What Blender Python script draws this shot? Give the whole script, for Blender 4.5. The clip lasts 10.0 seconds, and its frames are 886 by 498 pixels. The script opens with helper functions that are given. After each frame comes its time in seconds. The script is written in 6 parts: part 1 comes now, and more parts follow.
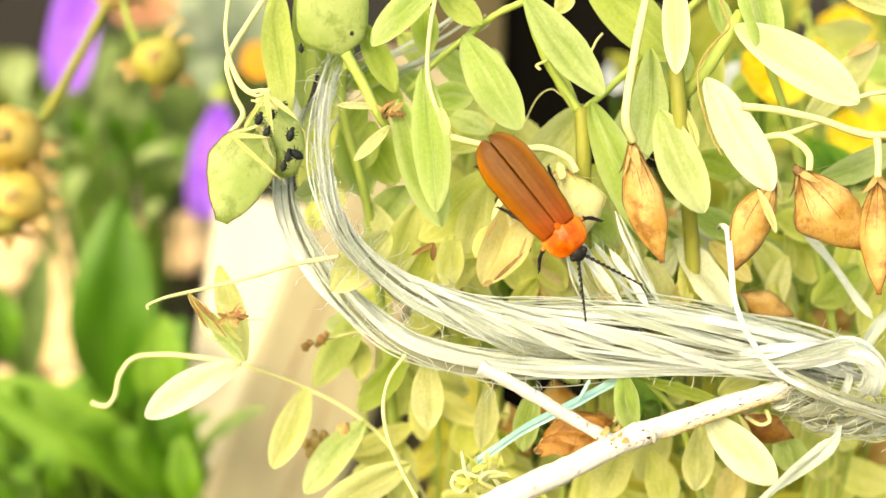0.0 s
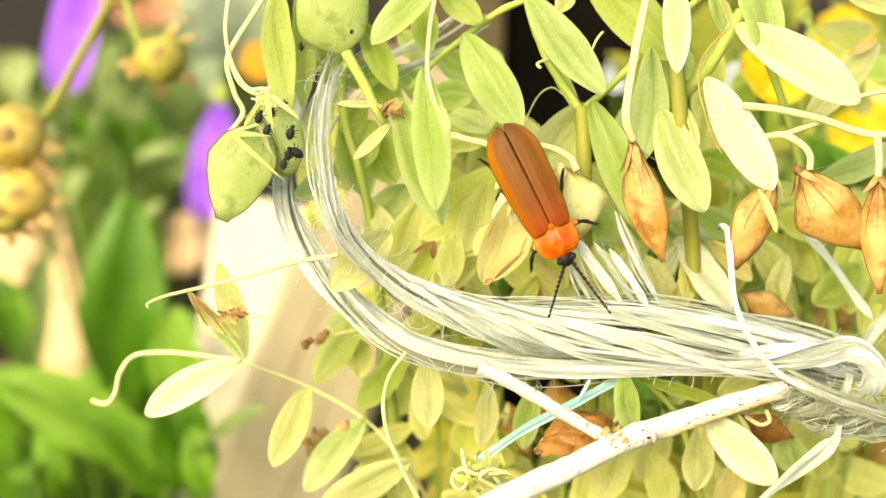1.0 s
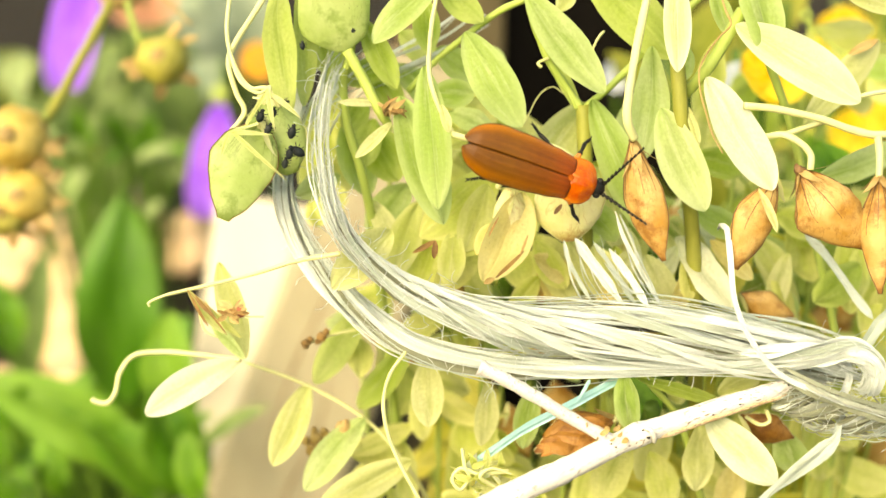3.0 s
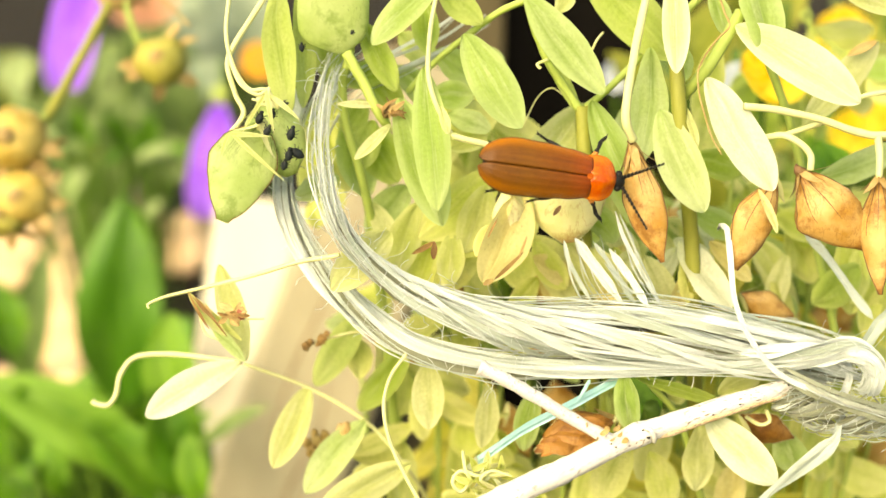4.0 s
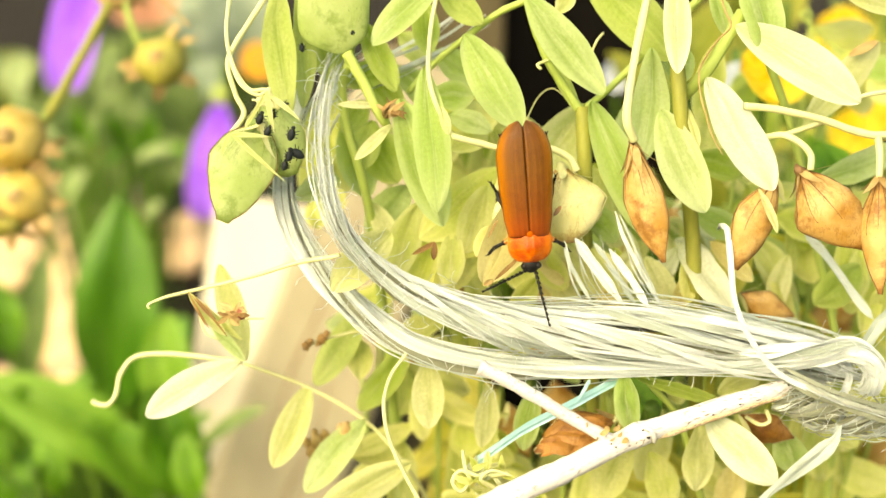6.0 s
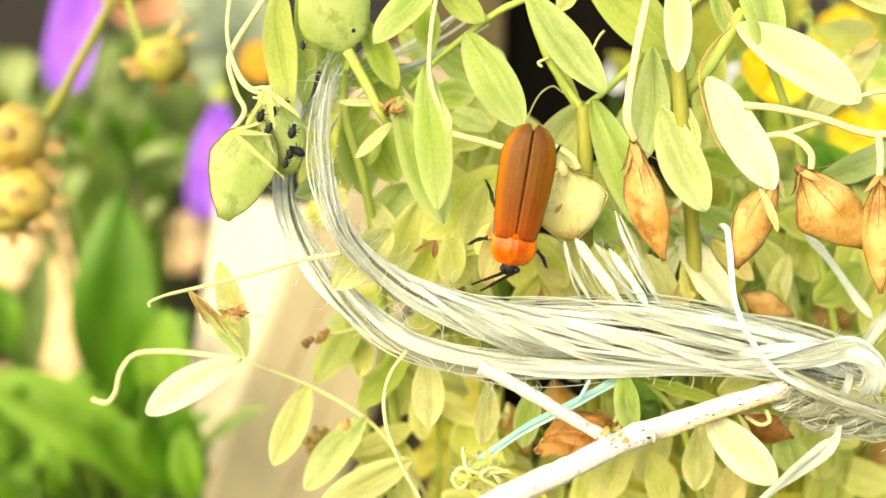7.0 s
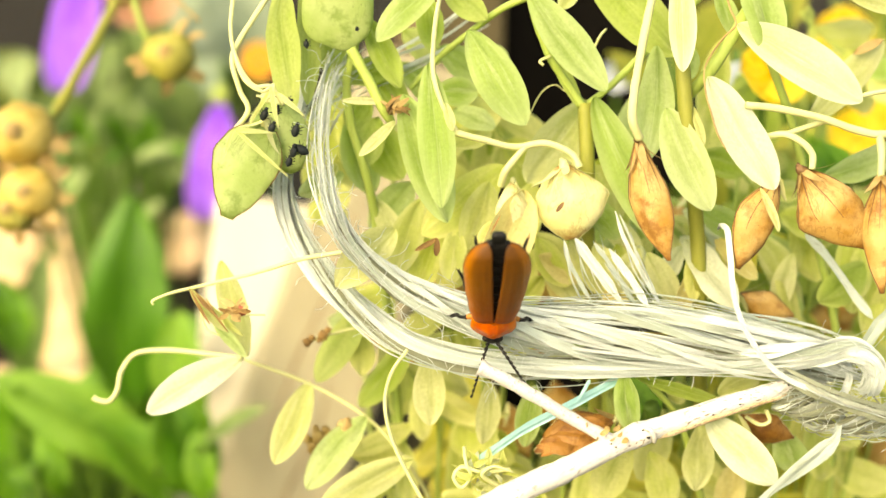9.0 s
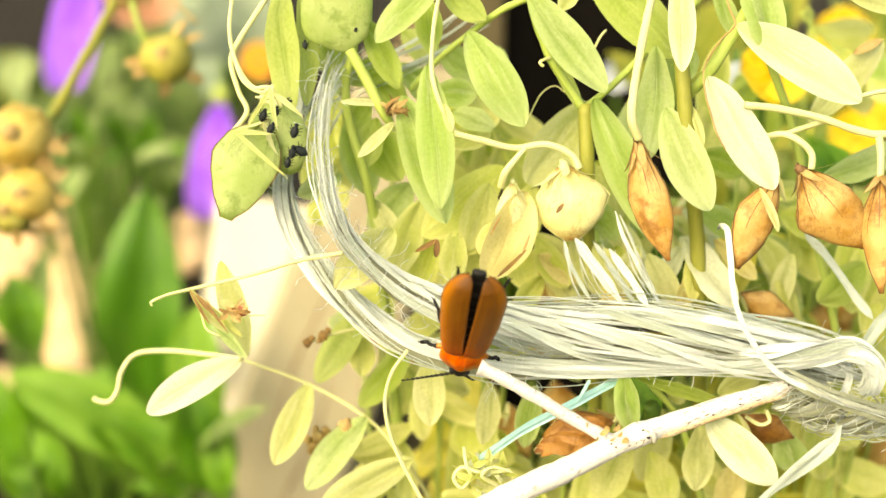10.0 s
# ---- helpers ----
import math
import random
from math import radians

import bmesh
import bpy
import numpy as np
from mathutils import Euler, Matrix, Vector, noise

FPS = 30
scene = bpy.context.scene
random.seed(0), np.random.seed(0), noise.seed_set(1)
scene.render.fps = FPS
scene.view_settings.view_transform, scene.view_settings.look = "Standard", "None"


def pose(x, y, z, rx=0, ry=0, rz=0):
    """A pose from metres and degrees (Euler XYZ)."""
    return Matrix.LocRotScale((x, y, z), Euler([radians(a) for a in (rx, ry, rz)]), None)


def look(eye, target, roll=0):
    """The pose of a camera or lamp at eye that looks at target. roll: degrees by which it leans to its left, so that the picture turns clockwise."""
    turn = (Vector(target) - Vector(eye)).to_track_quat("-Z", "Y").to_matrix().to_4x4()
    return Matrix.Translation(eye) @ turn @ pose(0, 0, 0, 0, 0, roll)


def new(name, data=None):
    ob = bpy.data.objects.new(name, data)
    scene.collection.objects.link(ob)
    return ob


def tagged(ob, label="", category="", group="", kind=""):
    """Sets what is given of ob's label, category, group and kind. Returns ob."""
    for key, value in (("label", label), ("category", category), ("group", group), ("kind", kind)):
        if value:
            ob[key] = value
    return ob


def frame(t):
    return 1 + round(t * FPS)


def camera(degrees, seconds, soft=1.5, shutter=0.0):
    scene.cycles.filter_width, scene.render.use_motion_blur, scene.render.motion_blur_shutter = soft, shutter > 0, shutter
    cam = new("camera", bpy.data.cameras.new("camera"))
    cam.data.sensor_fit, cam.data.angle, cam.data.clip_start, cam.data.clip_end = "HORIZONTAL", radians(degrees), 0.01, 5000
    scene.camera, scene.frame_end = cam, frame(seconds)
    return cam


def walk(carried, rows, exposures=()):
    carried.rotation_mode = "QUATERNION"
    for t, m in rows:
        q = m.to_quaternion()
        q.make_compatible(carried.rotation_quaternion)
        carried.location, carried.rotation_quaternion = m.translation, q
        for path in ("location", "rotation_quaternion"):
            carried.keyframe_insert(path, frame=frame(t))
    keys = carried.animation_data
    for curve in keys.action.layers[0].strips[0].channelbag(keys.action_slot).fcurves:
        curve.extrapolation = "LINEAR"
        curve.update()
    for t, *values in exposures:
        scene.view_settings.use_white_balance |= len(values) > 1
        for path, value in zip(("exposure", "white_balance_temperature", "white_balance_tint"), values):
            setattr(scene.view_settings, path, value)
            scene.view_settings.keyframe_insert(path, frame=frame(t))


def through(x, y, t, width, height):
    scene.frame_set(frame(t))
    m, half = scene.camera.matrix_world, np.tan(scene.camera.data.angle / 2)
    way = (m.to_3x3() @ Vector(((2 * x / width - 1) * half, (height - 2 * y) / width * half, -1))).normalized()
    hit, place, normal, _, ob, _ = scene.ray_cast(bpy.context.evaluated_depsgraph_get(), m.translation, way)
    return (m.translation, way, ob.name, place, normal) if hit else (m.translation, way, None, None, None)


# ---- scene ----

# ---------------------------------------------------------------- camera
MM = 0.001
PITCH = radians(22)
RIGHT = Vector((1, 0, 0))
FWD = Vector((0, math.cos(PITCH), -math.sin(PITCH)))
UP = Vector((0, math.sin(PITCH), math.cos(PITCH)))
HUB = Vector((0, 0, 0.16))          # middle of the tie's plane
STEP = 0.05 * MM                    # one step of the plan
DIST = 784 * STEP / math.tan(radians(20))
EYE = HUB - FWD * DIST

cam = camera(40, 10.0, soft=1.5, shutter=0.12)
cam.data.dof.use_dof = True
cam.data.dof.focus_distance = DIST - 3.5 * MM
cam.data.dof.aperture_fstop = 21.0
walk(cam, [(0, look(EYE, HUB)), (10, look(EYE, HUB))], exposures=[(0, 1.48, 9550, 4), (10, 1.48, 9550, 4)])


def at(a, b, w=0.0):
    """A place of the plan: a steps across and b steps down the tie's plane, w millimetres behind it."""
    k = (DIST + w * MM) / DIST
    return HUB + RIGHT * ((a - 784) * STEP * k) + UP * ((441 - b) * STEP * k) + FWD * (w * MM)


# ---------------------------------------------------------------- light
world = bpy.data.worlds.new("sky")
scene.world = world
world.use_nodes = True
wn = world.node_tree.nodes
sky = wn.new("ShaderNodeTexSky")
sky.sky_type = "NISHITA"
sky.sun_disc = False
sky.sun_elevation, sky.sun_rotation = radians(41), radians(216)
sky.dust_density, sky.air_density = 3.0, 1.0
wn["Background"].inputs["Strength"].default_value = 0.15
world.node_tree.links.new(sky.outputs[0], wn["Background"].inputs[0])
sun = new("sun", bpy.data.lights.new("sun", "SUN"))
sun.data.energy, sun.data.angle, sun.data.color = 1.5, radians(55), (1.0, 0.95, 0.86)
sun.matrix_world = look((-0.59, -0.81, 0.88), (0, 0, 0))


# ---------------------------------------------------------------- materials
class Nodes:
    """A short way to write a node material."""

    def __init__(self, name):
        self.mat = bpy.data.materials.new(name)
        self.mat.use_nodes = True
        self.tree = self.mat.node_tree
        self.tree.nodes.clear()

    def put(self, kind, **values):
        n = self.tree.nodes.new(kind)
        for k, v in values.items():
            i = n.inputs[k.replace("_", " ")] if k.replace("_", " ") in n.inputs else None
            if i is None:
                continue
            if isinstance(v, bpy.types.NodeSocket):
                self.tree.links.new(v, i)
            else:
                i.default_value = v
        return n

    def link(self, a, b):
        self.tree.links.new(a, b)

    def coords(self, stretch=(1, 1, 1)):
        """Object coordinates in millimetres."""
        c = self.put("ShaderNodeTexCoord")
        m = self.put("ShaderNodeMapping", Vector=c.outputs["Object"], Scale=tuple(1000 * s for s in stretch))
        return m.outputs[0]

    def noise(self, vec, scale, detail=4.0, rough=0.6):
        return self.put("ShaderNodeTexNoise", Vector=vec, Scale=scale, Detail=detail, Roughness=rough).outputs["Fac"]

    def ramp(self, fac, *stops):
        n = self.put("ShaderNodeValToRGB", Fac=fac)
        e = n.color_ramp.elements
        while len(e) < len(stops):
            e.new(0.5)
        for el, (p, c) in zip(e, stops):
            el.position = p
            el.color = (*c, 1) if len(c) == 3 else c
        return n.outputs["Color"]

    def grey(self, fac, *stops):
        return self.ramp(fac, *[(p, (v, v, v)) for p, v in stops])

    def mix(self, fac, a, b, blend="MIX"):
        n = self.tree.nodes.new("ShaderNodeMix")
        n.data_type, n.blend_type = "RGBA", blend
        for sock, v in ((n.inputs[0], fac), (n.inputs[6], a), (n.inputs[7], b)):
            if isinstance(v, bpy.types.NodeSocket):
                self.link(v, sock)
            elif isinstance(v, (int, float)):
                sock.default_value = v
            else:
                sock.default_value = (*v, 1)
        return n.outputs[2]

    def math(self, op, a, b=0.0):
        n = self.tree.nodes.new("ShaderNodeMath")
        n.operation = op
        for sock, v in ((n.inputs[0], a), (n.inputs[1], b)):
            if isinstance(v, bpy.types.NodeSocket):
                self.link(v, sock)
            else:
                sock.default_value = v
        return n.outputs[0]

    def bump(self, height, mm, strength=0.6):
        return self.put("ShaderNodeBump", Height=height, Distance=mm * MM, Strength=strength).outputs[0]

    def rand(self):
        return self.put("ShaderNodeObjectInfo").outputs["Random"]

    def uv(self):
        c = self.put("ShaderNodeTexCoord")
        s = self.put("ShaderNodeSeparateXYZ", Vector=c.outputs["UV"])
        return s.outputs[0], s.outputs[1]

    def finish(self, color, rough=0.5, normal=None, metal=0.0, spec=0.4, sheen=0.0, coat=0.0, through=0.0, through_color=None):
        p = self.put("ShaderNodeBsdfPrincipled", Roughness=rough, Metallic=metal)
        p.inputs["Specular IOR Level"].default_value = spec
        p.inputs["Sheen Weight"].default_value = sheen
        p.inputs["Coat Weight"].default_value = coat
        p.inputs["Coat Roughness"].default_value = 0.2
        if isinstance(color, bpy.types.NodeSocket):
            self.link(color, p.inputs["Base Color"])
        else:
            p.inputs["Base Color"].default_value = (*color, 1)
        if normal is not None:
            self.link(normal, p.inputs["Normal"])
        out = self.put("ShaderNodeOutputMaterial")
        if through:
            t = self.put("ShaderNodeBsdfTranslucent")
            c = through_color if through_color is not None else color
            if isinstance(c, bpy.types.NodeSocket):
                self.link(c, t.inputs[0])
            else:
                t.inputs[0].default_value = (*c, 1)
            m = self.put("ShaderNodeMixShader", Fac=through)
            self.link(p.outputs[0], m.inputs[1])
            self.link(t.outputs[0], m.inputs[2])
            self.link(m.outputs[0], out.inputs[0])
        else:
            self.link(p.outputs[0], out.inputs[0])
        return self.mat


def leaf_material(name, deep, mid, pale, brown=0.25, through=0.5, rough=0.58):
    """Leaf blade: green heart, pale margin, faint midrib and net of veins, mottling and dry flecks."""
    n = Nodes(name)
    vec = n.coords()
    along, across = n.uv()
    side = n.math("ABSOLUTE", n.math("SUBTRACT", across, 0.5))
    seed = n.math("MULTIPLY", n.rand(), 37.0)
    soft = n.noise(vec, 0.2, 3)
    fine = n.noise(vec, 3.2, 5, 0.7)
    shift = n.math("ADD", n.math("MULTIPLY", n.rand(), 0.55), n.math("MULTIPLY", soft, 0.6))
    col = n.ramp(shift, (0.2, deep), (0.55, mid), (0.9, pale))
    lay = n.put("ShaderNodeCombineXYZ", X=n.math("MULTIPLY", along, 1.6), Y=n.math("MULTIPLY", across, 3.2), Z=seed)
    heart = n.grey(n.noise(lay.outputs[0], 1.0, 4, 0.65), (0.42, 0.0), (0.66, 0.75))
    col = n.mix(n.math("MULTIPLY", heart, n.grey(side, (0.1, 1.0), (0.42, 0.1))), col, tuple(0.78 * c for c in deep))
    bleach = n.grey(n.noise(lay.outputs[0], 1.9, 4, 0.6), (0.52, 0.0), (0.72, 0.6))
    col = n.mix(bleach, col, pale)
    grain = n.grey(fine, (0.35, 1.0), (0.6, 0.0))
    col = n.mix(n.math("MULTIPLY", grain, 0.3), col, tuple(0.62 * c for c in deep))
    foot = n.grey(along, (0.0, 0.5), (0.3, 0.0))
    col = n.mix(foot, col, deep)
    bend = n.math("MULTIPLY", n.noise(vec, 0.5, 2), 8.0)
    comb = n.math("SINE", n.math("ADD", bend, n.math("SUBTRACT", n.math("MULTIPLY", along, 40.0), n.math("MULTIPLY", side, 44.0))))
    net = n.put("ShaderNodeTexVoronoi", Vector=vec, Scale=1.5)
    net.feature = "DISTANCE_TO_EDGE"
    mesh = n.grey(net.outputs["Distance"], (0.0, 0.4), (0.12, 0.0))
    vein = n.math("MAXIMUM", n.grey(comb, (0.82, 0.0), (1.0, 0.8)), mesh)
    rib = n.grey(side, (0.0, 1.0), (0.035, 0.0))
    col = n.mix(n.math("MULTIPLY", vein, 0.09), col, pale)
    col = n.mix(n.math("MULTIPLY", rib, 0.2), col, pale)
    fleck = n.grey(n.noise(vec, 0.7, 6, 0.75), (0.66, 0.0), (0.74, 1.0))
    col = n.mix(n.math("MULTIPLY", fleck, brown), col, (0.36, 0.25, 0.07))
    spot = n.grey(n.noise(vec, 5.0, 2, 0.5), (0.72, 0.0), (0.77, 1.0))
    col = n.mix(n.math("MULTIPLY", spot, min(1.0, brown * 2.2)), col, (0.12, 0.1, 0.03))
    margin = n.grey(n.math("ADD", side, n.math("MULTIPLY", n.math("SUBTRACT", n.noise(lay.outputs[0], 1.3, 3), 0.5), 0.35)), (0.26, 0.0), (0.5, 0.6))
    col = n.mix(margin, col, tuple(0.45 * m + 0.55 * p for m, p in zip(mid, pale)))
    far = n.grey(along, (0.55, 0.0), (1.0, 0.55))
    col = n.mix(far, col, pale)
    tip = n.grey(n.math("ADD", along, n.math("MULTIPLY", n.noise(vec, 1.2, 3), 0.12)), (1.0, 0.0), (1.09, 0.8))
    col = n.mix(n.math("MULTIPLY", tip, brown), col, (0.42, 0.24, 0.06))
    h = n.math("ADD", n.math("MULTIPLY", fine, 0.7), n.math("ADD", n.math("MULTIPLY", vein, -0.16), n.math("MULTIPLY", rib, -0.5)))
    return n.finish(col, rough, n.bump(h, 0.14, 0.55), spec=0.22, through=through)


def pod_material(name, base, light, stain, stain_at=0.6, through=0.3, rough=0.45, wrinkles=0.3):
    """Pod wall: a soft net of veins, blotches and dark specks."""
    n = Nodes(name)
    vec = n.coords()
    along, across = n.uv()
    big = n.noise(vec, 0.3, 3)
    col = n.mix(n.grey(big, (0.35, 0.0), (0.65, 1.0)), base, light)
    fine = n.noise(vec, 3.0, 5, 0.7)
    col = n.mix(n.math("MULTIPLY", fine, 0.3), col, tuple(0.6 * c for c in base))
    blot = n.grey(n.noise(vec, 0.42, 5, 0.65), (stain_at, 0.0), (stain_at + 0.12, 1.0))
    col = n.mix(n.math("MULTIPLY", blot, 0.75), col, stain)
    speck = n.grey(n.noise(vec, 4.5, 2, 0.5), (0.72, 0.0), (0.77, 1.0))
    col = n.mix(n.math("MULTIPLY", speck, 0.6), col, tuple(0.25 * c for c in stain))
    ends = n.grey(n.math("ADD", along, n.math("MULTIPLY", n.math("SUBTRACT", fine, 0.5), 0.25)), (0.02, 0.9), (0.16, 0.0), (0.84, 0.0), (1.0, 0.9))
    col = n.mix(ends, col, stain)
    ridge = n.noise(n.coords((1.5, 1.5, 0.5)), 0.9, 4, 0.55)
    keel = n.grey(n.math("ABSOLUTE", n.math("SINE", n.math("MULTIPLY", across, 6.2832))), (0.0, 0.4), (0.2, 0.0))
    col = n.mix(n.math("MULTIPLY", keel, n.grey(n.noise(vec, 0.8, 3), (0.35, 0.2), (0.65, 1.0))), col, stain)
    crease = n.grey(ridge, (0.47, 0.0), (0.5, 1.0), (0.53, 0.0))
    patch = n.grey(n.noise(vec, 0.5, 2), (0.45, 0.0), (0.62, 0.5))
    col = n.mix(n.math("MULTIPLY", crease, patch), col, stain)
    ray = n.put("ShaderNodeCombineXYZ", X=n.math("MULTIPLY", along, 1.4), Y=n.math("MULTIPLY", across, 11.0), Z=n.math("MULTIPLY", n.rand(), 31.0))
    line = n.grey(n.noise(ray.outputs[0], 1.2, 4, 0.6), (0.475, 0.0), (0.5, 0.9), (0.525, 0.0))
    col = n.mix(n.math("MULTIPLY", line, n.grey(along, (0.1, 1.0), (0.5, 0.0))), col, tuple(0.55 * c for c in stain))
    wrinkle = n.noise(vec, 0.7, 5, 0.6)
    return n.finish(col, rough, n.bump(wrinkle, wrinkles, 0.7), spec=0.4, through=through)


def stem_material(name, a, b, through=0.15):
    n = Nodes(name)
    vec = n.coords((1.6, 1.6, 0.3))
    col = n.mix(n.noise(vec, 0.9, 4), a, b)
    streak = n.noise(n.coords((3, 3, 0.25)), 2.2, 3)
    col = n.mix(n.math("MULTIPLY", streak, 0.45), col, tuple(0.7 * c for c in a))
    return n.finish(col, 0.5, n.bump(streak, 0.1, 0.5), spec=0.35, through=through)


def plain_material(name, a, b, scale=1.0, rough=0.6, bump_mm=0.1, through=0.0, spec=0.4, stretch=(1, 1, 1), coat=0.0, sheen=0.0):
    n = Nodes(name)
    vec = n.coords(stretch)
    big, fine = n.noise(vec, scale * 0.35, 3), n.noise(vec, scale * 3, 5, 0.7)
    col = n.mix(n.grey(big, (0.35, 0.0), (0.65, 1.0)), a, b)
    col = n.mix(n.math("MULTIPLY", fine, 0.35), col, tuple(0.55 * c for c in a))
    return n.finish(col, rough, n.bump(fine, bump_mm, 0.6), spec=spec, through=through, coat=coat, sheen=sheen)


def strand_material(name, dull, mid, bright, gap):
    """Raffia: pale grey-green bast, split lengthwise into fine fibres, greyer where it has weathered."""
    n = Nodes(name)
    along, across = n.uv()
    seed = n.math("MULTIPLY", n.rand(), 50.0)
    c = n.put("ShaderNodeCombineXYZ", X=n.math("MULTIPLY", along, 1.6), Y=n.math("MULTIPLY", across, 8.0), Z=seed)
    fibre = n.noise(c.outputs[0], 1.7, 6, 0.72)
    hair = n.put("ShaderNodeCombineXYZ", X=n.math("MULTIPLY", along, 2.5), Y=n.math("MULTIPLY", across, 26.0), Z=seed)
    thread = n.noise(hair.outputs[0], 1.3, 3, 0.6)
    patch = n.noise(n.coords(), 0.22, 4, 0.6)
    col = n.ramp(n.math("ADD", n.math("MULTIPLY", n.rand(), 0.8), n.math("MULTIPLY", patch, 0.4)),
                 (0.2, dull), (0.48, mid), (0.8, bright))
    # shade in the splits and highlights on the fibres, put into colour
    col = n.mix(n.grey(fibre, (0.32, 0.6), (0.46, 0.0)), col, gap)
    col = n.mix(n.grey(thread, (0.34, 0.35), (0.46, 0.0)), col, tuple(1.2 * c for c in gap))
    col = n.mix(n.grey(fibre, (0.58, 0.0), (0.72, 0.7)), col, tuple(1.04 * c for c in bright))
    h = n.math("ADD", fibre, n.math("MULTIPLY", thread, 0.6))
    return n.finish(col, 0.5, n.bump(h, 0.16, 0.9), spec=0.35, through=0.2)


def wood_material(name, dark_tone, light_tone, stain):
    n = Nodes(name)
    vec = n.coords((0.45, 0.45, 0.03))
    grain = n.noise(vec, 1.2, 6, 0.7)
    big = n.noise(n.coords((0.06, 0.06, 0.015)), 1.0, 3)
    col = n.mix(grain, dark_tone, light_tone)
    col = n.mix(n.grey(big, (0.4, 0.0), (0.7, 0.6)), col, stain)
    dark = n.grey(n.noise(n.coords((0.9, 0.9, 0.05)), 1.1, 3), (0.62, 0.0), (0.72, 0.4))
    col = n.mix(dark, col, tuple(0.7 * c for c in stain))
    return n.finish(col, 0.75, n.bump(grain, 0.3, 0.6), spec=0.25)


def soil_material():
    n = Nodes("soil")
    vec = n.coords()
    big, fine = n.noise(vec, 0.03, 4), n.noise(vec, 0.5, 6, 0.75)
    col = n.mix(big, (0.010, 0.008, 0.005), (0.03, 0.023, 0.014))
    col = n.mix(n.grey(fine, (0.5, 0.0), (0.75, 0.7)), col, (0.05, 0.04, 0.025))
    return n.finish(col, 0.95, n.bump(fine, 2.5, 0.8), spec=0.15)


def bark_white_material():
    """Weathered white twig with rows of dark lenticels and random brown patches."""
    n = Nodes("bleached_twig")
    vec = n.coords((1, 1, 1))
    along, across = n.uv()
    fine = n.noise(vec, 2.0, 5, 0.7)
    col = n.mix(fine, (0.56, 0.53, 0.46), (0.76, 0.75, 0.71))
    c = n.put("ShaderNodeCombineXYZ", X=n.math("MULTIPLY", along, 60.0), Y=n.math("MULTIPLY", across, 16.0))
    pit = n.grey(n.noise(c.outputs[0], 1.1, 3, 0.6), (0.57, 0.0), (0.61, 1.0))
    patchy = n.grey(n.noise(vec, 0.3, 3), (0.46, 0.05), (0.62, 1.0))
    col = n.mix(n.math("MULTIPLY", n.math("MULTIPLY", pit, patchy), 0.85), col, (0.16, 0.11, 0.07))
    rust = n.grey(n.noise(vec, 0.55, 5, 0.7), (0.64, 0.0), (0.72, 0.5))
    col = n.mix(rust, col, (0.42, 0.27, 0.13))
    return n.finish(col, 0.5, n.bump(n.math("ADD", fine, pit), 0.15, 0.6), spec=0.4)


def underside_shade_material():
    """Peach-brown that paints the twig's shaded underside, pricked with rows of dark specks."""
    n = Nodes("twig_underside_shade")
    vec = n.coords()
    along, across = n.uv()
    col = n.mix(n.grey(n.noise(vec, 0.8, 4), (0.35, 0.0), (0.65, 1.0)), (0.42, 0.29, 0.15), (0.62, 0.50, 0.33))
    c = n.put("ShaderNodeCombineXYZ", X=n.math("MULTIPLY", along, 70.0), Y=n.math("MULTIPLY", across, 22.0))
    speck = n.grey(n.noise(c.outputs[0], 1.0, 3, 0.65), (0.56, 0.0), (0.6, 1.0))
    col = n.mix(n.math("MULTIPLY", speck, 0.9), col, (0.05, 0.04, 0.03))
    return n.finish(col, 0.6, n.bump(n.noise(vec, 3.0, 4), 0.12, 0.6), spec=0.3)


def elytra_material():
    """Wing case: bronze brown with amber rim and red shoulders, fine ribs, pits and down."""
    n = Nodes("wing_case")
    along, across = n.uv()
    vec = n.coords()
    fine = n.noise(vec, 7.0, 4, 0.7)
    body = n.mix(n.grey(n.noise(vec, 0.6, 3), (0.35, 0.0), (0.65, 1.0)), (0.088, 0.030, 0.002), (0.135, 0.050, 0.004))
    streak = n.put("ShaderNodeCombineXYZ", X=n.math("MULTIPLY", along, 1.5), Y=n.math("MULTIPLY", across, 12.0))
    body = n.mix(n.grey(n.noise(streak.outputs[0], 1.4, 4), (0.4, 0.0), (0.62, 0.65)), body, (0.17, 0.06, 0.006))
    rim = n.grey(across, (0.6, 0.0), (0.86, 0.6), (0.94, 1.0))
    col = n.mix(rim, body, (0.38, 0.125, 0.004))
    front = n.grey(along, (0.4, 0.0), (0.75, 0.3), (0.97, 1.0))
    col = n.mix(n.math("MULTIPLY", front, 0.62), col, (0.36, 0.05, 0.008))
    back = n.grey(along, (0.0, 0.55), (0.16, 0.0))
    col = n.mix(back, col, (0.06, 0.024, 0.005))
    suture = n.grey(across, (0.0, 0.6), (0.05, 0.0))
    col = n.mix(suture, col, (0.05, 0.014, 0.004))
    rib = n.math("SINE", n.math("MULTIPLY", across, 25.0))
    furrow = n.grey(rib, (0.0, 0.16), (0.12, 0.0))
    col = n.mix(n.math("MULTIPLY", furrow, n.grey(across, (0.6, 1.0), (0.85, 0.2))), col, (0.055, 0.017, 0.002))
    pit = n.grey(fine, (0.3, 0.5), (0.45, 0.0))
    col = n.mix(pit, col, (0.05, 0.015, 0.002))
    hem = n.grey(across, (0.955, 0.0), (1.0, 0.85))
    col = n.mix(hem, col, (0.05, 0.015, 0.002))
    h = n.math("ADD", n.math("MULTIPLY", fine, 0.8), n.math("MULTIPLY", rib, 0.12))
    return n.finish(col, 0.46, n.bump(h, 0.09, 0.6), spec=0.22)


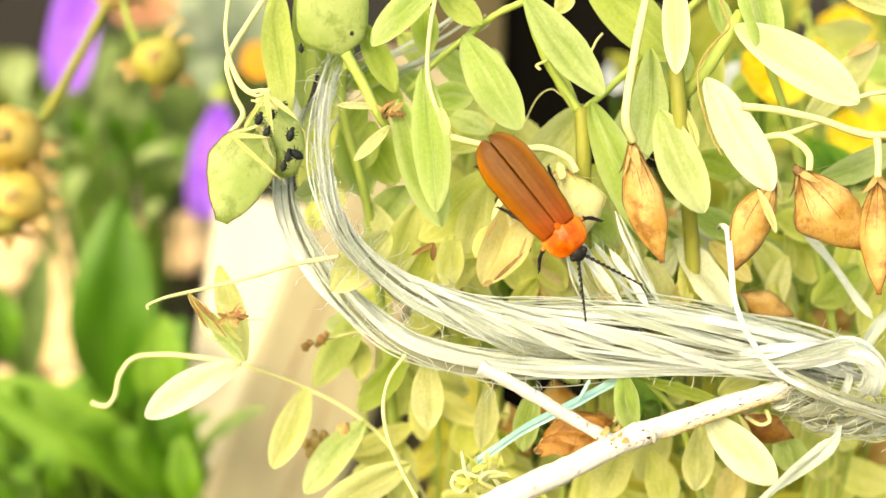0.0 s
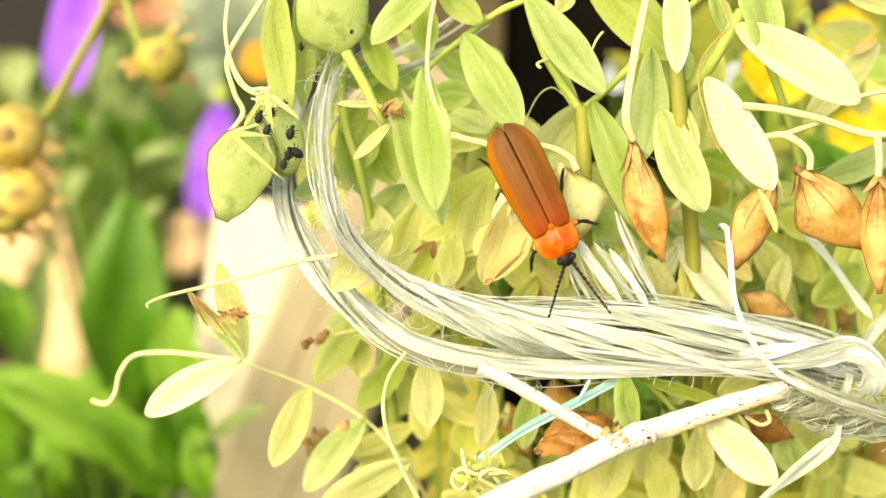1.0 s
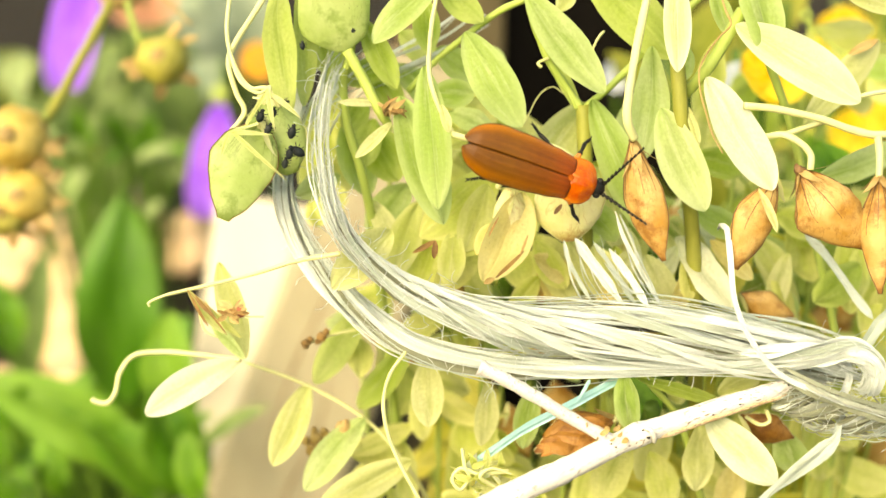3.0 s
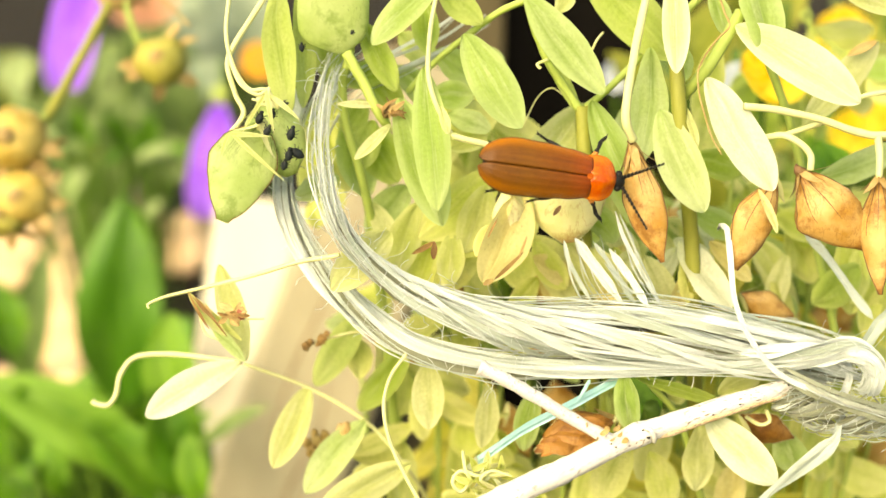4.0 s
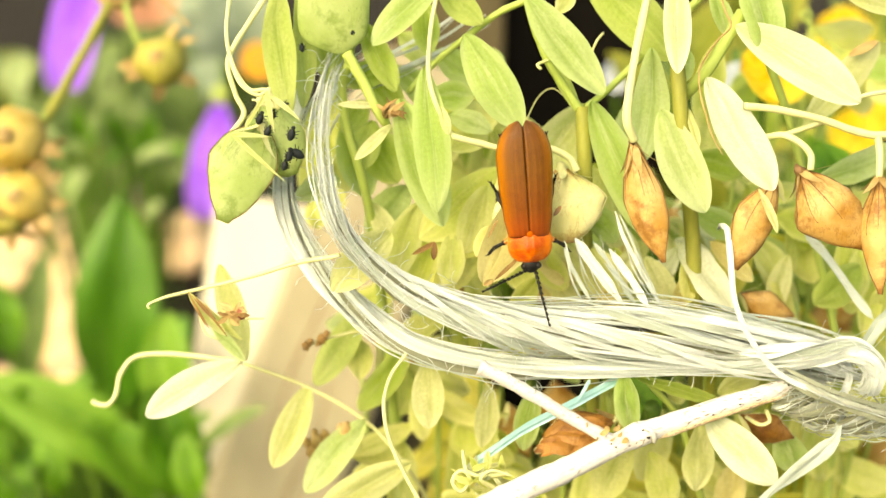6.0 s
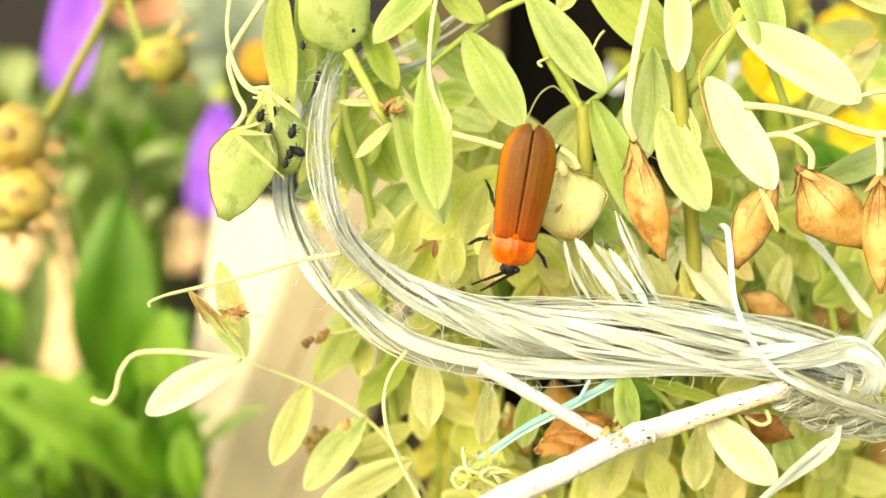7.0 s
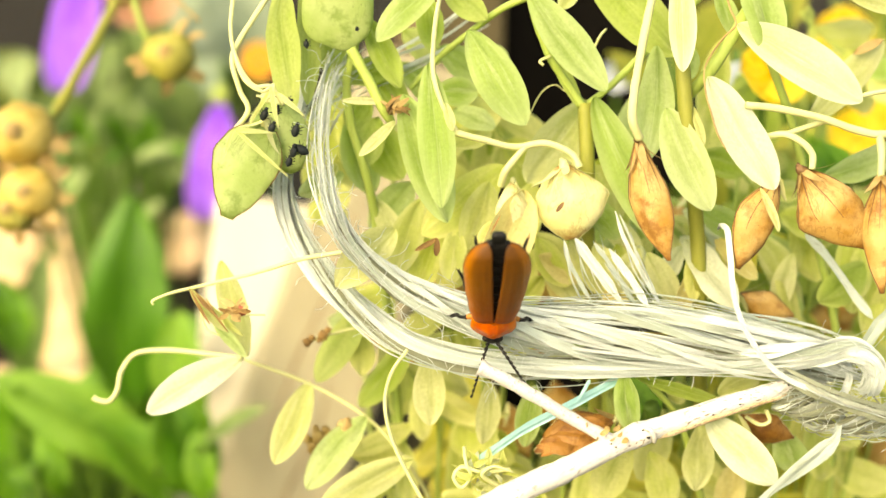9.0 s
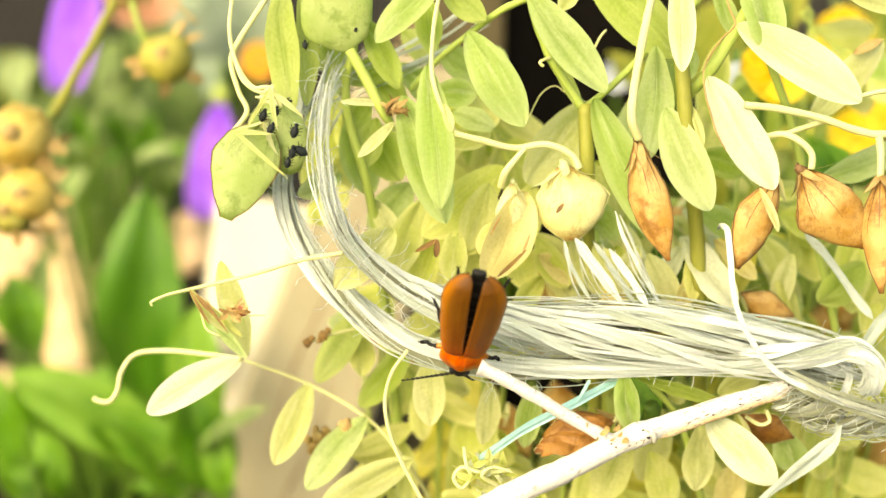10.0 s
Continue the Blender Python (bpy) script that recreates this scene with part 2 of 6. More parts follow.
def shield_material():
    n = Nodes("neck_shield")
    vec = n.coords()
    fine = n.noise(vec, 1.2, 4, 0.65)
    col = n.mix(n.grey(fine, (0.38, 0.0), (0.6, 1.0)), (0.52, 0.062, 0.003), (0.64, 0.145, 0.008))
    spread = n.put("ShaderNodeSeparateXYZ", Vector=vec)
    out = n.math("ABSOLUTE", spread.outputs[0])
    col = n.mix(n.grey(n.math("MULTIPLY", out, 0.4), (0.5, 0.0), (0.85, 0.85)), col, (0.70, 0.25, 0.022))
    return n.finish(col, 0.34, n.bump(n.noise(vec, 2.2, 4), 0.25, 0.6), spec=0.4, coat=0.2, through=0.22)


M_LEAF = leaf_material("pale_leaf", (0.30, 0.455, 0.085), (0.43, 0.575, 0.165), (0.63, 0.72, 0.39), through=0.56)
M_LEAF_PALE = leaf_material("bleached_leaf", (0.50, 0.57, 0.15), (0.66, 0.69, 0.28), (0.80, 0.80, 0.46), brown=0.15, through=0.55)
M_LEAF_WHITE = leaf_material("white_dried_leaf", (0.58, 0.66, 0.33), (0.74, 0.78, 0.54), (0.84, 0.86, 0.70), brown=0.1)
M_LEAF_SOFT = leaf_material("soft_pale_leaf", (0.42, 0.55, 0.17), (0.55, 0.67, 0.29), (0.76, 0.82, 0.53), through=0.56)
M_LEAF_GREEN = leaf_material("green_leaf", (0.27, 0.41, 0.045), (0.39, 0.51, 0.09), (0.57, 0.64, 0.24), through=0.56)
M_LEAF_BACK = leaf_material("yellowing_leaf", (0.58, 0.58, 0.06), (0.73, 0.69, 0.12), (0.82, 0.75, 0.25), brown=0.5, through=0.55)
M_LEAF_LEMON = leaf_material("lemon_leaf", (0.51, 0.60, 0.10), (0.65, 0.705, 0.2), (0.82, 0.80, 0.38), brown=0.25, through=0.55)
M_LEAF_DRY = leaf_material("dry_curled_leaf", (0.60, 0.50, 0.16), (0.70, 0.62, 0.25), (0.76, 0.70, 0.36), brown=0.9, through=0.45)
M_BROAD = leaf_material("broad_leaf", (0.032, 0.125, 0.005), (0.072, 0.21, 0.008), (0.19, 0.36, 0.045), brown=0.0, through=0.25, rough=0.4)
M_BROAD_DARK = leaf_material("dark_broad_leaf", (0.03, 0.12, 0.008), (0.058, 0.18, 0.012), (0.13, 0.28, 0.04), brown=0.0, through=0.25, rough=0.35)
M_OLIVE_LEAF = leaf_material("olive_leaf", (0.13, 0.17, 0.02), (0.24, 0.27, 0.035), (0.40, 0.40, 0.08), brown=0.2, through=0.35)
M_BROAD_GREY = leaf_material("grey_green_leaf", (0.05, 0.105, 0.02), (0.11, 0.175, 0.045), (0.24, 0.32, 0.12), brown=0.0, through=0.25)
M_BROAD_PALE = leaf_material("pale_grey_leaf", (0.16, 0.25, 0.07), (0.26, 0.36, 0.13), (0.40, 0.48, 0.24), brown=0.0, through=0.25)
M_TEAL_LEAF = leaf_material("blue_green_leaf", (0.14, 0.20, 0.13), (0.2, 0.27, 0.18), (0.3, 0.36, 0.26), brown=0.0, through=0.2)
M_STEM = stem_material("stem_green", (0.31, 0.42, 0.08), (0.45, 0.545, 0.155))
M_STALK_OLIVE = stem_material("stalk_olive", (0.22, 0.24, 0.04), (0.38, 0.38, 0.08))
M_STALK = stem_material("stalk_dark", (0.05, 0.12, 0.01), (0.11, 0.2, 0.03))
M_STEM_PALE = stem_material("stem_pale", (0.62, 0.64, 0.27), (0.76, 0.75, 0.42))
M_POD_DRY = pod_material("dry_pod", (0.51, 0.27, 0.05), (0.69, 0.48, 0.19), (0.25, 0.10, 0.018), 0.53, wrinkles=0.35)
M_POD_BROWN = pod_material("brown_pod", (0.40, 0.17, 0.03), (0.56, 0.29, 0.08), (0.18, 0.07, 0.018), 0.5, wrinkles=0.6)
M_POD_GREEN = pod_material("green_pod", (0.42, 0.55, 0.17), (0.57, 0.68, 0.29), (0.24, 0.34, 0.08), 0.55, 0.45, wrinkles=0.25)
M_POD_PALE = pod_material("pale_pod", (0.72, 0.70, 0.30), (0.82, 0.79, 0.45), (0.44, 0.24, 0.07), 0.67, 0.3)
M_HUSK = plain_material("dry_husk", (0.38, 0.25, 0.085), (0.55, 0.40, 0.17), 2.0, 0.6, through=0.2)
M_DARK_HUSK = plain_material("brown_husk", (0.21, 0.115, 0.034), (0.38, 0.23, 0.075), 1.5, 0.6, 0.4, through=0.15)
M_SEAM = plain_material("pod_seam", (0.12, 0.062, 0.022), (0.24, 0.13, 0.045), 2.0, 0.6)
M_RAFFIA = strand_material("raffia", (0.46, 0.54, 0.45), (0.67, 0.76, 0.69), (0.83, 0.90, 0.87), (0.31, 0.34, 0.22))
# darker raffia copy: puts shade between strands into colour; also for duller bands
M_RAFFIA_SHADE_DULL = strand_material("shade_dull_raffia", (0.20, 0.21, 0.125), (0.33, 0.36, 0.25), (0.50, 0.55, 0.45), (0.14, 0.135, 0.07))
M_WOOD = wood_material("stake_wood", (0.26, 0.23, 0.145), (0.38, 0.345, 0.23), (0.25, 0.225, 0.155))
M_PALEWOOD = wood_material("bleached_wood", (0.48, 0.445, 0.335), (0.60, 0.57, 0.455), (0.46, 0.42, 0.33))
# near-black colour that paints the deep shade behind the leaves
M_DEEP_SHADE = plain_material("shade_black", (0.004, 0.0035, 0.003), (0.010, 0.008, 0.006), 0.3, 0.85, 0.4, stretch=(1, 1, 0.1), spec=0.05)
M_SOIL = soil_material()
M_BROWNWOOD = plain_material("brown_post", (0.12, 0.095, 0.05), (0.20, 0.16, 0.085), 0.3, 0.8, 0.4, stretch=(1, 1, 0.1), spec=0.15)
M_TWIG = bark_white_material()
M_TWIG_SHADE = underside_shade_material()
M_CYAN = plain_material("blue_ribbon", (0.34, 0.64, 0.63), (0.44, 0.73, 0.72), 1.5, 0.45, 0.05, through=0.3)
M_ELYTRA = elytra_material()
M_SHIELD = shield_material()
M_BLACK = plain_material("black_shell", (0.006, 0.006, 0.005), (0.014, 0.013, 0.012), 3.0, 0.5, 0.03, spec=0.2)
M_ORANGE_JOINT = plain_material("amber_joint", (0.42, 0.14, 0.02), (0.55, 0.2, 0.03), 3.0, 0.4, 0.03)
M_APHID = plain_material("aphid_shell", (0.006, 0.009, 0.009), (0.018, 0.024, 0.025), 5.0, 0.5, 0.03, spec=0.2)
M_PURPLE = leaf_material("purple_petal", (0.20, 0.035, 0.66), (0.31, 0.085, 0.82), (0.5, 0.25, 0.88), brown=0.0, through=0.35)
M_YELLOW = leaf_material("yellow_petal", (0.70, 0.42, 0.01), (0.80, 0.55, 0.02), (0.85, 0.65, 0.08), brown=0.0, through=0.35)
M_ORANGE = leaf_material("orange_petal", (0.65, 0.25, 0.01), (0.75, 0.33, 0.03), (0.8, 0.42, 0.06), brown=0.0, through=0.3)
M_WHITE = leaf_material("white_petal", (0.34, 0.42, 0.5), (0.46, 0.54, 0.62), (0.6, 0.66, 0.72), brown=0.0, through=0.3)
M_PINK = leaf_material("salmon_petal", (0.55, 0.22, 0.10), (0.62, 0.30, 0.16), (0.7, 0.4, 0.25), brown=0.1, through=0.3)
M_CAPSULE = plain_material("seed_capsule", (0.34, 0.32, 0.05), (0.50, 0.44, 0.11), 1.0, 0.5, 0.2, through=0.15)
M_CAPSULE_TAN = plain_material("ripe_capsule", (0.50, 0.35, 0.07), (0.66, 0.52, 0.16), 1.0, 0.5, 0.2, through=0.15)
M_STONE = plain_material("pale_stone", (0.60, 0.40, 0.22), (0.72, 0.54, 0.34), 0.15, 0.8, 0.4)
M_STONE_GREY = plain_material("grey_stone", (0.42, 0.40, 0.38), (0.6, 0.57, 0.55), 0.15, 0.8, 0.4)


# ---------------------------------------------------------------- shaping helpers
def thing(name, place, label, category, group=""):
    """An empty at the base of a thing."""
    ob = new(name)
    ob.empty_display_size = 0.005
    ob.location = place
    return tagged(ob, label, category, group)


def origin_of(ob):
    o = Vector(ob.location)
    if ob.parent:
        o = o + origin_of(ob.parent)
    return o


def part(name, bm, material, parent=None, label="", smooth=True, pivot=None):
    """Links a bmesh built in world places as one mesh object under its thing. pivot: where the part turns."""
    me = bpy.data.meshes.new(name)
    base = origin_of(parent) if parent else Vector()
    own = Vector(pivot) - base if pivot is not None else Vector()
    bmesh.ops.translate(bm, vec=-(base + own), verts=bm.verts)
    bm.to_mesh(me)
    bm.free()
    if smooth:
        me.shade_smooth()
    me.materials.append(material)
    ob = new(name, me)
    ob.parent = parent
    ob.location = own
    return tagged(ob, label)


def curve_points(knots, per=8):
    """A smooth line through the knots (Catmull-Rom)."""
    k = [Vector(p) for p in knots]
    k = [k[0] * 2 - k[1]] + k + [k[-1] * 2 - k[-2]]
    out = []
    for i in range(1, len(k) - 2):
        p0, p1, p2, p3 = k[i - 1:i + 3]
        for j in range(per):
            t = j / per
            out.append(0.5 * ((2 * p1) + (p2 - p0) * t + (2 * p0 - 5 * p1 + 4 * p2 - p3) * t * t + (3 * p1 - p0 - 3 * p2 + p3) * t ** 3))
    out.append(k[-2])
    return out


def frames_along(points, first=None):
    """Tangent, normal and binormal along a line, carried on without twist."""
    out = []
    n = Vector(first) if first is not None else -FWD
    for i, p in enumerate(points):
        t = (points[min(i + 1, len(points) - 1)] - points[max(i - 1, 0)]).normalized()
        n = (n - t * n.dot(t))
        if n.length < 1e-9:
            n = t.orthogonal()
        n.normalize()
        out.append((p, t, n, t.cross(n)))
    return out


def sweep(bm, points, width, height=None, sides=8, first=None, turn=0.0, wobble=0.0):
    """Sweeps an ellipse along a line; width and height: half sizes, numbers or functions of 0..1. Carries a UV map."""
    uv = bm.loops.layers.uv.verify()
    height = height if height is not None else width
    fw = width if callable(width) else (lambda s: width)
    fh = height if callable(height) else (lambda s: height)
    rings, last = [], len(points) - 1
    for i, (p, t, n, b) in enumerate(frames_along(points, first)):
        s = i / last
        a0 = turn * s
        c, d = math.cos(a0), math.sin(a0)
        n2, b2 = n * c + b * d, b * c - n * d
        ring = []
        for j in range(sides):
            a = 2 * math.pi * j / sides
            k = 1 + wobble * (noise.noise(p * 900 + n * 7 + Vector((j, 0, 0))))
            ring.append(bm.verts.new(p + b2 * (math.cos(a) * fw(s) * k) + n2 * (math.sin(a) * fh(s) * k)))
        rings.append(ring)
    for i in range(last):
        for j in range(sides):
            j2 = (j + 1) % sides
            f = bm.faces.new((rings[i][j], rings[i][j2], rings[i + 1][j2], rings[i + 1][j]))
            for loop, (u, v) in zip(f.loops, ((i, j), (i, j + 1), (i + 1, j + 1), (i + 1, j))):
                loop[uv].uv = (u / last, v / sides)
    bm.faces.new(rings[0][::-1])
    bm.faces.new(rings[-1])
    return bm


def tube(name, knots, radius, material, parent, label="", per=8, sides=8, tip=None, wobble=0.0):
    """A round stalk through the knots; radius in mm, tapering to tip."""
    tip = radius if tip is None else tip
    radius, tip = (0.82 * radius, 0.82 * tip) if name in ("stalk", "tendril") else (radius, tip)
    wobble = wobble or 0.18
    bm = sweep(bmesh.new(), curve_points(knots, per), lambda s: (radius + (tip - radius) * s) * MM, sides=sides, wobble=wobble)
    return part(name, bm, material, parent, label)


def blade(bm, base, tip, width, face=None, roll=0.0, curl=0.1, fold=0.12, belly=0.5, point=0.55, rows=16, cols=8, wave=0.0, seed=0, acute=0.07):
    """A leaf blade from base to tip, width in mm: folded on its midrib, and curled along its length."""
    uv = bm.loops.layers.uv.verify()
    base, tip = Vector(base), Vector(tip)
    axis = tip - base
    length = axis.length
    t = axis / length
    n = Vector(face) if face is not None else -FWD
    n = (n - t * n.dot(t)).normalized()
    n = Matrix.Rotation(radians(roll), 3, t) @ n
    side = t.cross(n)
    half = width * 0.5 * MM
    k = math.log(0.5) / math.log(belly)
    grid = []
    for i in range(rows + 1):
        s = 0.5 - 0.5 * math.cos(math.pi * i / rows)
        sharp = point + acute * max(0.0, (s - 0.45) / 0.55)
        profile = max(max(math.sin(math.pi * s ** k), 0.0) ** sharp, 0.03)
        swing = 0.13 * half * math.sin(math.pi * s) * math.sin(seed * 2.4)
        bow = curl * length * (4 * s * (1 - s)) * 0.5 - curl * length * 0.5 * s * s
        line = []
        for j in range(cols + 1):
            c = 2 * j / cols - 1
            x = c * half * profile + swing
            z = bow + fold * abs(c) * half * profile
            z += wave * half * (noise.noise(Vector((s * 3.1, c * 1.3, seed * 1.7))) + 0.5 * c * c * noise.noise(Vector((s * 7.0, c * 0.8, seed * 0.9 + 4))))
            line.append(bm.verts.new(base + t * (length * s) + side * x + n * z))
        grid.append(line)
    for i in range(rows):
        for j in range(cols):
            f = bm.faces.new((grid[i][j], grid[i][j + 1], grid[i + 1][j + 1], grid[i + 1][j]))
            for loop, (u, v) in zip(f.loops, ((i, j), (i, j + 1), (i + 1, j + 1), (i + 1, j))):
                loop[uv].uv = (u / rows, v / cols)
    return bm


def leaflet(plant, a0, b0, a1, b1, width, w0=0.0, w1=None, mat=None, roll=None, curl=0.06, fold=None, belly=0.54, point=0.5, name="leaflet", label=""):
    """One leaflet between two places of the plan; width in steps."""
    leaflet.count += 1
    rng = random.Random(leaflet.count)
    w1 = w0 if w1 is None else w1
    roll = rng.uniform(-22, 22) if roll is None else roll
    fold = rng.uniform(0.03, 0.24) if fold is None else fold
    k = (DIST + 0.5 * (w0 + w1) * MM) / DIST
    bm = blade(bmesh.new(), at(a0, b0, w0), at(a1, b1, w1), 0.86 * width * STEP * k / MM, None, roll, curl, fold, belly, point,
               wave=0.24, seed=leaflet.count)
    return part(name, bm, mat or M_LEAF, plant, label)


leaflet.count = 0


def pod_body(bm, base, tip, width, thick, face=None, roll=0.0, belly=0.5, rows=18, cols=18, seed=0, lean=0.15, plump=2.6):
    """A flat swollen pod from base to pointed tip with a keel along both edges."""
    uv = bm.loops.layers.uv.verify()
    base, tip = Vector(base), Vector(tip)
    axis = tip - base
    length = axis.length
    t = axis / length
    n = Vector(face) if face is not None else -FWD
    n = (n - t * n.dot(t)).normalized()
    n = Matrix.Rotation(radians(roll), 3, t) @ n
    side = t.cross(n)
    k = math.log(0.5) / math.log(belly)
    rings = []
    for i in range(rows + 1):
        s = i / rows
        m = belly
        rise, fall = max(s, 0.004) / m, max(1 - s, 0.004) / (1 - m)
        prof = 1.16 * (rise ** -plump + fall ** -plump) ** (-1 / plump)
        prof = max(min(prof, 1.0), 0.05) ** (0.85 if plump > 2 else 0.62)
        shift = lean * width * 0.5 * MM * math.sin(math.pi * s)
        ring = []
        for j in range(cols):
            a = 2 * math.pi * j / cols
            c, d = math.cos(a), math.sin(a)
            x = (abs(c) ** 1.0) * math.copysign(1, c)
            z = math.copysign(abs(d) ** 1.25, d)
            dent = 1 + 0.2 * noise.noise(Vector((s * 3, c * 1.5, d * 1.5 + seed))) + 0.09 * noise.noise(Vector((s * 8, c * 4, d * 4 + seed)))
            if j in (2, 3):
                dent *= 0.94
            ring.append(bm.verts.new(base + t * (length * s) + side * (x * prof * width * 0.5 * MM * dent + shift) + n * (z * prof * thick * 0.5 * MM * dent)))
        rings.append(ring)
    for i in range(rows):
        for j in range(cols):
            j2 = (j + 1) % cols
            f = bm.faces.new((rings[i][j], rings[i][j2], rings[i + 1][j2], rings[i + 1][j]))
            for loop, (u, v) in zip(f.loops, ((i, j), (i, j + 1), (i + 1, j + 1), (i + 1, j))):
                loop[uv].uv = (u / rows, v / cols)
    bm.faces.new(rings[0][::-1])
    bm.faces.new(rings[-1])
    return bm


def pod(plant, a0, b0, a1, b1, width, w=0.0, mat=None, label="", roll=10.0, belly=0.5, thick=0.55, sepals=5, sepal_mat=None, spread=0.5, w1=None, sepal_len=3.0, lean=0.15, plump=2.6, seam=None):
    """A seed pod with its calyx of thin sepals."""
    pod.count += 1
    rng = random.Random(700 + pod.count)
    w1 = w if w1 is None else w1
    k = (DIST + w * MM) / DIST
    wide = width * STEP * k / MM
    base, tip = at(a0, b0, w), at(a1, b1, w1)
    bm = pod_body(bmesh.new(), base, tip, wide, wide * thick, roll=roll, belly=belly, seed=pod.count, lean=lean, plump=plump)
    ob = part("pod", bm, mat or M_POD_DRY, plant, label)
    t = (tip - base).normalized()
    side = t.cross(-FWD).normalized()
    ring = len(ob.data.vertices) // 19
    for keel in (0, ring // 2):
        line = [ob.data.vertices[i * ring + keel].co + plant.location for i in range(1, 19)]
        part("seam", sweep(bmesh.new(), line, (0.06 if mat in (None, M_POD_DRY) else 0.05) * MM, sides=5, wobble=0.3), seam or (M_SEAM if mat in (None, M_POD_DRY) else M_STEM_PALE), ob)
    dry = mat in (None, M_POD_DRY)
    if dry and w < 0:
        # dark veins that fan out over the wall from the base
        for j in range(1, ring, 2):
            line = [ob.data.vertices[i * ring + j].co + plant.location for i in range(1, rng.randint(5, 12))]
            part("vein", sweep(bmesh.new(), line, lambda q: (0.055 - 0.035 * q) * MM, sides=5, wobble=0.4), M_SEAM, ob)
    if sepals > 2:
        turn = t.to_track_quat("Z", "Y").to_matrix()
        part("calyx", lump(bmesh.new(), base + t * 0.1 * MM, wide * 0.075, wide * 0.075, wide * 0.1, pod.count, 0.5, 2.2, turn=turn), M_SEAM if dry else M_STEM_PALE, ob)
    for i in range(sepals):
        a = 2 * math.pi * (i + rng.random() * 0.5) / sepals
        out = side * math.cos(a) - FWD * math.sin(a)
        d = (t * (1 - spread) + out * spread * rng.uniform(0.7, 1.3)).normalized()
        r = out * wide * 0.16 * MM
        tipp = base + r + d * sepal_len * MM * rng.uniform(0.7, 1.2)
        bm = blade(bmesh.new(), base - t * 0.2 * MM, tipp, 0.75, out, rng.uniform(-20, 20), curl=-0.15, belly=0.35, point=0.8, rows=8, cols=4)
        part("sepal", bm, sepal_mat or M_STEM_PALE, ob)
    return ob


pod.count = 0


def lump(bm, centre, rx, ry, rz, seed=0, rough=0.15, freq=1.6, turn=None, u=14, v=9, square=1.0):
    """An uneven rounded lump (stones, seed heads, bodies); radii in mm."""
    m = turn or Matrix.Identity(3)
    centre = Vector(centre)
    rows = []
    for i in range(v + 1):
        th = math.pi * i / v
        ring = []
        for j in range(u):
            ph = 2 * math.pi * j / u
            d = Vector((math.sin(th) * math.cos(ph), math.sin(th) * math.sin(ph), math.cos(th)))
            k = 1 + rough * noise.noise(d * freq + Vector((seed * 3.3, seed, 0)))
            d = Vector([math.copysign(abs(c) ** square, c) for c in d])
            ring.append(Vector((d.x * rx, d.y * ry, d.z * rz)) * k * MM)
        rows.append(ring)
    uv = bm.loops.layers.uv.verify()
    top, bottom = bm.verts.new(centre + m @ rows[0][0]), bm.verts.new(centre + m @ rows[v][0])
    rings = [[bm.verts.new(centre + m @ p) for p in r] for r in rows[1:v]]
    for j in range(u):
        bm.faces.new((top, rings[0][j], rings[0][(j + 1) % u]))
        bm.faces.new((bottom, rings[-1][(j + 1) % u], rings[-1][j]))
        for i in range(len(rings) - 1):
            bm.faces.new((rings[i][j], rings[i + 1][j], rings[i + 1][(j + 1) % u], rings[i][(j + 1) % u]))
    for f in bm.faces:
        for loop in f.loops:
            loop[uv].uv = (0.5, 0.4)
    return bm


def down(place):
    """The spot of soil under a place."""
    return Vector((place.x, place.y, 0.0))


# ---------------------------------------------------------------- ground
def build_ground():
    bm = bmesh.new()
    n = 60
    grid = []
    for i in range(n + 1):
        line = []
        for j in range(n + 1):
            x = math.copysign(abs(2 * i / n - 1) ** 3, 2 * i / n - 1) * 60
            y = math.copysign(abs(2 * j / n - 1) ** 3, 2 * j / n - 1) * 60 + 0.3
            z = 0.012 * noise.noise(Vector((x * 9, y * 9, 0))) - 0.006
            line.append(bm.verts.new((x, y, z)))
        grid.append(line)
    for i in range(n):
        for j in range(n):
            bm.faces.new((grid[i][j], grid[i + 1][j], grid[i + 1][j + 1], grid[i][j + 1]))
    ob = part("ground", bm, M_SOIL)
    tagged(ob, "dark crumbly garden soil of a flower bed", "soil", kind="structure")


build_ground()


# ---------------------------------------------------------------- wooden stake, pale board, post and a dark stand-in for shade
def beam(bm, foot, top, wide, deep, spin, bevel=1.2):
    """A squared timber between two places; sizes in mm."""
    axis = (top - foot).normalized()
    n = -FWD
    n = (n - axis * n.dot(axis)).normalized()
    n = Matrix.Rotation(radians(spin), 3, axis) @ n
    b = axis.cross(n)
    w, d, e = wide * 0.5 * MM, deep * 0.5 * MM, bevel * MM
    outline = ((-w + e, -d), (w - e, -d), (w, -d + e), (w, d - e), (w - e, d), (-w + e, d), (-w, d - e), (-w, -d + e))
    rings = []
    steps = 24
    for i in range(steps + 1):
        p = foot.lerp(top, i / steps)
        ring = []
        for j, (x, y) in enumerate(outline):
            k = 0.25 * MM * noise.noise(Vector((i * 0.7, j * 2.1, 0)))
            ring.append(bm.verts.new(p + b * (x + k) + n * (y + k)))
        rings.append(ring)
    for i in range(steps):
        for j in range(8):
            bm.faces.new((rings[i][j], rings[i][(j + 1) % 8], rings[i + 1][(j + 1) % 8], rings[i + 1][j]))
    bm.faces.new(rings[0][::-1])
    bm.faces.new(rings[-1])
    return bm


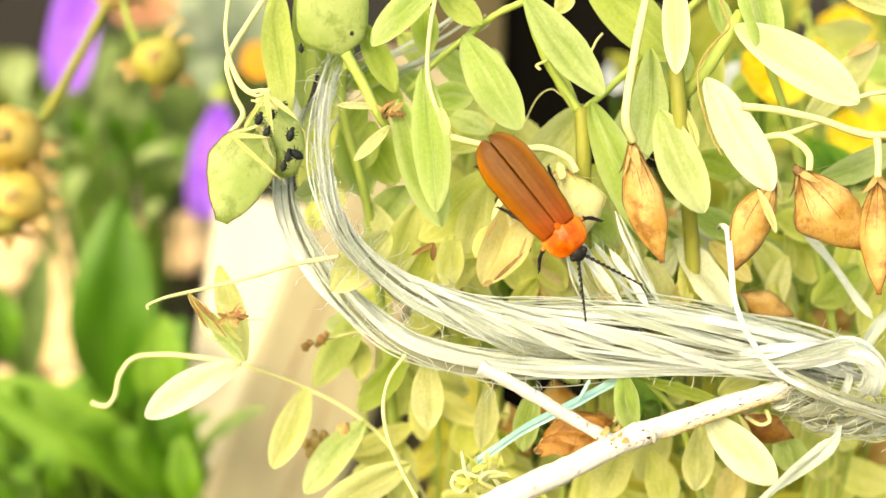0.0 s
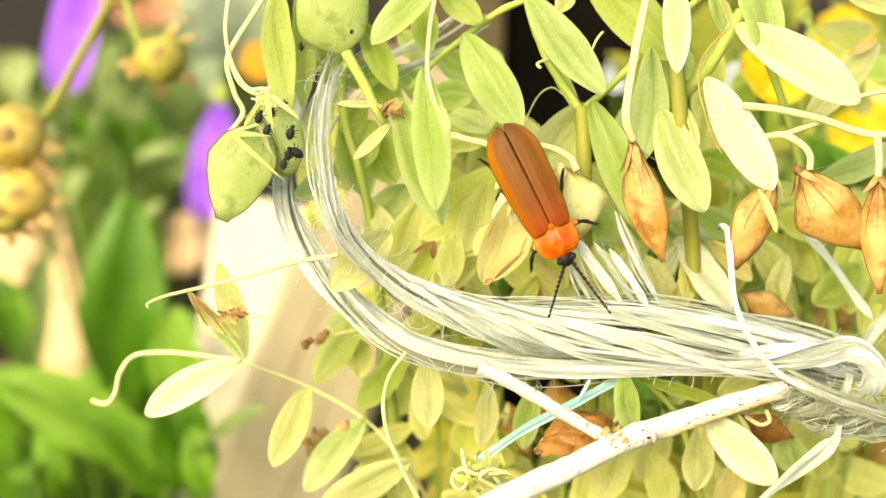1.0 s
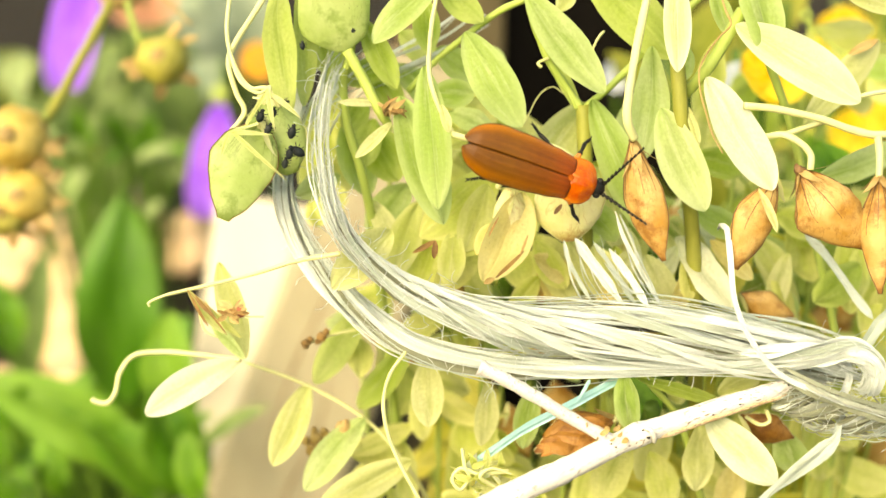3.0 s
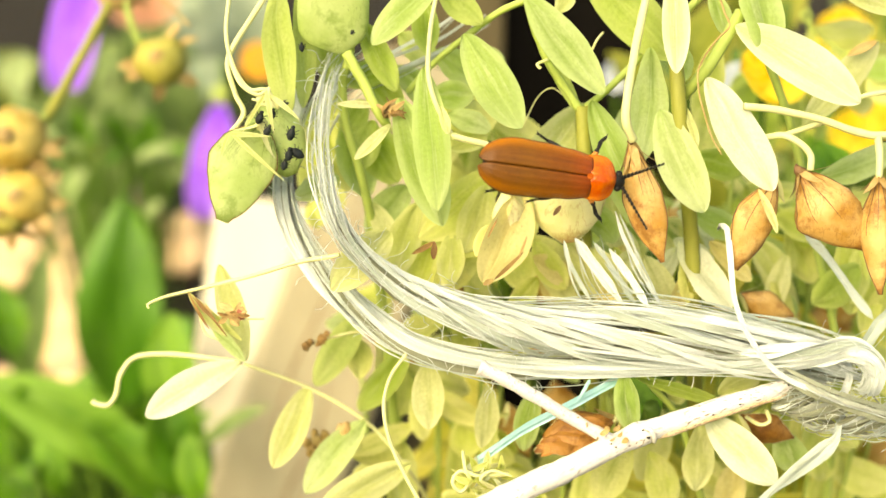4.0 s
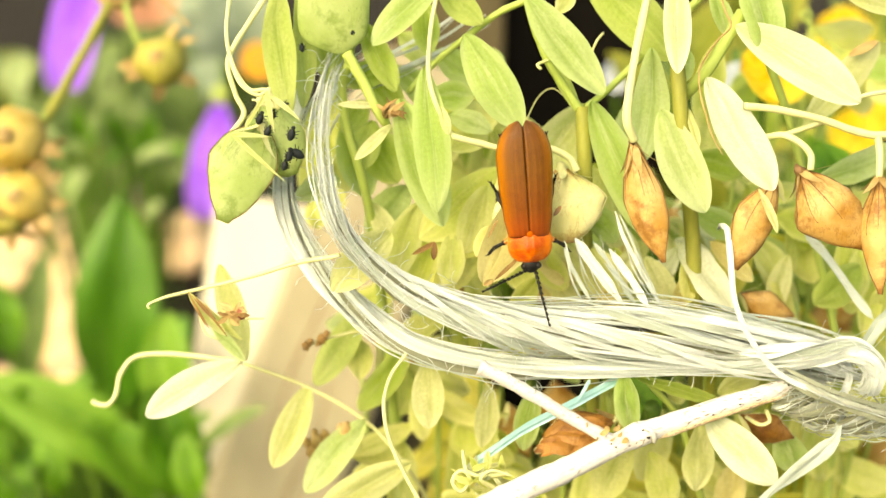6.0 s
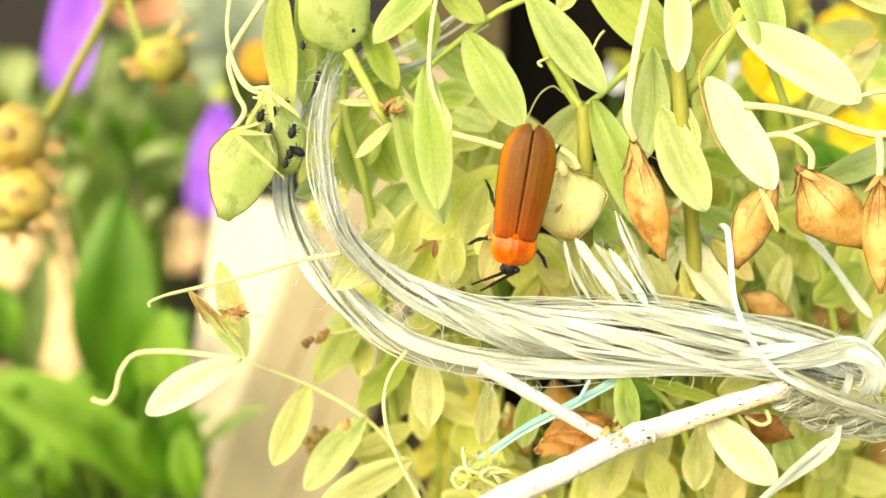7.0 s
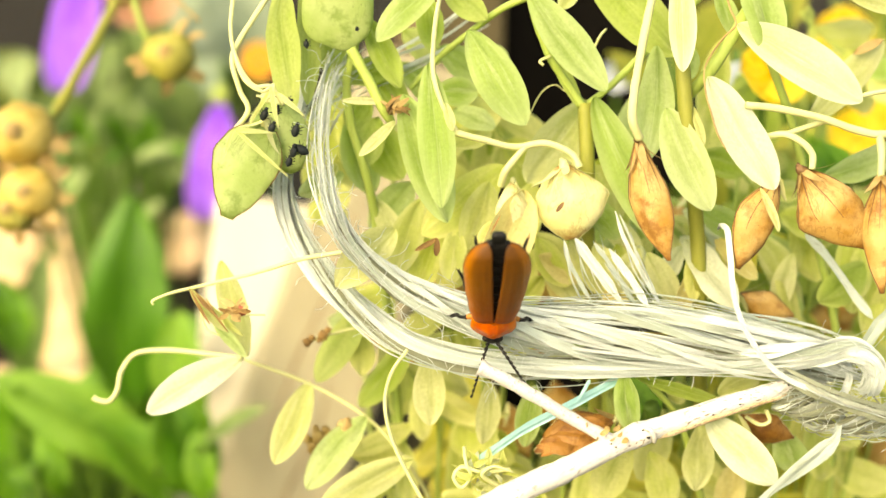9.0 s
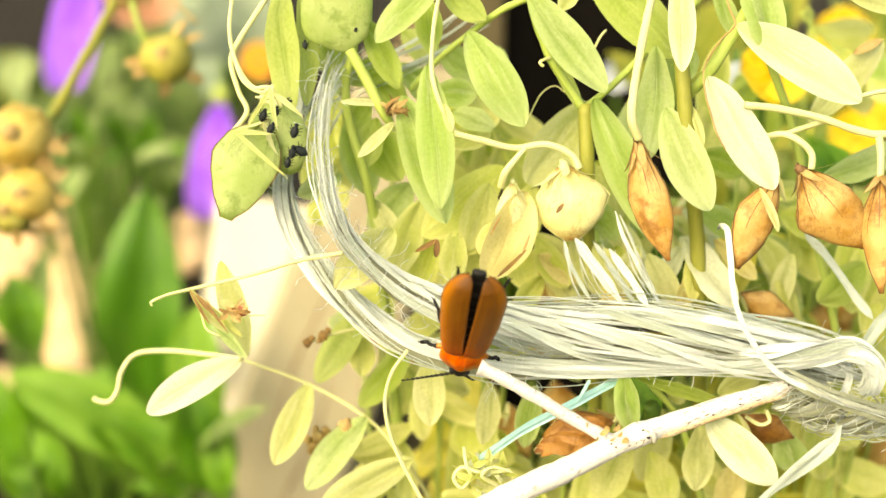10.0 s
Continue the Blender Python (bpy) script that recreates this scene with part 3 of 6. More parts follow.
def build_stake():
    lean = (UP * 0.93 + RIGHT * 0.36 - FWD * 0.12).normalized()
    mid = at(600, 560, 130)
    foot = mid - lean * ((mid.z + 0.05) / lean.z)
    top = mid + lean * 0.052
    ob = thing("wooden_stake", foot + lean * 0.05, "pale weathered square wooden stake leaning in the bed", "stake")
    part("post", beam(bmesh.new(), foot, top, 25, 22, 4, 2.0), M_WOOD, ob, smooth=False)
    # drying cracks that run down the front face
    front = Matrix.Rotation(radians(4), 3, lean) @ (-FWD - lean * (-FWD).dot(lean)).normalized()
    across = lean.cross(front)
    for off, lo, hi in ((-4, -30, 25), (3, -45, -8), (8, -10, 60), (-9, 10, 70)):
        line = [mid + front * 11.0 * MM + across * (off + 0.7 * math.sin(k * 0.9 + off)) * MM + lean * (lo + (hi - lo) * k / 8) * MM for k in range(9)]
        part("crack", sweep(bmesh.new(), curve_points(line, 3), lambda q: 0.28 * math.sin(math.pi * (0.04 + 0.92 * q)) * MM, sides=5), M_SEAM, ob, "fine dark drying crack")


build_stake()


def build_pale_board():
    lean = (UP * 0.985 + RIGHT * 0.15 - FWD * 0.05).normalized()
    mid = at(466, 600, 158)
    foot = mid - lean * ((mid.z + 0.05) / lean.z)
    ob = thing("pale_board", foot + lean * 0.05, "pale bleached wooden board standing behind the stake", "board")
    part("plank", beam(bmesh.new(), foot, mid + lean * 0.03, 28, 10, -14, 1.5), M_PALEWOOD, ob, smooth=False)


build_pale_board()


def build_board():
    # added near-black board: stands in for deep shade between the plants
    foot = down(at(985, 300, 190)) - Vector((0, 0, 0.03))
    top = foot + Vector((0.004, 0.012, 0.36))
    ob = thing("shade_board", foot + Vector((0, 0, 0.03)), "near-black board added for the deep shade behind the plants", "board")
    part("plank", beam(bmesh.new(), foot, top, 62, 14, -8), M_DEEP_SHADE, ob, smooth=False)
    foot = down(at(790, 300, 165)) - Vector((0, 0, 0.03))
    ob = thing("brown_post", foot + Vector((0, 0, 0.03)), "brown weathered wooden post in the shade behind the leaves", "post")
    part("post", beam(bmesh.new(), foot, foot + Vector((0.002, 0.008, 0.36)), 19, 16, 24), M_BROWNWOOD, ob, smooth=False)


build_board()


# ---------------------------------------------------------------- the raffia tie
def rope(tie, knots, count, radius, turns, width, seed, flat=0.6, name="strand", begin=(0.0, 0.0), end=1.0, loose=0.18, layer=(0.75, 1.05), even=True, spin=0.12, dark_share=0.0):
    """Bands of raffia laid side by side round a line, each a part of its own. radius and width: functions of 0..1, in mm."""
    line = curve_points(knots, 14)
    fr = frames_along(line)
    rng = random.Random(seed)
    for i in range(count):
        ph = 2 * math.pi * ((i + rng.uniform(-0.3, 0.3)) / count if even else rng.random())
        rr = rng.uniform(*layer)
        wd = min(2.2, rng.lognormvariate(-0.1, 0.6))
        s0 = rng.uniform(*begin)
        s1 = end - (rng.random() ** 3) * 0.12
        tw = turns * rng.uniform(1 - spin, 1 + spin)
        pts, norms, widths = [], [], []
        steps = 56
        for k in range(steps + 1):
            s = s0 + (s1 - s0) * k / steps
            x = s * (len(line) - 1)
            j = min(int(x), len(line) - 2)
            p = line[j].lerp(line[j + 1], x - j)
            _, t, n, b = fr[j]
            a = ph + tw * s * 2 * math.pi + 0.45 * noise.noise(Vector((s * 3.0, i * 1.3, seed + 4)))
            r = radius(s) * MM * rr * (1 + loose * noise.noise(Vector((s * 5, i * 3.7, seed))))
            out = b * math.cos(a) + n * (math.sin(a) * flat)
            pts.append(p + out * r)
            norms.append((b * math.cos(a) * flat + n * math.sin(a)).normalized())
            widths.append(width(s) * wd)
        bm = bmesh.new()
        ribbon(bm, pts, norms, widths, 0.09, rng.uniform(-0.6, 0.6), i + seed)
        part(name, bm, M_RAFFIA_SHADE_DULL if rng.random() < dark_share else M_RAFFIA, tie)


CREASE = (-1.0, -0.45, 0.08, 0.55, 1.0)


def ribbon(bm, pts, norms, width, thick, roll=0.0, seed=0, taper=0.1, vary=0.45):
    """A creased flat fibre band that lies on the given normals; sizes in mm, width a number or one for each point."""
    uv = bm.loops.layers.uv.verify()
    last = len(pts) - 1
    rng = random.Random(seed * 7 + 1)
    ridge = [rng.uniform(-0.22, 0.22) for _ in CREASE]
    rings = []
    for i, p in enumerate(pts):
        t = (pts[min(i + 1, last)] - pts[max(i - 1, 0)]).normalized()
        n = norms[i] - t * norms[i].dot(t)
        n = n.normalized() if n.length > 1e-9 else t.orthogonal().normalized()
        s = i / last
        n = Matrix.Rotation(roll + 1.0 * noise.noise(Vector((s * 4, seed * 1.9, 0))), 3, t) @ n
        b = t.cross(n)
        end = min(1.0, s / taper + 0.15, (1 - s) / taper + 0.15)
        w = (width[i] if isinstance(width, list) else width) * 0.5 * MM * end * (1 + vary * noise.noise(Vector((s * 6, seed * 2.3, 5))))
        h = thick * 0.5 * MM
        ring = []
        for c, z in zip(CREASE, ridge):
            lift = w * (z * (1 + 0.8 * noise.noise(Vector((s * 5, c * 3, seed)))) + 0.12 * c * c)
            ring.append((p + b * (w * c) + n * lift, n * (h * (1 - 0.7 * abs(c)))))
        rings.append([bm.verts.new(q + o) for q, o in ring] + [bm.verts.new(q - o) for q, o in reversed(ring)])
    m = len(CREASE)
    for i in range(last):
        for j in range(2 * m):
            j2 = (j + 1) % (2 * m)
            f = bm.faces.new((rings[i][j2], rings[i][j], rings[i + 1][j], rings[i + 1][j2]))
            for loop, (u, v) in zip(f.loops, ((i, j + 1), (i, j), (i + 1, j), (i + 1, j + 1))):
                v = v if v < m else 2 * m - 1 - v
                loop[uv].uv = (u / last * 4, max(0, v) / (m - 1))
            f.smooth = True
    for i in range(last):
        for j in (0, 2, m - 1, m, 2 * m - 3, 2 * m - 1):
            e = bm.edges.get((rings[i][j], rings[i + 1][j]))
            if e:
                e.smooth = False
    bm.faces.new(rings[0])
    bm.faces.new(rings[-1][::-1])
    return bm


def single(tie, knots, width, seed=0, name="strand", mat=None, label="", roll=0.0, thick=0.16, taper=0.1):
    pts = curve_points(knots, 10)
    width = [width(i / (len(pts) - 1)) for i in range(len(pts))] if callable(width) else width
    bm = ribbon(bmesh.new(), pts, [-FWD] * len(pts), width, thick, roll, seed, taper, 0.2)
    return part(name, bm, mat or M_RAFFIA, tie, label)


def ramp_between(s, s0, s1, v0, v1):
    q = min(1.0, max(0.0, (s - s0) / (s1 - s0)))
    q = q * q * (3 - 2 * q)
    return v0 + (v1 - v0) * q


def build_tie():
    tie = thing("raffia_tie", at(1515, 680, 1), "pale twisted raffia twine tied in a knot round plants and twig", "twine")
    # the bundle that comes down in front and runs across to the knot
    upper = [at(640, 30, 7), at(590, 110, 3), at(570, 200, -0.6), at(573, 300, -2.8), at(596, 390, -4.2), at(642, 455, -3.6), at(725, 518, -2.4), at(860, 562, -1.8),
             at(1000, 582, -1.5), at(1150, 590, -1.5), at(1300, 604, -1), at(1420, 622, -0.5), at(1530, 650, 0)]
    spread = lambda s: ramp_between(s, 0.36, 0.8, 0.7, 2.4) - ramp_between(s, 0.8, 1.0, 0.0, 0.7)
    band = lambda s: ramp_between(s, 0.28, 0.5, 0.3, 0.64)
    rope(tie, upper, 5, spread, -0.95, lambda s: 0.8 * band(s), 12, begin=(0.02, 0.1), spin=0.3, layer=(0.5, 1.0))
    rope(tie, upper, 15, spread, -0.95, band, 11, begin=(0.24, 0.38), spin=0.35, layer=(0.65, 1.02), dark_share=0.15)
    # inner strands all take the darker copy, painting shade inside the bundle
    rope(tie, upper, 11, lambda s: 0.6 * spread(s), -0.8, band, 13, begin=(0.3, 0.45), spin=0.4, dark_share=1.0)
    rope(tie, upper, 26, lambda s: 1.04 * spread(s), -0.95, lambda s: ramp_between(s, 0.3, 0.5, 0.14, 0.22), 15, name="fibre", begin=(0.18, 0.4), loose=0.5, even=False, layer=(0.9, 1.2), spin=0.5)
    # the bundle that passes behind and below
    lower = [at(615, 5, 9), at(572, 60, 8), at(545, 120, 7), at(520, 220, 5), at(502, 320, 3), at(520, 400, 3.4), at(568, 478, 3.4), at(640, 556, 2.2), at(730, 616, 0.2), at(860, 646, -0.8),
             at(1000, 650, -1.2), at(1150, 644, -1.2), at(1300, 640, -1), at(1430, 650, 0), at(1530, 665, 0.5)]
    slim = lambda s: ramp_between(s, 0.2, 0.55, 0.6, 1.1)
    rope(tie, lower, 12, slim, -1.1, lambda s: ramp_between(s, 0.2, 0.5, 0.36, 0.52), 37, begin=(0.02, 0.34), spin=0.35, dark_share=0.15)
    rope(tie, lower, 5, lambda s: 0.5 * slim(s), -0.9, lambda s: 0.6, 39, begin=(0.28, 0.4), spin=0.3, dark_share=1.0)
    rope(tie, lower, 22, slim, -1.0, lambda s: 0.16, 41, name="fibre", begin=(0.05, 0.35), loose=0.6, even=False, layer=(0.9, 1.25), spin=0.5)
    # broad bands that cross the front from the upper edge to the lower
    for i, (x0, y0, x1, y1, wd) in enumerate(((640, 458, 930, 632, 0.55), (665, 478, 1000, 648, 0.6), (760, 526, 1130, 655, 0.85), (890, 545, 1280, 650, 0.9), (990, 540, 1400, 636, 0.7),
                                              (720, 508, 1060, 640, 0.45), (820, 540, 1200, 645, 0.55), (1060, 545, 1470, 622, 0.85), (1180, 556, 1500, 612, 0.65), (690, 490, 1040, 620, 0.35),
                                              (930, 555, 1330, 640, 0.5), (800, 530, 1160, 625, 0.4), (1020, 550, 1440, 640, 0.45), (1110, 548, 1490, 630, 0.4))):
        mid = [at(x0 + (x1 - x0) * q, y0 + (y1 - y0) * (q + 0.05 * math.sin(2 * math.pi * q + 3.14 + 0.5 * math.sin(i * 1.7))), 0.5 - 3.9 * math.sin(math.pi * (0.03 + 0.94 * q))) for q in (0, 0.2, 0.4, 0.6, 0.8, 1)]
        single(tie, mid, wd, 300 + i, roll=0.5 * math.sin(i * 2.1), thick=0.08, taper=0.3)
    back = [at(850, 20, 9), at(780, 70, 8.5), at(700, 110, 8), at(620, 145, 7), at(575, 190, 6), at(556, 260, 5)]
    rope(tie, back, 7, lambda s: 1.5, 0.3, lambda s: 0.3, 93)
    # thin strands that hang apart beside the curve
    rng = random.Random(31)
    for i in range(4):
        x = 553 + 10 * i + rng.uniform(-4, 4)
        single(tie, [at(x + 75, 85 + rng.uniform(-15, 15), 6), at(x + 24, 130, 2.5), at(x, 210, -0.4), at(x - 4 + rng.uniform(-8, 8), 290, -2.6), at(x + 8, 350, -4.0), at(x + 36 + rng.uniform(-8, 8), 420, -4.4)], rng.choice((0.12, 0.16, 0.22)), 500 + i, roll=rng.uniform(-0.5, 0.5), thick=0.08)
    # the loose ends that rise behind the pods
    for i, (wd, *ends) in enumerate(((0.4, (998, 425), (1010, 470), (1050, 540)), (0.95, (1018, 422), (1052, 470), (1108, 545)), (0.5, (1050, 428), (1085, 478), (1128, 545)),
                                     (0.7, (1078, 440), (1112, 488), (1150, 548)), (0.4, (1089, 374), (1108, 430), (1140, 490), (1172, 548)), (0.25, (1097, 380), (1128, 450), (1166, 530)))):
        single(tie, [at(a, b, -2.2 + 0.4 * k) for k, (a, b) in enumerate(ends)], wd, 700 + i, roll=0.4 * math.sin(2.3 * i), thick=0.05, taper=0.2)
    rng = random.Random(77)
    for i in range(11):
        a0, b0 = 995 + 12 * i + rng.uniform(-10, 10), 440 + rng.uniform(-30, 30)
        a1, b1 = a0 + rng.uniform(20, 90), rng.uniform(530, 550)
        w0 = rng.uniform(-3, -0.5)
        single(tie, [at(a0, b0, w0), at((a0 + a1) / 2 - 8, (b0 + b1) / 2 + 5, w0 * 0.6 - 1.0), at(a1, b1, -0.6)], rng.choice((0.07, 0.1, 0.15, 0.2)), i, roll=rng.uniform(-0.9, 0.9), thick=0.04)
    single(tie, [at(1270, 408, 0.5), at(1276, 400, -1), at(1287, 408, -2.5), at(1292, 450, -4), at(1300, 530, -5), at(1328, 600, -5), at(1380, 662, -4.5), at(1460, 700, -4), at(1590, 750, -4)], lambda q: 0.55 - 0.1 * q, 4, thick=0.06)
    single(tie, [at(1425, 415, 6), at(1460, 450, 5), at(1510, 520, 4), at(1545, 565, 3)], 0.75, 6)
    single(tie, [at(1600, 530, -1), at(1560, 570, -2), at(1535, 605, -2), at(1515, 635, -2)], 1.3, 8)
    # the knot: wraps round the bundle and a twisted tail below it
    loop = [at(1210, 620, 0.6), at(1310, 632, -1.8), at(1390, 634, -2.8), at(1450, 628, -3.2), at(1500, 622, -3.6), at(1536, 636, -3.7), at(1548, 662, -3.2), at(1538, 686, -2.4), at(1516, 686, -1.4)]
    rope(tie, loop, 14, lambda s: 0.9 - 0.2 * s, 0.35, lambda s: 0.7 - 0.2 * s, 151, flat=0.8, loose=0.4, name="wrap", begin=(0.0, 0.22))
    rope(tie, loop, 12, lambda s: 0.95 - 0.25 * s, 0.5, lambda s: 0.13, 153, flat=0.8, loose=0.5, name="fibre", even=False, layer=(0.95, 1.15))
    tail = [at(1368, 706, -1.0), at(1425, 716, -2), at(1480, 732, -2.4), at(1540, 742, -2.4), at(1620, 745, -1.5)]
    rope(tie, tail, 15, lambda s: 0.95 + 0.6 * math.sin(math.pi * s), 1.0, lambda s: 0.6, 131, loose=0.5, dark_share=0.85)
    rope(tie, tail, 18, lambda s: 1.1 + 0.6 * math.sin(math.pi * s), 0.8, lambda s: 0.15, 133, loose=0.7, name="fibre", even=False, layer=(0.9, 1.25), dark_share=0.5)
    for i, off in enumerate((-14, -4, 8)):
        single(tie, [at(1385, 664 + off, -3.6), at(1440, 692 + off, -4.2), at(1500, 716 + off, -4.4), at(1560, 735 + off, -4), at(1620, 748 + off, -3)], 0.4, 640 + i, "wrap", M_RAFFIA_SHADE_DULL, roll=0.5 * i - 0.5, thick=0.08)
    single(tie, [at(1500, 640, -1), at(1502, 672, -1.2), at(1492, 700, -1.5)], 0.7, 650, "wrap", thick=0.08)
    fall = [at(1496, 716, -0.5), at(1487, 748, -3), at(1478, 778, -4), at(1452, 802, -4.6), at(1400, 842, -5), at(1345, 886, -6), at(1305, 925, -6)]
    single(tie, fall, lambda q: 0.45 + 1.1 * math.exp(-((q - 0.52) / 0.17) ** 2), 12, roll=0.35, thick=0.08)
    single(tie, [at(1482, 742, -3), at(1470, 785, -4), at(1425, 822, -5.2), at(1372, 868, -6), at(1330, 910, -6)], 0.3, 14, roll=-0.4, thick=0.08)
    # fine fuzz along the tie
    rng = random.Random(5)
    bm = bmesh.new()
    for line, count, high in ((curve_points(upper, 14), 230, 2.2), (curve_points(lower, 14), 130, 1.4), (curve_points(tail, 14), 50, 1.8), (curve_points(loop, 14), 40, 1.3)):
        for i in range(count):
            g = rng.uniform(0, 6.28)
            p = line[rng.randrange(4, len(line) - 1)] + (UP * math.sin(g) * high - FWD * (abs(math.cos(g)) * 0.6 * high)) * MM
            pts = [p]
            d = Vector((rng.uniform(-1, 1), rng.uniform(-0.6, 0.1), rng.uniform(-1, 1))).normalized()
            for k in range(rng.randint(4, 9)):
                d = (d + Vector((rng.uniform(-1, 1), rng.uniform(-0.5, 0.5), rng.uniform(-1, 1))) * 0.5).normalized()
                pts.append(pts[-1] + d * rng.uniform(0.15, 0.5) * MM)
            sweep(bm, curve_points(pts, 2), 0.028 * MM, sides=3)
    tagged(part("fuzz", bm, M_RAFFIA, tie, "fine loose fibres"), kind="stuff")
    return tie


build_tie()


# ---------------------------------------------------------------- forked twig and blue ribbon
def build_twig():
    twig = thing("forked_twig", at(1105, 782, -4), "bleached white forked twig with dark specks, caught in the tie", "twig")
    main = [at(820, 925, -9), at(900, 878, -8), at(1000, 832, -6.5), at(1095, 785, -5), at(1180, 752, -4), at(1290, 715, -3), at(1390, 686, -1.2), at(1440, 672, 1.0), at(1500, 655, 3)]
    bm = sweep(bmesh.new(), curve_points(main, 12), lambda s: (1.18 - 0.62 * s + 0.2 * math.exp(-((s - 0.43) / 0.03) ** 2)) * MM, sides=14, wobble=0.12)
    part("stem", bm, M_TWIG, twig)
    # a strip along the underside puts its shade into peach-brown colour
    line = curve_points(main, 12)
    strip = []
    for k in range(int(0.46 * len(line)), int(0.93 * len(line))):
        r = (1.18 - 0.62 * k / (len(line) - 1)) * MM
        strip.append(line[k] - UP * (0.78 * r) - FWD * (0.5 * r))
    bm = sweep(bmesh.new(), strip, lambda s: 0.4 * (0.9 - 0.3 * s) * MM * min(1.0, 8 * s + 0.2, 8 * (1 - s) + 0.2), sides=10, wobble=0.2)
    part("bare_strip", bm, M_TWIG_SHADE, twig, "peach-brown strip painting the twig's shaded underside, with dark specks")
    for k, (a, b, w, d) in enumerate(((1148, 775, -5.9, 0.2), (1090, 792, -6.6, 0.12), (1310, 716, -4.0, 0.13), (1262, 734, -4.6, 0.1), (1082, 786, -6.6, 0.1), (1396, 682, -2.2, 0.14), (1138, 762, -5.9, 0.12))):
        part("speck", lump(bmesh.new(), at(a, b, w), d * 0.9, d * 0.6, d * 0.6, k, 0.3, u=7, v=5), M_BLACK, twig, "dark speck")
    side = [at(1100, 790, -5), at(1060, 768, -5.5), at(990, 728, -6.5), at(920, 686, -7.5), at(862, 656, -8), at(848, 650, -8)]
    bm = sweep(bmesh.new(), curve_points(side, 10), lambda s: (0.52 + 0.03 * s + 0.16 * max(0, (s - 0.75) / 0.25) + 0.35 * math.exp(-(s / 0.08) ** 2)) * MM, sides=12, wobble=0.22)
    part("side_shoot", bm, M_TWIG, twig)
    ring = [at(1142, 758, -5.6), at(1152, 762, -6), at(1158, 772, -5.8), at(1158, 782, -5.2)]
    part("node_ring", sweep(bmesh.new(), curve_points(ring, 5), lambda s: 0.2 * MM, sides=7, wobble=0.3), M_TWIG, twig)
    for i, (a, b, s) in enumerate(((1062, 770, 10), (1085, 762, 8), (1015, 745, 6), (1048, 782, 7), (1128, 790, 8), (1078, 780, 9), (1092, 772, 7), (1030, 756, 7), (1100, 784, 8), (1070, 762, 6))):
        bm = blade(bmesh.new(), at(a, b, -6.2), at(a + s * 1.6, b - s, -6.6), 0.5, None, 20 * i, 0.3, rows=5, cols=2)
        part("bark_flake", bm, M_HUSK, twig, "curled brown bark flake")


build_twig()

ribbon_thing = thing("blue_ribbon", at(960, 745, -2), "thin pale blue plastic ribbon strand", "ribbon")
single(ribbon_thing, [at(820, 834, -1), at(868, 800, -2), at(930, 758, -3), at(1000, 722, -2.5), at(1060, 690, -1), at(1120, 656, 0.5)], 0.78, 21, "band", M_CYAN, thick=0.03, roll=0.2)
single(ribbon_thing, [at(1022, 712, -2), at(1034, 690, -2.4), at(1044, 672, -2)], 0.3, 22, "split_end", M_CYAN)


# ---------------------------------------------------------------- the lentil plants
def plant(name, a, b, w, label):
    return thing(name, down(at(a, b, w)), label, "plant", "lentil plants")


def stem_to_ground(p, knots, radius, tip, mat=None):
    """The main stem from the soil through the knots."""
    foot = Vector(p.location)
    first = knots[0]
    rise = [foot.lerp(first, q) + Vector((0.004, 0.002, 0)) * (4 * q * (1 - q)) for q in (0.3, 0.55, 0.75, 0.88, 0.95)]
    return tube("stem", [foot - Vector((0, 0, 0.01))] + rise + knots, radius, mat or M_STEM, p, tip=tip, wobble=0.08)


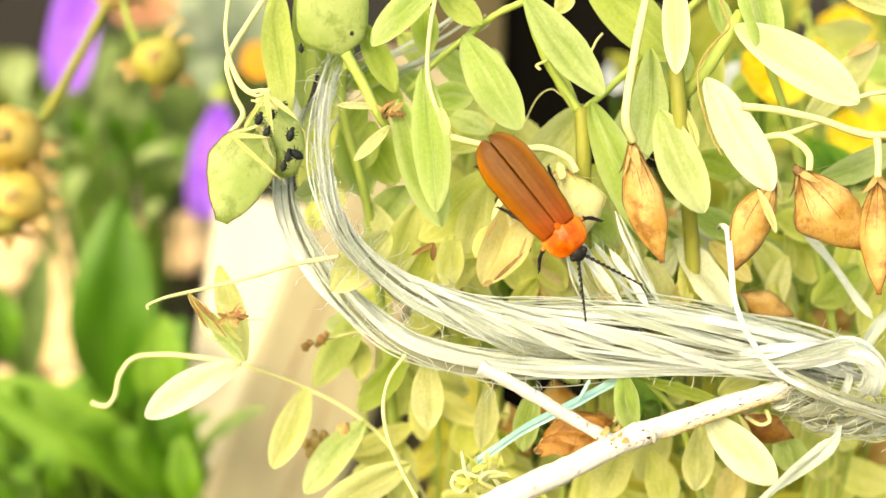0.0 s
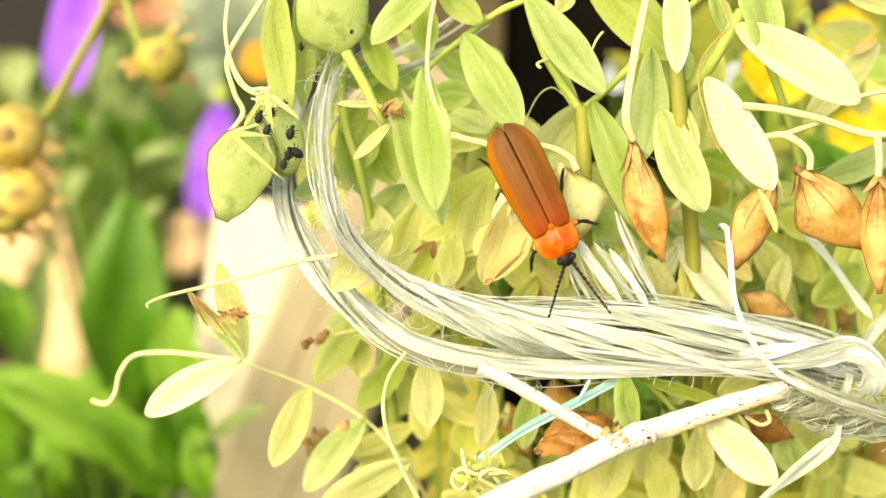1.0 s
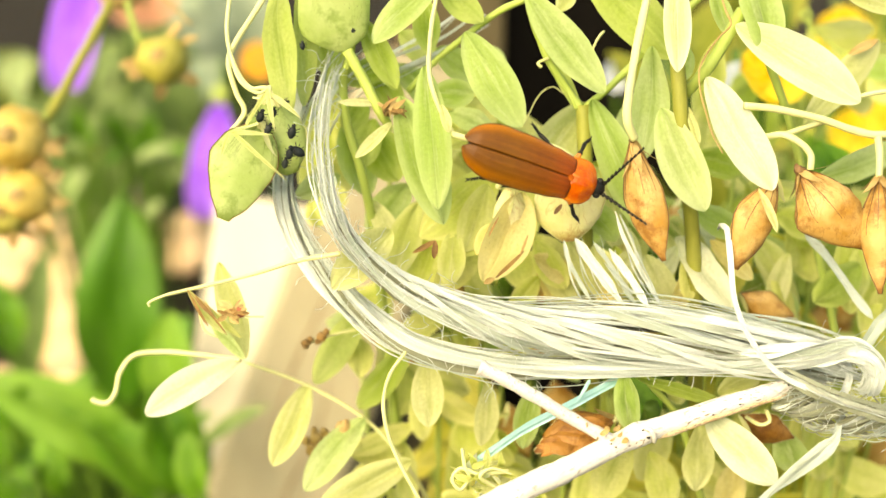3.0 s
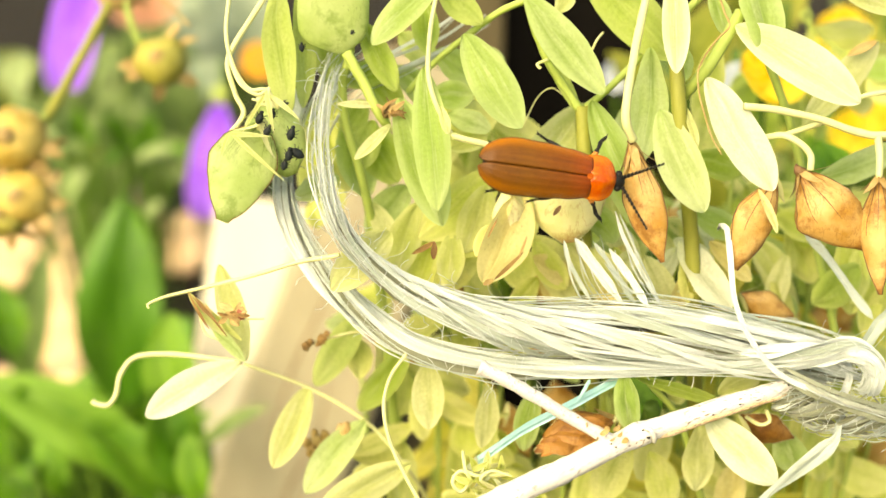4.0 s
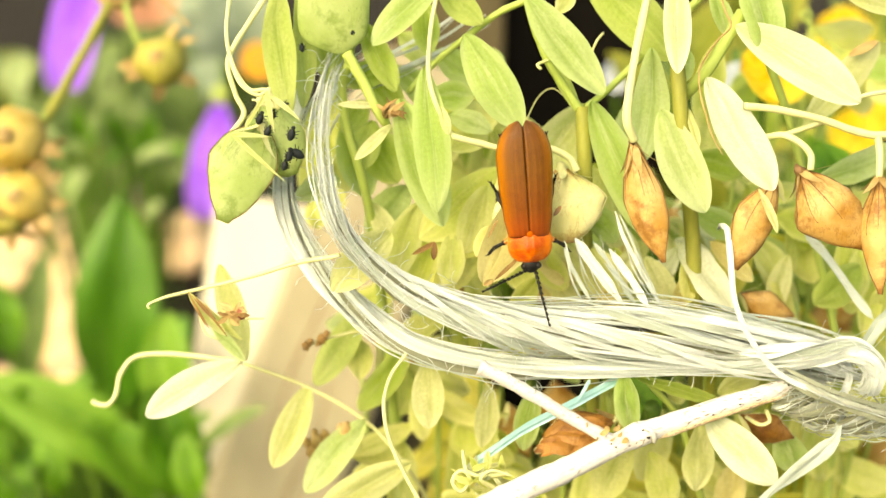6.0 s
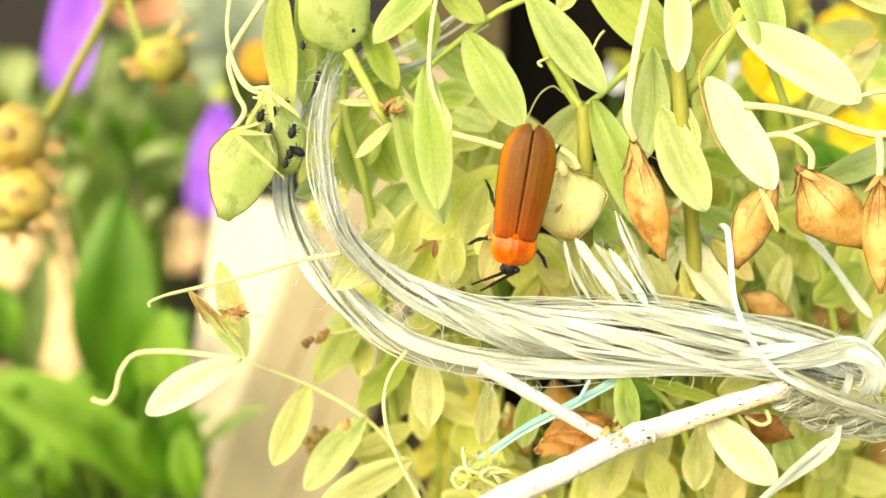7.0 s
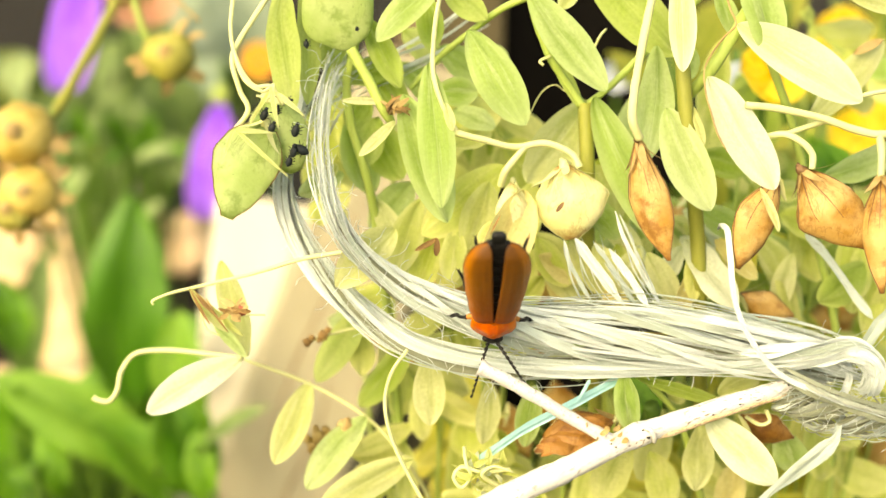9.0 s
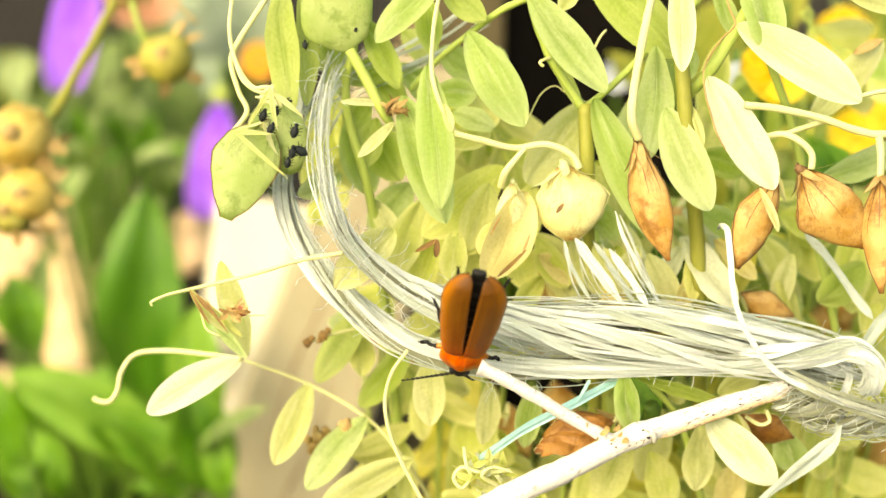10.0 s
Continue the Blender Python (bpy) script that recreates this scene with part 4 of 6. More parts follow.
def build_left_plant():
    p = plant("lentil_plant", 640, 420, 16, "yellowing lentil plant with flat green pods carrying aphids")
    stem_to_ground(p, [at(660, 420, 9), at(640, 320, 6), at(612, 225, 5), at(605, 150, 4), at(618, 95, 3), at(630, -30, 3)], 0.5, 0.4, M_STEM)
    tube("stalk", [at(612, 95, 0), at(640, 145, 0), at(668, 200, 0), at(684, 225, 1)], 0.62, M_STEM, p, tip=0.5)
    tube("stalk", [at(474, -12, -1), at(440, 40, -1), at(410, 88, -1), at(402, 120, -1), at(416, 170, -1), at(430, 205, -1), at(402, 245, -1), at(392, 280, -1)], 0.32, M_STEM_PALE, p, tip=0.28)
    tube("stalk", [at(406, -12, 0), at(399, 60, -1), at(412, 120, -1.5), at(440, 160, -2), at(470, 162, -2), at(492, 195, -2)], 0.24, M_STEM_PALE, p, tip=0.22)
    tube("tendril", [at(404, 100, -1), at(424, 150, -2), at(455, 170, -2), at(475, 158, -2), at(468, 180, -2.2), at(445, 178, -2)], 0.24, M_STEM_PALE, p, tip=0.12)
    leaflet(p, 490, -30, 506, 205, 82, 1, 0, M_LEAF_GREEN, roll=25)
    leaflet(p, 528, -25, 537, 192, 50, 3, 2, M_LEAF_GREEN, roll=-20)
    leaflet(p, 640, 40, 700, 162, 58, 3, 2, M_LEAF_GREEN)
    leaflet(p, 775, -25, 655, 74, 70, 0, -1, M_LEAF, roll=15, curl=0.2)
    leaflet(p, 745, 0, 757, 98, 58, 4, 3, M_LEAF_GREEN)
    leaflet(p, 775, -30, 852, 44, 60, 2, 1, M_LEAF_GREEN)
    leaflet(p, 748, 122, 772, 376, 78, -1.5, -2, M_LEAF, roll=8)
    leaflet(p, 705, 175, 784, 402, 96, 0.5, 0, M_LEAF, roll=-12)
    leaflet(p, 820, 62, 921, 229, 92, -1, -1.5, M_LEAF, roll=5)
    leaflet(p, 690, 222, 626, 284, 26, -1, -2, M_LEAF_PALE, name="bract")
    leaflet(p, 672, 190, 596, 186, 16, 0, -1, M_LEAF_PALE, name="bract")
    leaflet(p, 852, 85, 884, 140, 52, 14, 13, M_LEAF)
    leaflet(p, 640, 225, 704, 325, 90, 9, 9, M_LEAF_GREEN)
    leaflet(p, 610, 215, 650, 352, 80, 10, 10, M_LEAF)
    leaflet(p, 590, 300, 528, 345, 52, 5, 6, M_LEAF_PALE)
    leaflet(p, 645, 180, 610, 240, 60, 8, 8, M_LEAF_GREEN)
    leaflet(p, 760, 170, 838, 172, 62, 7, 7, M_LEAF)
    leaflet(p, 790, 265, 862, 242, 58, 6, 6, M_LEAF_PALE)
    leaflet(p, 768, 230, 880, 200, 86, 9, 9, M_LEAF_LEMON)
    leaflet(p, 720, 330, 650, 420, 84, 11, 10, M_LEAF)
    leaflet(p, 770, 90, 845, 150, 70, 10, 9, M_LEAF)
    leaflet(p, 792, 376, 872, 312, 78, 6, 5, M_LEAF_PALE)
    leaflet(p, 700, 110, 610, 152, 62, 7, 7, M_LEAF_GREEN)
    leaflet(p, 690, 413, 586, 516, 84, 0.2, -1.5, M_LEAF_PALE, roll=-10, belly=0.5)
    leaflet(p, 655, 360, 705, 455, 50, 8, 8, M_LEAF_PALE)
    leaflet(p, 560, 20, 590, 140, 90, 5, 5, M_LEAF_GREEN)
    for a0, b0, a1, b1, wd, w, mat in ((650, 105, 712, 205, 62, 9, M_LEAF_GREEN), (700, 118, 772, 196, 66, 10, M_LEAF), (612, 105, 572, 178, 56, 8, M_LEAF), (735, 158, 812, 232, 70, 9, M_LEAF_LEMON),
                                       (790, 205, 868, 232, 56, 6, M_LEAF), (660, 215, 640, 300, 60, 7, M_LEAF_GREEN), (705, 60, 770, 120, 60, 11, M_LEAF_GREEN), (600, 315, 520, 352, 48, 5.5, M_LEAF)):
        leaflet(p, a0, b0, a1, b1, wd, w, w - 0.6, mat)
    # pods
    turn = Matrix.Rotation(radians(8), 3, FWD)
    part("pod", lump(bmesh.new(), at(590, 10, -0.5), 3.15, 0.8, 4.2, 6, 0.1, 1.4, turn=turn, u=24, v=18, square=0.74), M_POD_GREEN, p, "round green translucent pod with dark mottling")
    pod(p, 462, 222, 392, 394, 128, -1.4, M_POD_GREEN, "green flat pod with brown rim", roll=-8, seam=M_SEAM, thick=0.13, sepals=3, sepal_len=3.2, belly=0.36, lean=0.05, plump=1.75)
    pod(p, 462, 182, 516, 312, 138, 0.6, M_POD_GREEN, "green pod covered with black aphids", roll=10, thick=0.42, sepals=4, sepal_len=2.6, belly=0.5, plump=1.9)
    for a0, b0, a1, b1, wd in ((408, 238, 506, 326, 10), (408, 240, 480, 244, 11), (404, 236, 386, 290, 8), (470, 162, 484, 240, 12), (478, 172, 532, 216, 12), (468, 170, 426, 240, 9)):
        leaflet(p, a0, b0, a1, b1, wd, -2.6, -3.3, M_LEAF_PALE, curl=0.06, belly=0.3, point=0.8, name="sepal")
    tube("stalk", [at(772, -15, -2), at(760, 60, -2.5), at(757, 130, -2.5), at(768, 180, -2.5), at(786, 218, -2), at(800, 243, -2)], 0.25, M_STEM_PALE, p, tip=0.27)
    leaflet(p, 778, 190, 792, 240, 22, -2.6, -2.6, M_LEAF_PALE, name="bract")
    part("flower_stub", lump(bmesh.new(), at(684, 202, -0.2), 0.35, 0.3, 0.5, 3, 0.6), M_DARK_HUSK, p, "withered brown flower")
    rng = random.Random(63)
    for i in range(10):
        g = radians(rng.uniform(-150, 20))
        leaflet(p, 682 + rng.uniform(-8, 8), 208 + rng.uniform(-6, 6), 686 + 30 * math.cos(g), 200 + 26 * math.sin(g), rng.uniform(7, 13), -0.5, rng.uniform(-1.6, 0), rng.choice((M_HUSK, M_HUSK, M_DARK_HUSK)), roll=rng.uniform(-60, 60), curl=0.5, name="dry_petal")
    leaflet(p, 682, 205, 715, 182, 12, -0.6, -1.5, M_HUSK, name="bract")
    tube("tendril", [at(600, 454, -3), at(520, 468, -2), at(440, 492, 0), at(330, 518, 1), at(290, 528, 1), at(262, 540, 1), at(262, 548, 1)], 0.26, M_STEM_PALE, p, tip=0.12)
    return p


def build_pod_plant():
    p = plant("lentil_plant", 1030, 420, 22, "yellow lentil plant with two pale papery pods")
    stem_to_ground(p, [at(1034, 440, 6), at(1034, 330, 3), at(1030, 190, 2)], 0.75, 0.68, M_STALK_OLIVE)
    tube("stalk", [at(1024, 195, 2), at(1000, 160, 2), at(968, 110, 1.5), at(940, 40, 1), at(925, -20, 1)], 0.55, M_STEM, p, tip=0.3)
    tube("stalk", [at(1036, 192, 2), at(1075, 160, 2), at(1130, 105, 2.5), at(1180, 55, 3), at(1250, -15, 3)], 0.36, M_STEM, p, tip=0.45)
    tube("stalk", [at(930, 2, 1), at(880, 25, 2), at(830, 62, 3), at(770, 110, 4), at(720, 165, 5)], 0.4, M_STEM, p, tip=0.35)
    tube("stalk", [at(796, 242, -2), at(850, 256, -1.5), at(905, 268, -1), at(960, 262, -1), at(1005, 280, -1), at(1020, 305, -1)], 0.36, M_STEM_PALE, p, tip=0.4)
    tube("stalk", [at(925, 267, -1), at(905, 290, -1), at(888, 312, -1), at(880, 336, 0)], 0.34, M_STEM_PALE, p, tip=0.42)
    tube("tendril", [at(968, 108, 1), at(950, 116, 0.5), at(956, 124, 0.5)], 0.16, M_STEM_PALE, p)
    tube("tendril", [at(925, 225, 3), at(950, 175, 4), at(975, 158, 4), at(995, 170, 4)], 0.06, M_STEM_PALE, p)
    tube("tendril", [at(1046, 92, 0), at(1056, 72, 0), at(1066, 60, 1)], 0.14, M_STEM_PALE, p)
    leaflet(p, 928, -8, 1068, 167, 86, -1, -2, M_LEAF, roll=-8)
    leaflet(p, 1032, -50, 1192, 106, 104, 2, 1, M_LEAF_GREEN, roll=14)
    leaflet(p, 1040, 188, 925, 330, 112, 7, 6, M_LEAF_PALE)
    leaflet(p, 1045, 180, 1168, 440, 88, 1.5, 1, M_LEAF, roll=12)
    leaflet(p, 965, 100, 1022, 200, 34, 2, 2, M_LEAF_GREEN)
    leaflet(p, 985, 25, 1010, -20, 40, 1, 1, M_LEAF_PALE)
    leaflet(p, 1030, 360, 1090, 430, 60, 5, 5, M_LEAF)
    for a0, b0, a1, b1, wd, w, mat in ((1005, 430, 1062, 528, 62, 6, M_LEAF_PALE), (1085, 440, 1120, 540, 56, 6.5, M_LEAF_LEMON), (950, 455, 1012, 540, 58, 7, M_LEAF_PALE), (1140, 455, 1195, 545, 54, 6, M_LEAF_PALE), (1060, 390, 1130, 460, 54, 8, M_LEAF_PALE)):
        leaflet(p, a0, b0, a1, b1, wd, w, w, mat)
    leaflet(p, 1050, 290, 1100, 420, 62, 9, 9, M_LEAF_LEMON)
    leaflet(p, 1110, 210, 1075, 330, 70, 12, 12, M_LEAF_LEMON)
    leaflet(p, 1060, 430, 1150, 500, 66, 12, 12, M_LEAF_LEMON)
    leaflet(p, 1045, 440, 1105, 525, 56, 4, 4, M_LEAF_PALE)
    leaflet(p, 945, 430, 1000, 515, 62, 6, 6, M_LEAF_LEMON)
    leaflet(p, 940, 420, 1010, 490, 60, 9, 9, M_LEAF_LEMON)
    leaflet(p, 1000, 400, 1050, 500, 62, 11, 11, M_LEAF_LEMON)
    leaflet(p, 1085, 380, 1130, 470, 58, 11, 11, M_LEAF_GREEN)
    leaflet(p, 860, 330, 820, 450, 80, 4, 4, M_LEAF_PALE)
    leaflet(p, 905, 395, 770, 450, 92, 6, 5, M_LEAF_LEMON)
    leaflet(p, 885, 300, 742, 425, 96, 5, 4, M_LEAF_LEMON)
    leaflet(p, 850, 430, 770, 520, 70, 7, 6, M_LEAF_LEMON)
    leaflet(p, 905, 420, 930, 520, 74, 8, 8, M_LEAF_LEMON)
    leaflet(p, 940, 330, 900, 450, 78, 9, 9, M_LEAF_LEMON)
    leaflet(p, 1046, 300, 1090, 400, 76, 7, 7, M_LEAF_PALE)
    leaflet(p, 1125, 320, 1080, 470, 84, 13, 12, M_LEAF_LEMON)
    leaflet(p, 1150, 150, 1085, 310, 84, 11, 10, M_LEAF)
    leaflet(p, 740, 360, 690, 500, 74, 7, 6, M_LEAF_PALE)
    leaflet(p, 765, 420, 730, 520, 70, 8, 7, M_LEAF_LEMON)
    leaflet(p, 728, 452, 768, 430, 12, 1, 0.5, M_DARK_HUSK, name="bract")
    leaflet(p, 768, 430, 766, 462, 14, 0.5, 1, M_SEAM, name="bract")
    leaflet(p, 800, 410, 790, 510, 60, 4, 4, M_LEAF_PALE)
    leaflet(p, 926, 448, 874, 498, 9, -2.6, -1.4, M_DARK_HUSK, name="dry_fold")
    leaflet(p, 932, 420, 918, 456, 6, -2.2, -2.6, M_HUSK, name="dry_fold")
    leaflet(p, 862, 424, 880, 388, 5, -2.4, -2.9, M_DARK_HUSK, name="dry_fold")
    pod(p, 902, 326, 906, 430, 66, 0.4, M_POD_PALE, "pale papery pod with brown edge", roll=-15, thick=0.5, belly=0.55, sepal_len=3.4, spread=0.25, sepal_mat=M_LEAF_PALE)
    leaflet(p, 922, 345, 862, 503, 104, 1.0, -0.2, M_LEAF_DRY, roll=-20, curl=0.25, fold=0.25, name="dry_leaf", label="curled dry leaf with a brown edge")
    leaflet(p, 868, 400, 838, 452, 30, 0.8, 0.2, M_LEAF_DRY, roll=30, curl=0.3, name="dry_leaf")
    leaflet(p, 872, 498, 854, 506, 12, -1.2, -1.8, M_HUSK, name="dry_fold")
    pod(p, 992, 300, 1006, 432, 146, 0.5, M_POD_PALE, "round pale yellow pod with a small dark slit", roll=8, thick=0.6, belly=0.52, sepal_len=3.2, spread=0.6, lean=-0.1, plump=1.7)
    bm = blade(bmesh.new(), at(992, 366, -3.3), at(978, 384, -3.3), 0.4, rows=6, cols=2)
    part("slit", bm, M_SEAM, p, "dark split in the pod wall")
    return p


def build_right_plant():
    p = plant("lentil_plant", 1215, 420, 26, "bleached lentil plant with ripe tan pods")
    stem_to_ground(p, [at(1228, 520, 5), at(1222, 400, 3), at(1207, 260, -0.6), at(1197, 120, -1.6), at(1184, -30, -1)], 0.78, 0.66, M_STALK_OLIVE)
    tube("stalk", [at(1312, 22, -2), at(1285, 70, -2), at(1250, 125, -2), at(1215, 165, 0), at(1202, 180, 2)], 0.66, M_STEM, p, tip=0.6)
    tube("tendril", [at(1270, -15, -3), at(1282, 22, -3.5), at(1291, 48, -3.5), at(1270, 70, -3.5), at(1248, 100, -3.5), at(1235, 130, -3.8), at(1238, 170, -4), at(1246, 200, -4.5), at(1258, 240, -4.6), at(1277, 275, -4.4)], 0.12, M_HUSK, p, tip=0.08)
    tube("stalk", [at(1146, -15, -3), at(1126, 80, -4), at(1112, 160, -4.5), at(1108, 215, -4.5), at(1120, 250, -3.5)], 0.42, M_STEM_PALE, p, tip=0.5)
    leaflet(p, 1192, -45, 1198, 130, 58, -4, -5, M_LEAF_WHITE, roll=5)
    leaflet(p, 1152, 85, 1134, 290, 80, 0, -1, M_LEAF, roll=-15)
    leaflet(p, 1168, 195, 1246, 377, 92, -1, -2, M_LEAF_SOFT, roll=10)
    leaflet(p, 1255, -15, 1288, 66, 44, 1, 1, M_LEAF)
    leaflet(p, 1212, 190, 1236, 260, 20, -1, -2, M_LEAF_PALE, name="bract")
    leaflet(p, 1212, 85, 1200, 150, 50, 3, 3, M_LEAF)
    leaflet(p, 1268, 75, 1232, 215, 64, 12, 12, M_LEAF_LEMON)
    leaflet(p, 1270, 160, 1240, 300, 84, 13, 12, M_LEAF_LEMON)
    leaflet(p, 1420, 225, 1556, 74, 66, 8, 7, M_LEAF_PALE)
    leaflet(p, 1500, 100, 1552, 74, 20, 6.4, 5.8, M_HUSK, name="brown_tip")
    leaflet(p, 1445, 318, 1590, 262, 70, 7, 7, M_LEAF)
    leaflet(p, 1222, 280, 1320, 305, 66, 7, 7, M_LEAF_GREEN)
    leaflet(p, 1202, 428, 1292, 552, 78, 5, 3, M_LEAF_WHITE, roll=-18)
    leaflet(p, 1225, 370, 1310, 420, 60, 9, 9, M_LEAF)
    leaflet(p, 1520, 470, 1440, 540, 80, 9, 9, M_LEAF_GREEN)
    rng = random.Random(91)
    for i in range(22):
        a, b, g = rng.uniform(1050, 1400), rng.uniform(360, 500), radians(rng.uniform(20, 130))
        ln = rng.uniform(85, 130)
        w = rng.uniform(9, 20)
        leaflet(p, a, b, a + ln * math.cos(g), b + ln * math.sin(g), rng.uniform(44, 66), w, w + rng.uniform(-2, 2), rng.choice((M_LEAF_LEMON, M_LEAF_PALE, M_LEAF_WHITE, M_LEAF_BACK)), roll=rng.uniform(-35, 25))
    for i in range(20):
        a, b, g = rng.uniform(930, 1260), rng.uniform(420, 500), radians(rng.uniform(30, 130))
        ln = rng.uniform(70, 110)
        w = rng.uniform(5, 10)
        leaflet(p, a, b, a + ln * math.cos(g), b + ln * math.sin(g), rng.uniform(40, 60), w, w + rng.uniform(-1, 1), rng.choice((M_LEAF_LEMON, M_LEAF_PALE, M_LEAF_WHITE, M_LEAF_DRY)), roll=rng.uniform(-30, 20))
    pod(p, 1116, 250, 1173, 466, 78, -3, M_POD_DRY, "dry orange-tan pod, pointed and blotched", roll=20, thick=0.5, belly=0.5, sepal_len=3.0, spread=0.3, sepal_mat=M_HUSK)
    return p


def build_ripe_plant():
    p = plant("lentil_plant", 1450, 420, 28, "lentil plant with plump ripe tan pods and bleached leaves")
    stem_to_ground(p, [at(1480, 620, 12), at(1440, 420, 8), at(1400, 230, 4), at(1340, 60, 1), at(1320, -40, 0)], 0.5, 0.35, M_STEM)
    leaflet(p, 1248, 138, 1368, 337, 96, -3, -4, M_LEAF_WHITE, roll=-6)
    leaflet(p, 1300, 45, 1522, 182, 96, -3, -4.5, M_LEAF_WHITE, roll=12)
    leaflet(p, 1325, -60, 1362, 105, 95, -2, -3, M_LEAF, roll=-12)
    leaflet(p, 1475, -30, 1600, 22, 50, 0, 0, M_LEAF_PALE)
    tube("stalk", [at(1520, 172, -4), at(1550, 165, -4), at(1600, 160, -4)], 0.25, M_STEM_PALE, p)
    tube("stalk", [at(1385, 240, -2.5), at(1420, 228, -2.5), at(1462, 215, -3)], 0.3, M_STEM_PALE, p)
    tube("stalk", [at(1350, 244, -2), at(1385, 240, -3), at(1415, 255, -3.5), at(1432, 275, -3.5), at(1432, 302, -3.5)], 0.36, M_STEM_PALE, p)
    tube("stalk", [at(1552, 242, -4), at(1555, 275, -4), at(1554, 315, -4)], 0.42, M_STEM_PALE, p, tip=0.35)
    tube("stalk", [at(1315, 188, -4), at(1380, 196, -4), at(1450, 212, -4), at(1510, 232, -4), at(1550, 240, -4), at(1600, 236, -4)], 0.4, M_STEM_PALE, p)
    pod(p, 1372, 318, 1300, 478, 88, -3, M_POD_DRY, "dry tan pod with a pale sepal", roll=-15, thick=0.5, belly=0.48, sepals=2)
    pod(p, 1412, 302, 1528, 440, 122, -3, M_POD_DRY, "plump dry tan pod with brown seam", roll=10, thick=0.55, belly=0.47, sepal_mat=M_HUSK, sepal_len=2.4)
    pod(p, 1554, 312, 1556, 522, 66, -4, M_POD_DRY, "slender dry tan pod with fine point", roll=30, thick=0.6, belly=0.42, sepal_mat=M_HUSK)
    leaflet(p, 1340, 335, 1374, 412, 20, -5, -6, M_LEAF_PALE, name="sepal")
    return p


def build_low_plant():
    p = plant("lentil_plant", 720, 860, 30, "pale lentil plant low down with curling tendrils")
    stem_to_ground(p, [at(760, 900, 18), at(720, 830, 12), at(650, 750, 10), at(545, 688, 9), at(430, 645, 6)], 0.3, 0.16, M_STEM_PALE)
    leaflet(p, 425, 642, 256, 738, 74, 6, 4, M_LEAF_WHITE, roll=10)
    tube("tendril", [at(425, 643, 6), at(360, 634, 8), at(295, 628, 9), at(238, 634, 9), at(212, 665, 9), at(204, 700, 9), at(190, 718, 9), at(170, 716, 9), at(162, 711, 9)], 0.3, M_STEM_PALE, p, tip=0.34)
    leaflet(p, 546, 684, 482, 830, 68, 9, 8, M_LEAF_PALE)
    leaflet(p, 645, 548, 556, 684, 66, 13, 12, M_LEAF_GREEN)
    leaflet(p, 645, 745, 538, 874, 70, 9, 8, M_LEAF)
    leaflet(p, 722, 615, 634, 728, 62, 15, 14, M_LEAF_GREEN)
    leaflet(p, 728, 820, 565, 905, 76, 7, 6, M_LEAF_PALE)
    leaflet(p, 756, 638, 757, 762, 68, 4, 4, M_LEAF_PALE)
    leaflet(p, 862, 682, 852, 795, 52, 6, 6, M_LEAF_PALE)
    leaflet(p, 945, 690, 925, 800, 55, 5, 5, M_LEAF)
    tube("tendril", [at(718, 628, -2), at(690, 668, -2), at(678, 720, -2), at(688, 780, -2), at(712, 835, -2), at(742, 890, -2), at(760, 930, -2)], 0.19, M_STEM_PALE, p, tip=0.24)
    for i, (a, b, s, w) in enumerate(((610, 765, 15, 9), (560, 782, 13, 12), (574, 772, 9, 12), (550, 800, 11, 12), (568, 796, 8, 11), (542, 786, 8, 12), (584, 786, 7, 12), (556, 768, 7, 12))):
        part("dry_bud", lump(bmesh.new(), at(a, b, w), s * 0.05, s * 0.04, s * 0.065, a, 0.5), M_HUSK, p, "small dry orange bud")
    for a, b, s in ((541, 614, 9), (549, 606, 6), (570, 602, 10), (563, 610, 6), (577, 593, 6), (662, 586, 10), (655, 594, 6)):
        part("dry_bud", lump(bmesh.new(), at(a, b, 8), s * 0.05, s * 0.04, s * 0.05, a, 0.6), M_DARK_HUSK, p, "small dark dry bud")
    tube("stalk", [at(541, 614, 8), at(580, 600, 9), at(640, 588, 10), at(690, 596, 11), at(720, 640, 12)], 0.16, M_STEM_PALE, p, tip=0.2)
    # the withered flower
    leaflet(p, 388, 470, 432, 640, 62, 3, 2, M_LEAF_PALE, roll=15, name="petal")
    leaflet(p, 335, 520, 425, 605, 24, 0, 0, M_LEAF_LEMON, roll=40, name="petal")
    leaflet(p, 331, 517, 368, 584, 7, -1.6, -1.2, M_DARK_HUSK, roll=10, name="petal")
    leaflet(p, 340, 522, 402, 598, 5, -1.8, -1.4, M_DARK_HUSK, roll=-20, name="petal")
    rng = random.Random(8)
    for i in range(9):
        a, c, g = rng.uniform(398, 432), rng.uniform(545, 568), radians(rng.uniform(0, 360))
        leaflet(p, a, c, a + 22 * math.cos(g), c + 15 * math.sin(g), rng.uniform(6, 12), -1.6, -1.2 + rng.uniform(-1, 1), rng.choice((M_HUSK, M_DARK_HUSK)), curl=0.3, name="petal")
    leaflet(p, 336, 522, 380, 572, 4, -1.4, -1.4, M_SEAM, roll=20, name="petal")
    leaflet(p, 362, 536, 384, 576, 8, -1.2, -1, M_HUSK, roll=30, name="petal")
    leaflet(p, 332, 520, 398, 596, 24, -0.6, -0.6, M_LEAF_PALE, roll=-10, name="petal")
    leaflet(p, 372, 575, 432, 642, 26, 0.5, 0.5, M_LEAF, roll=10, name="petal")
    leaflet(p, 345, 530, 372, 560, 12, -1.5, -1, M_HUSK, name="petal")
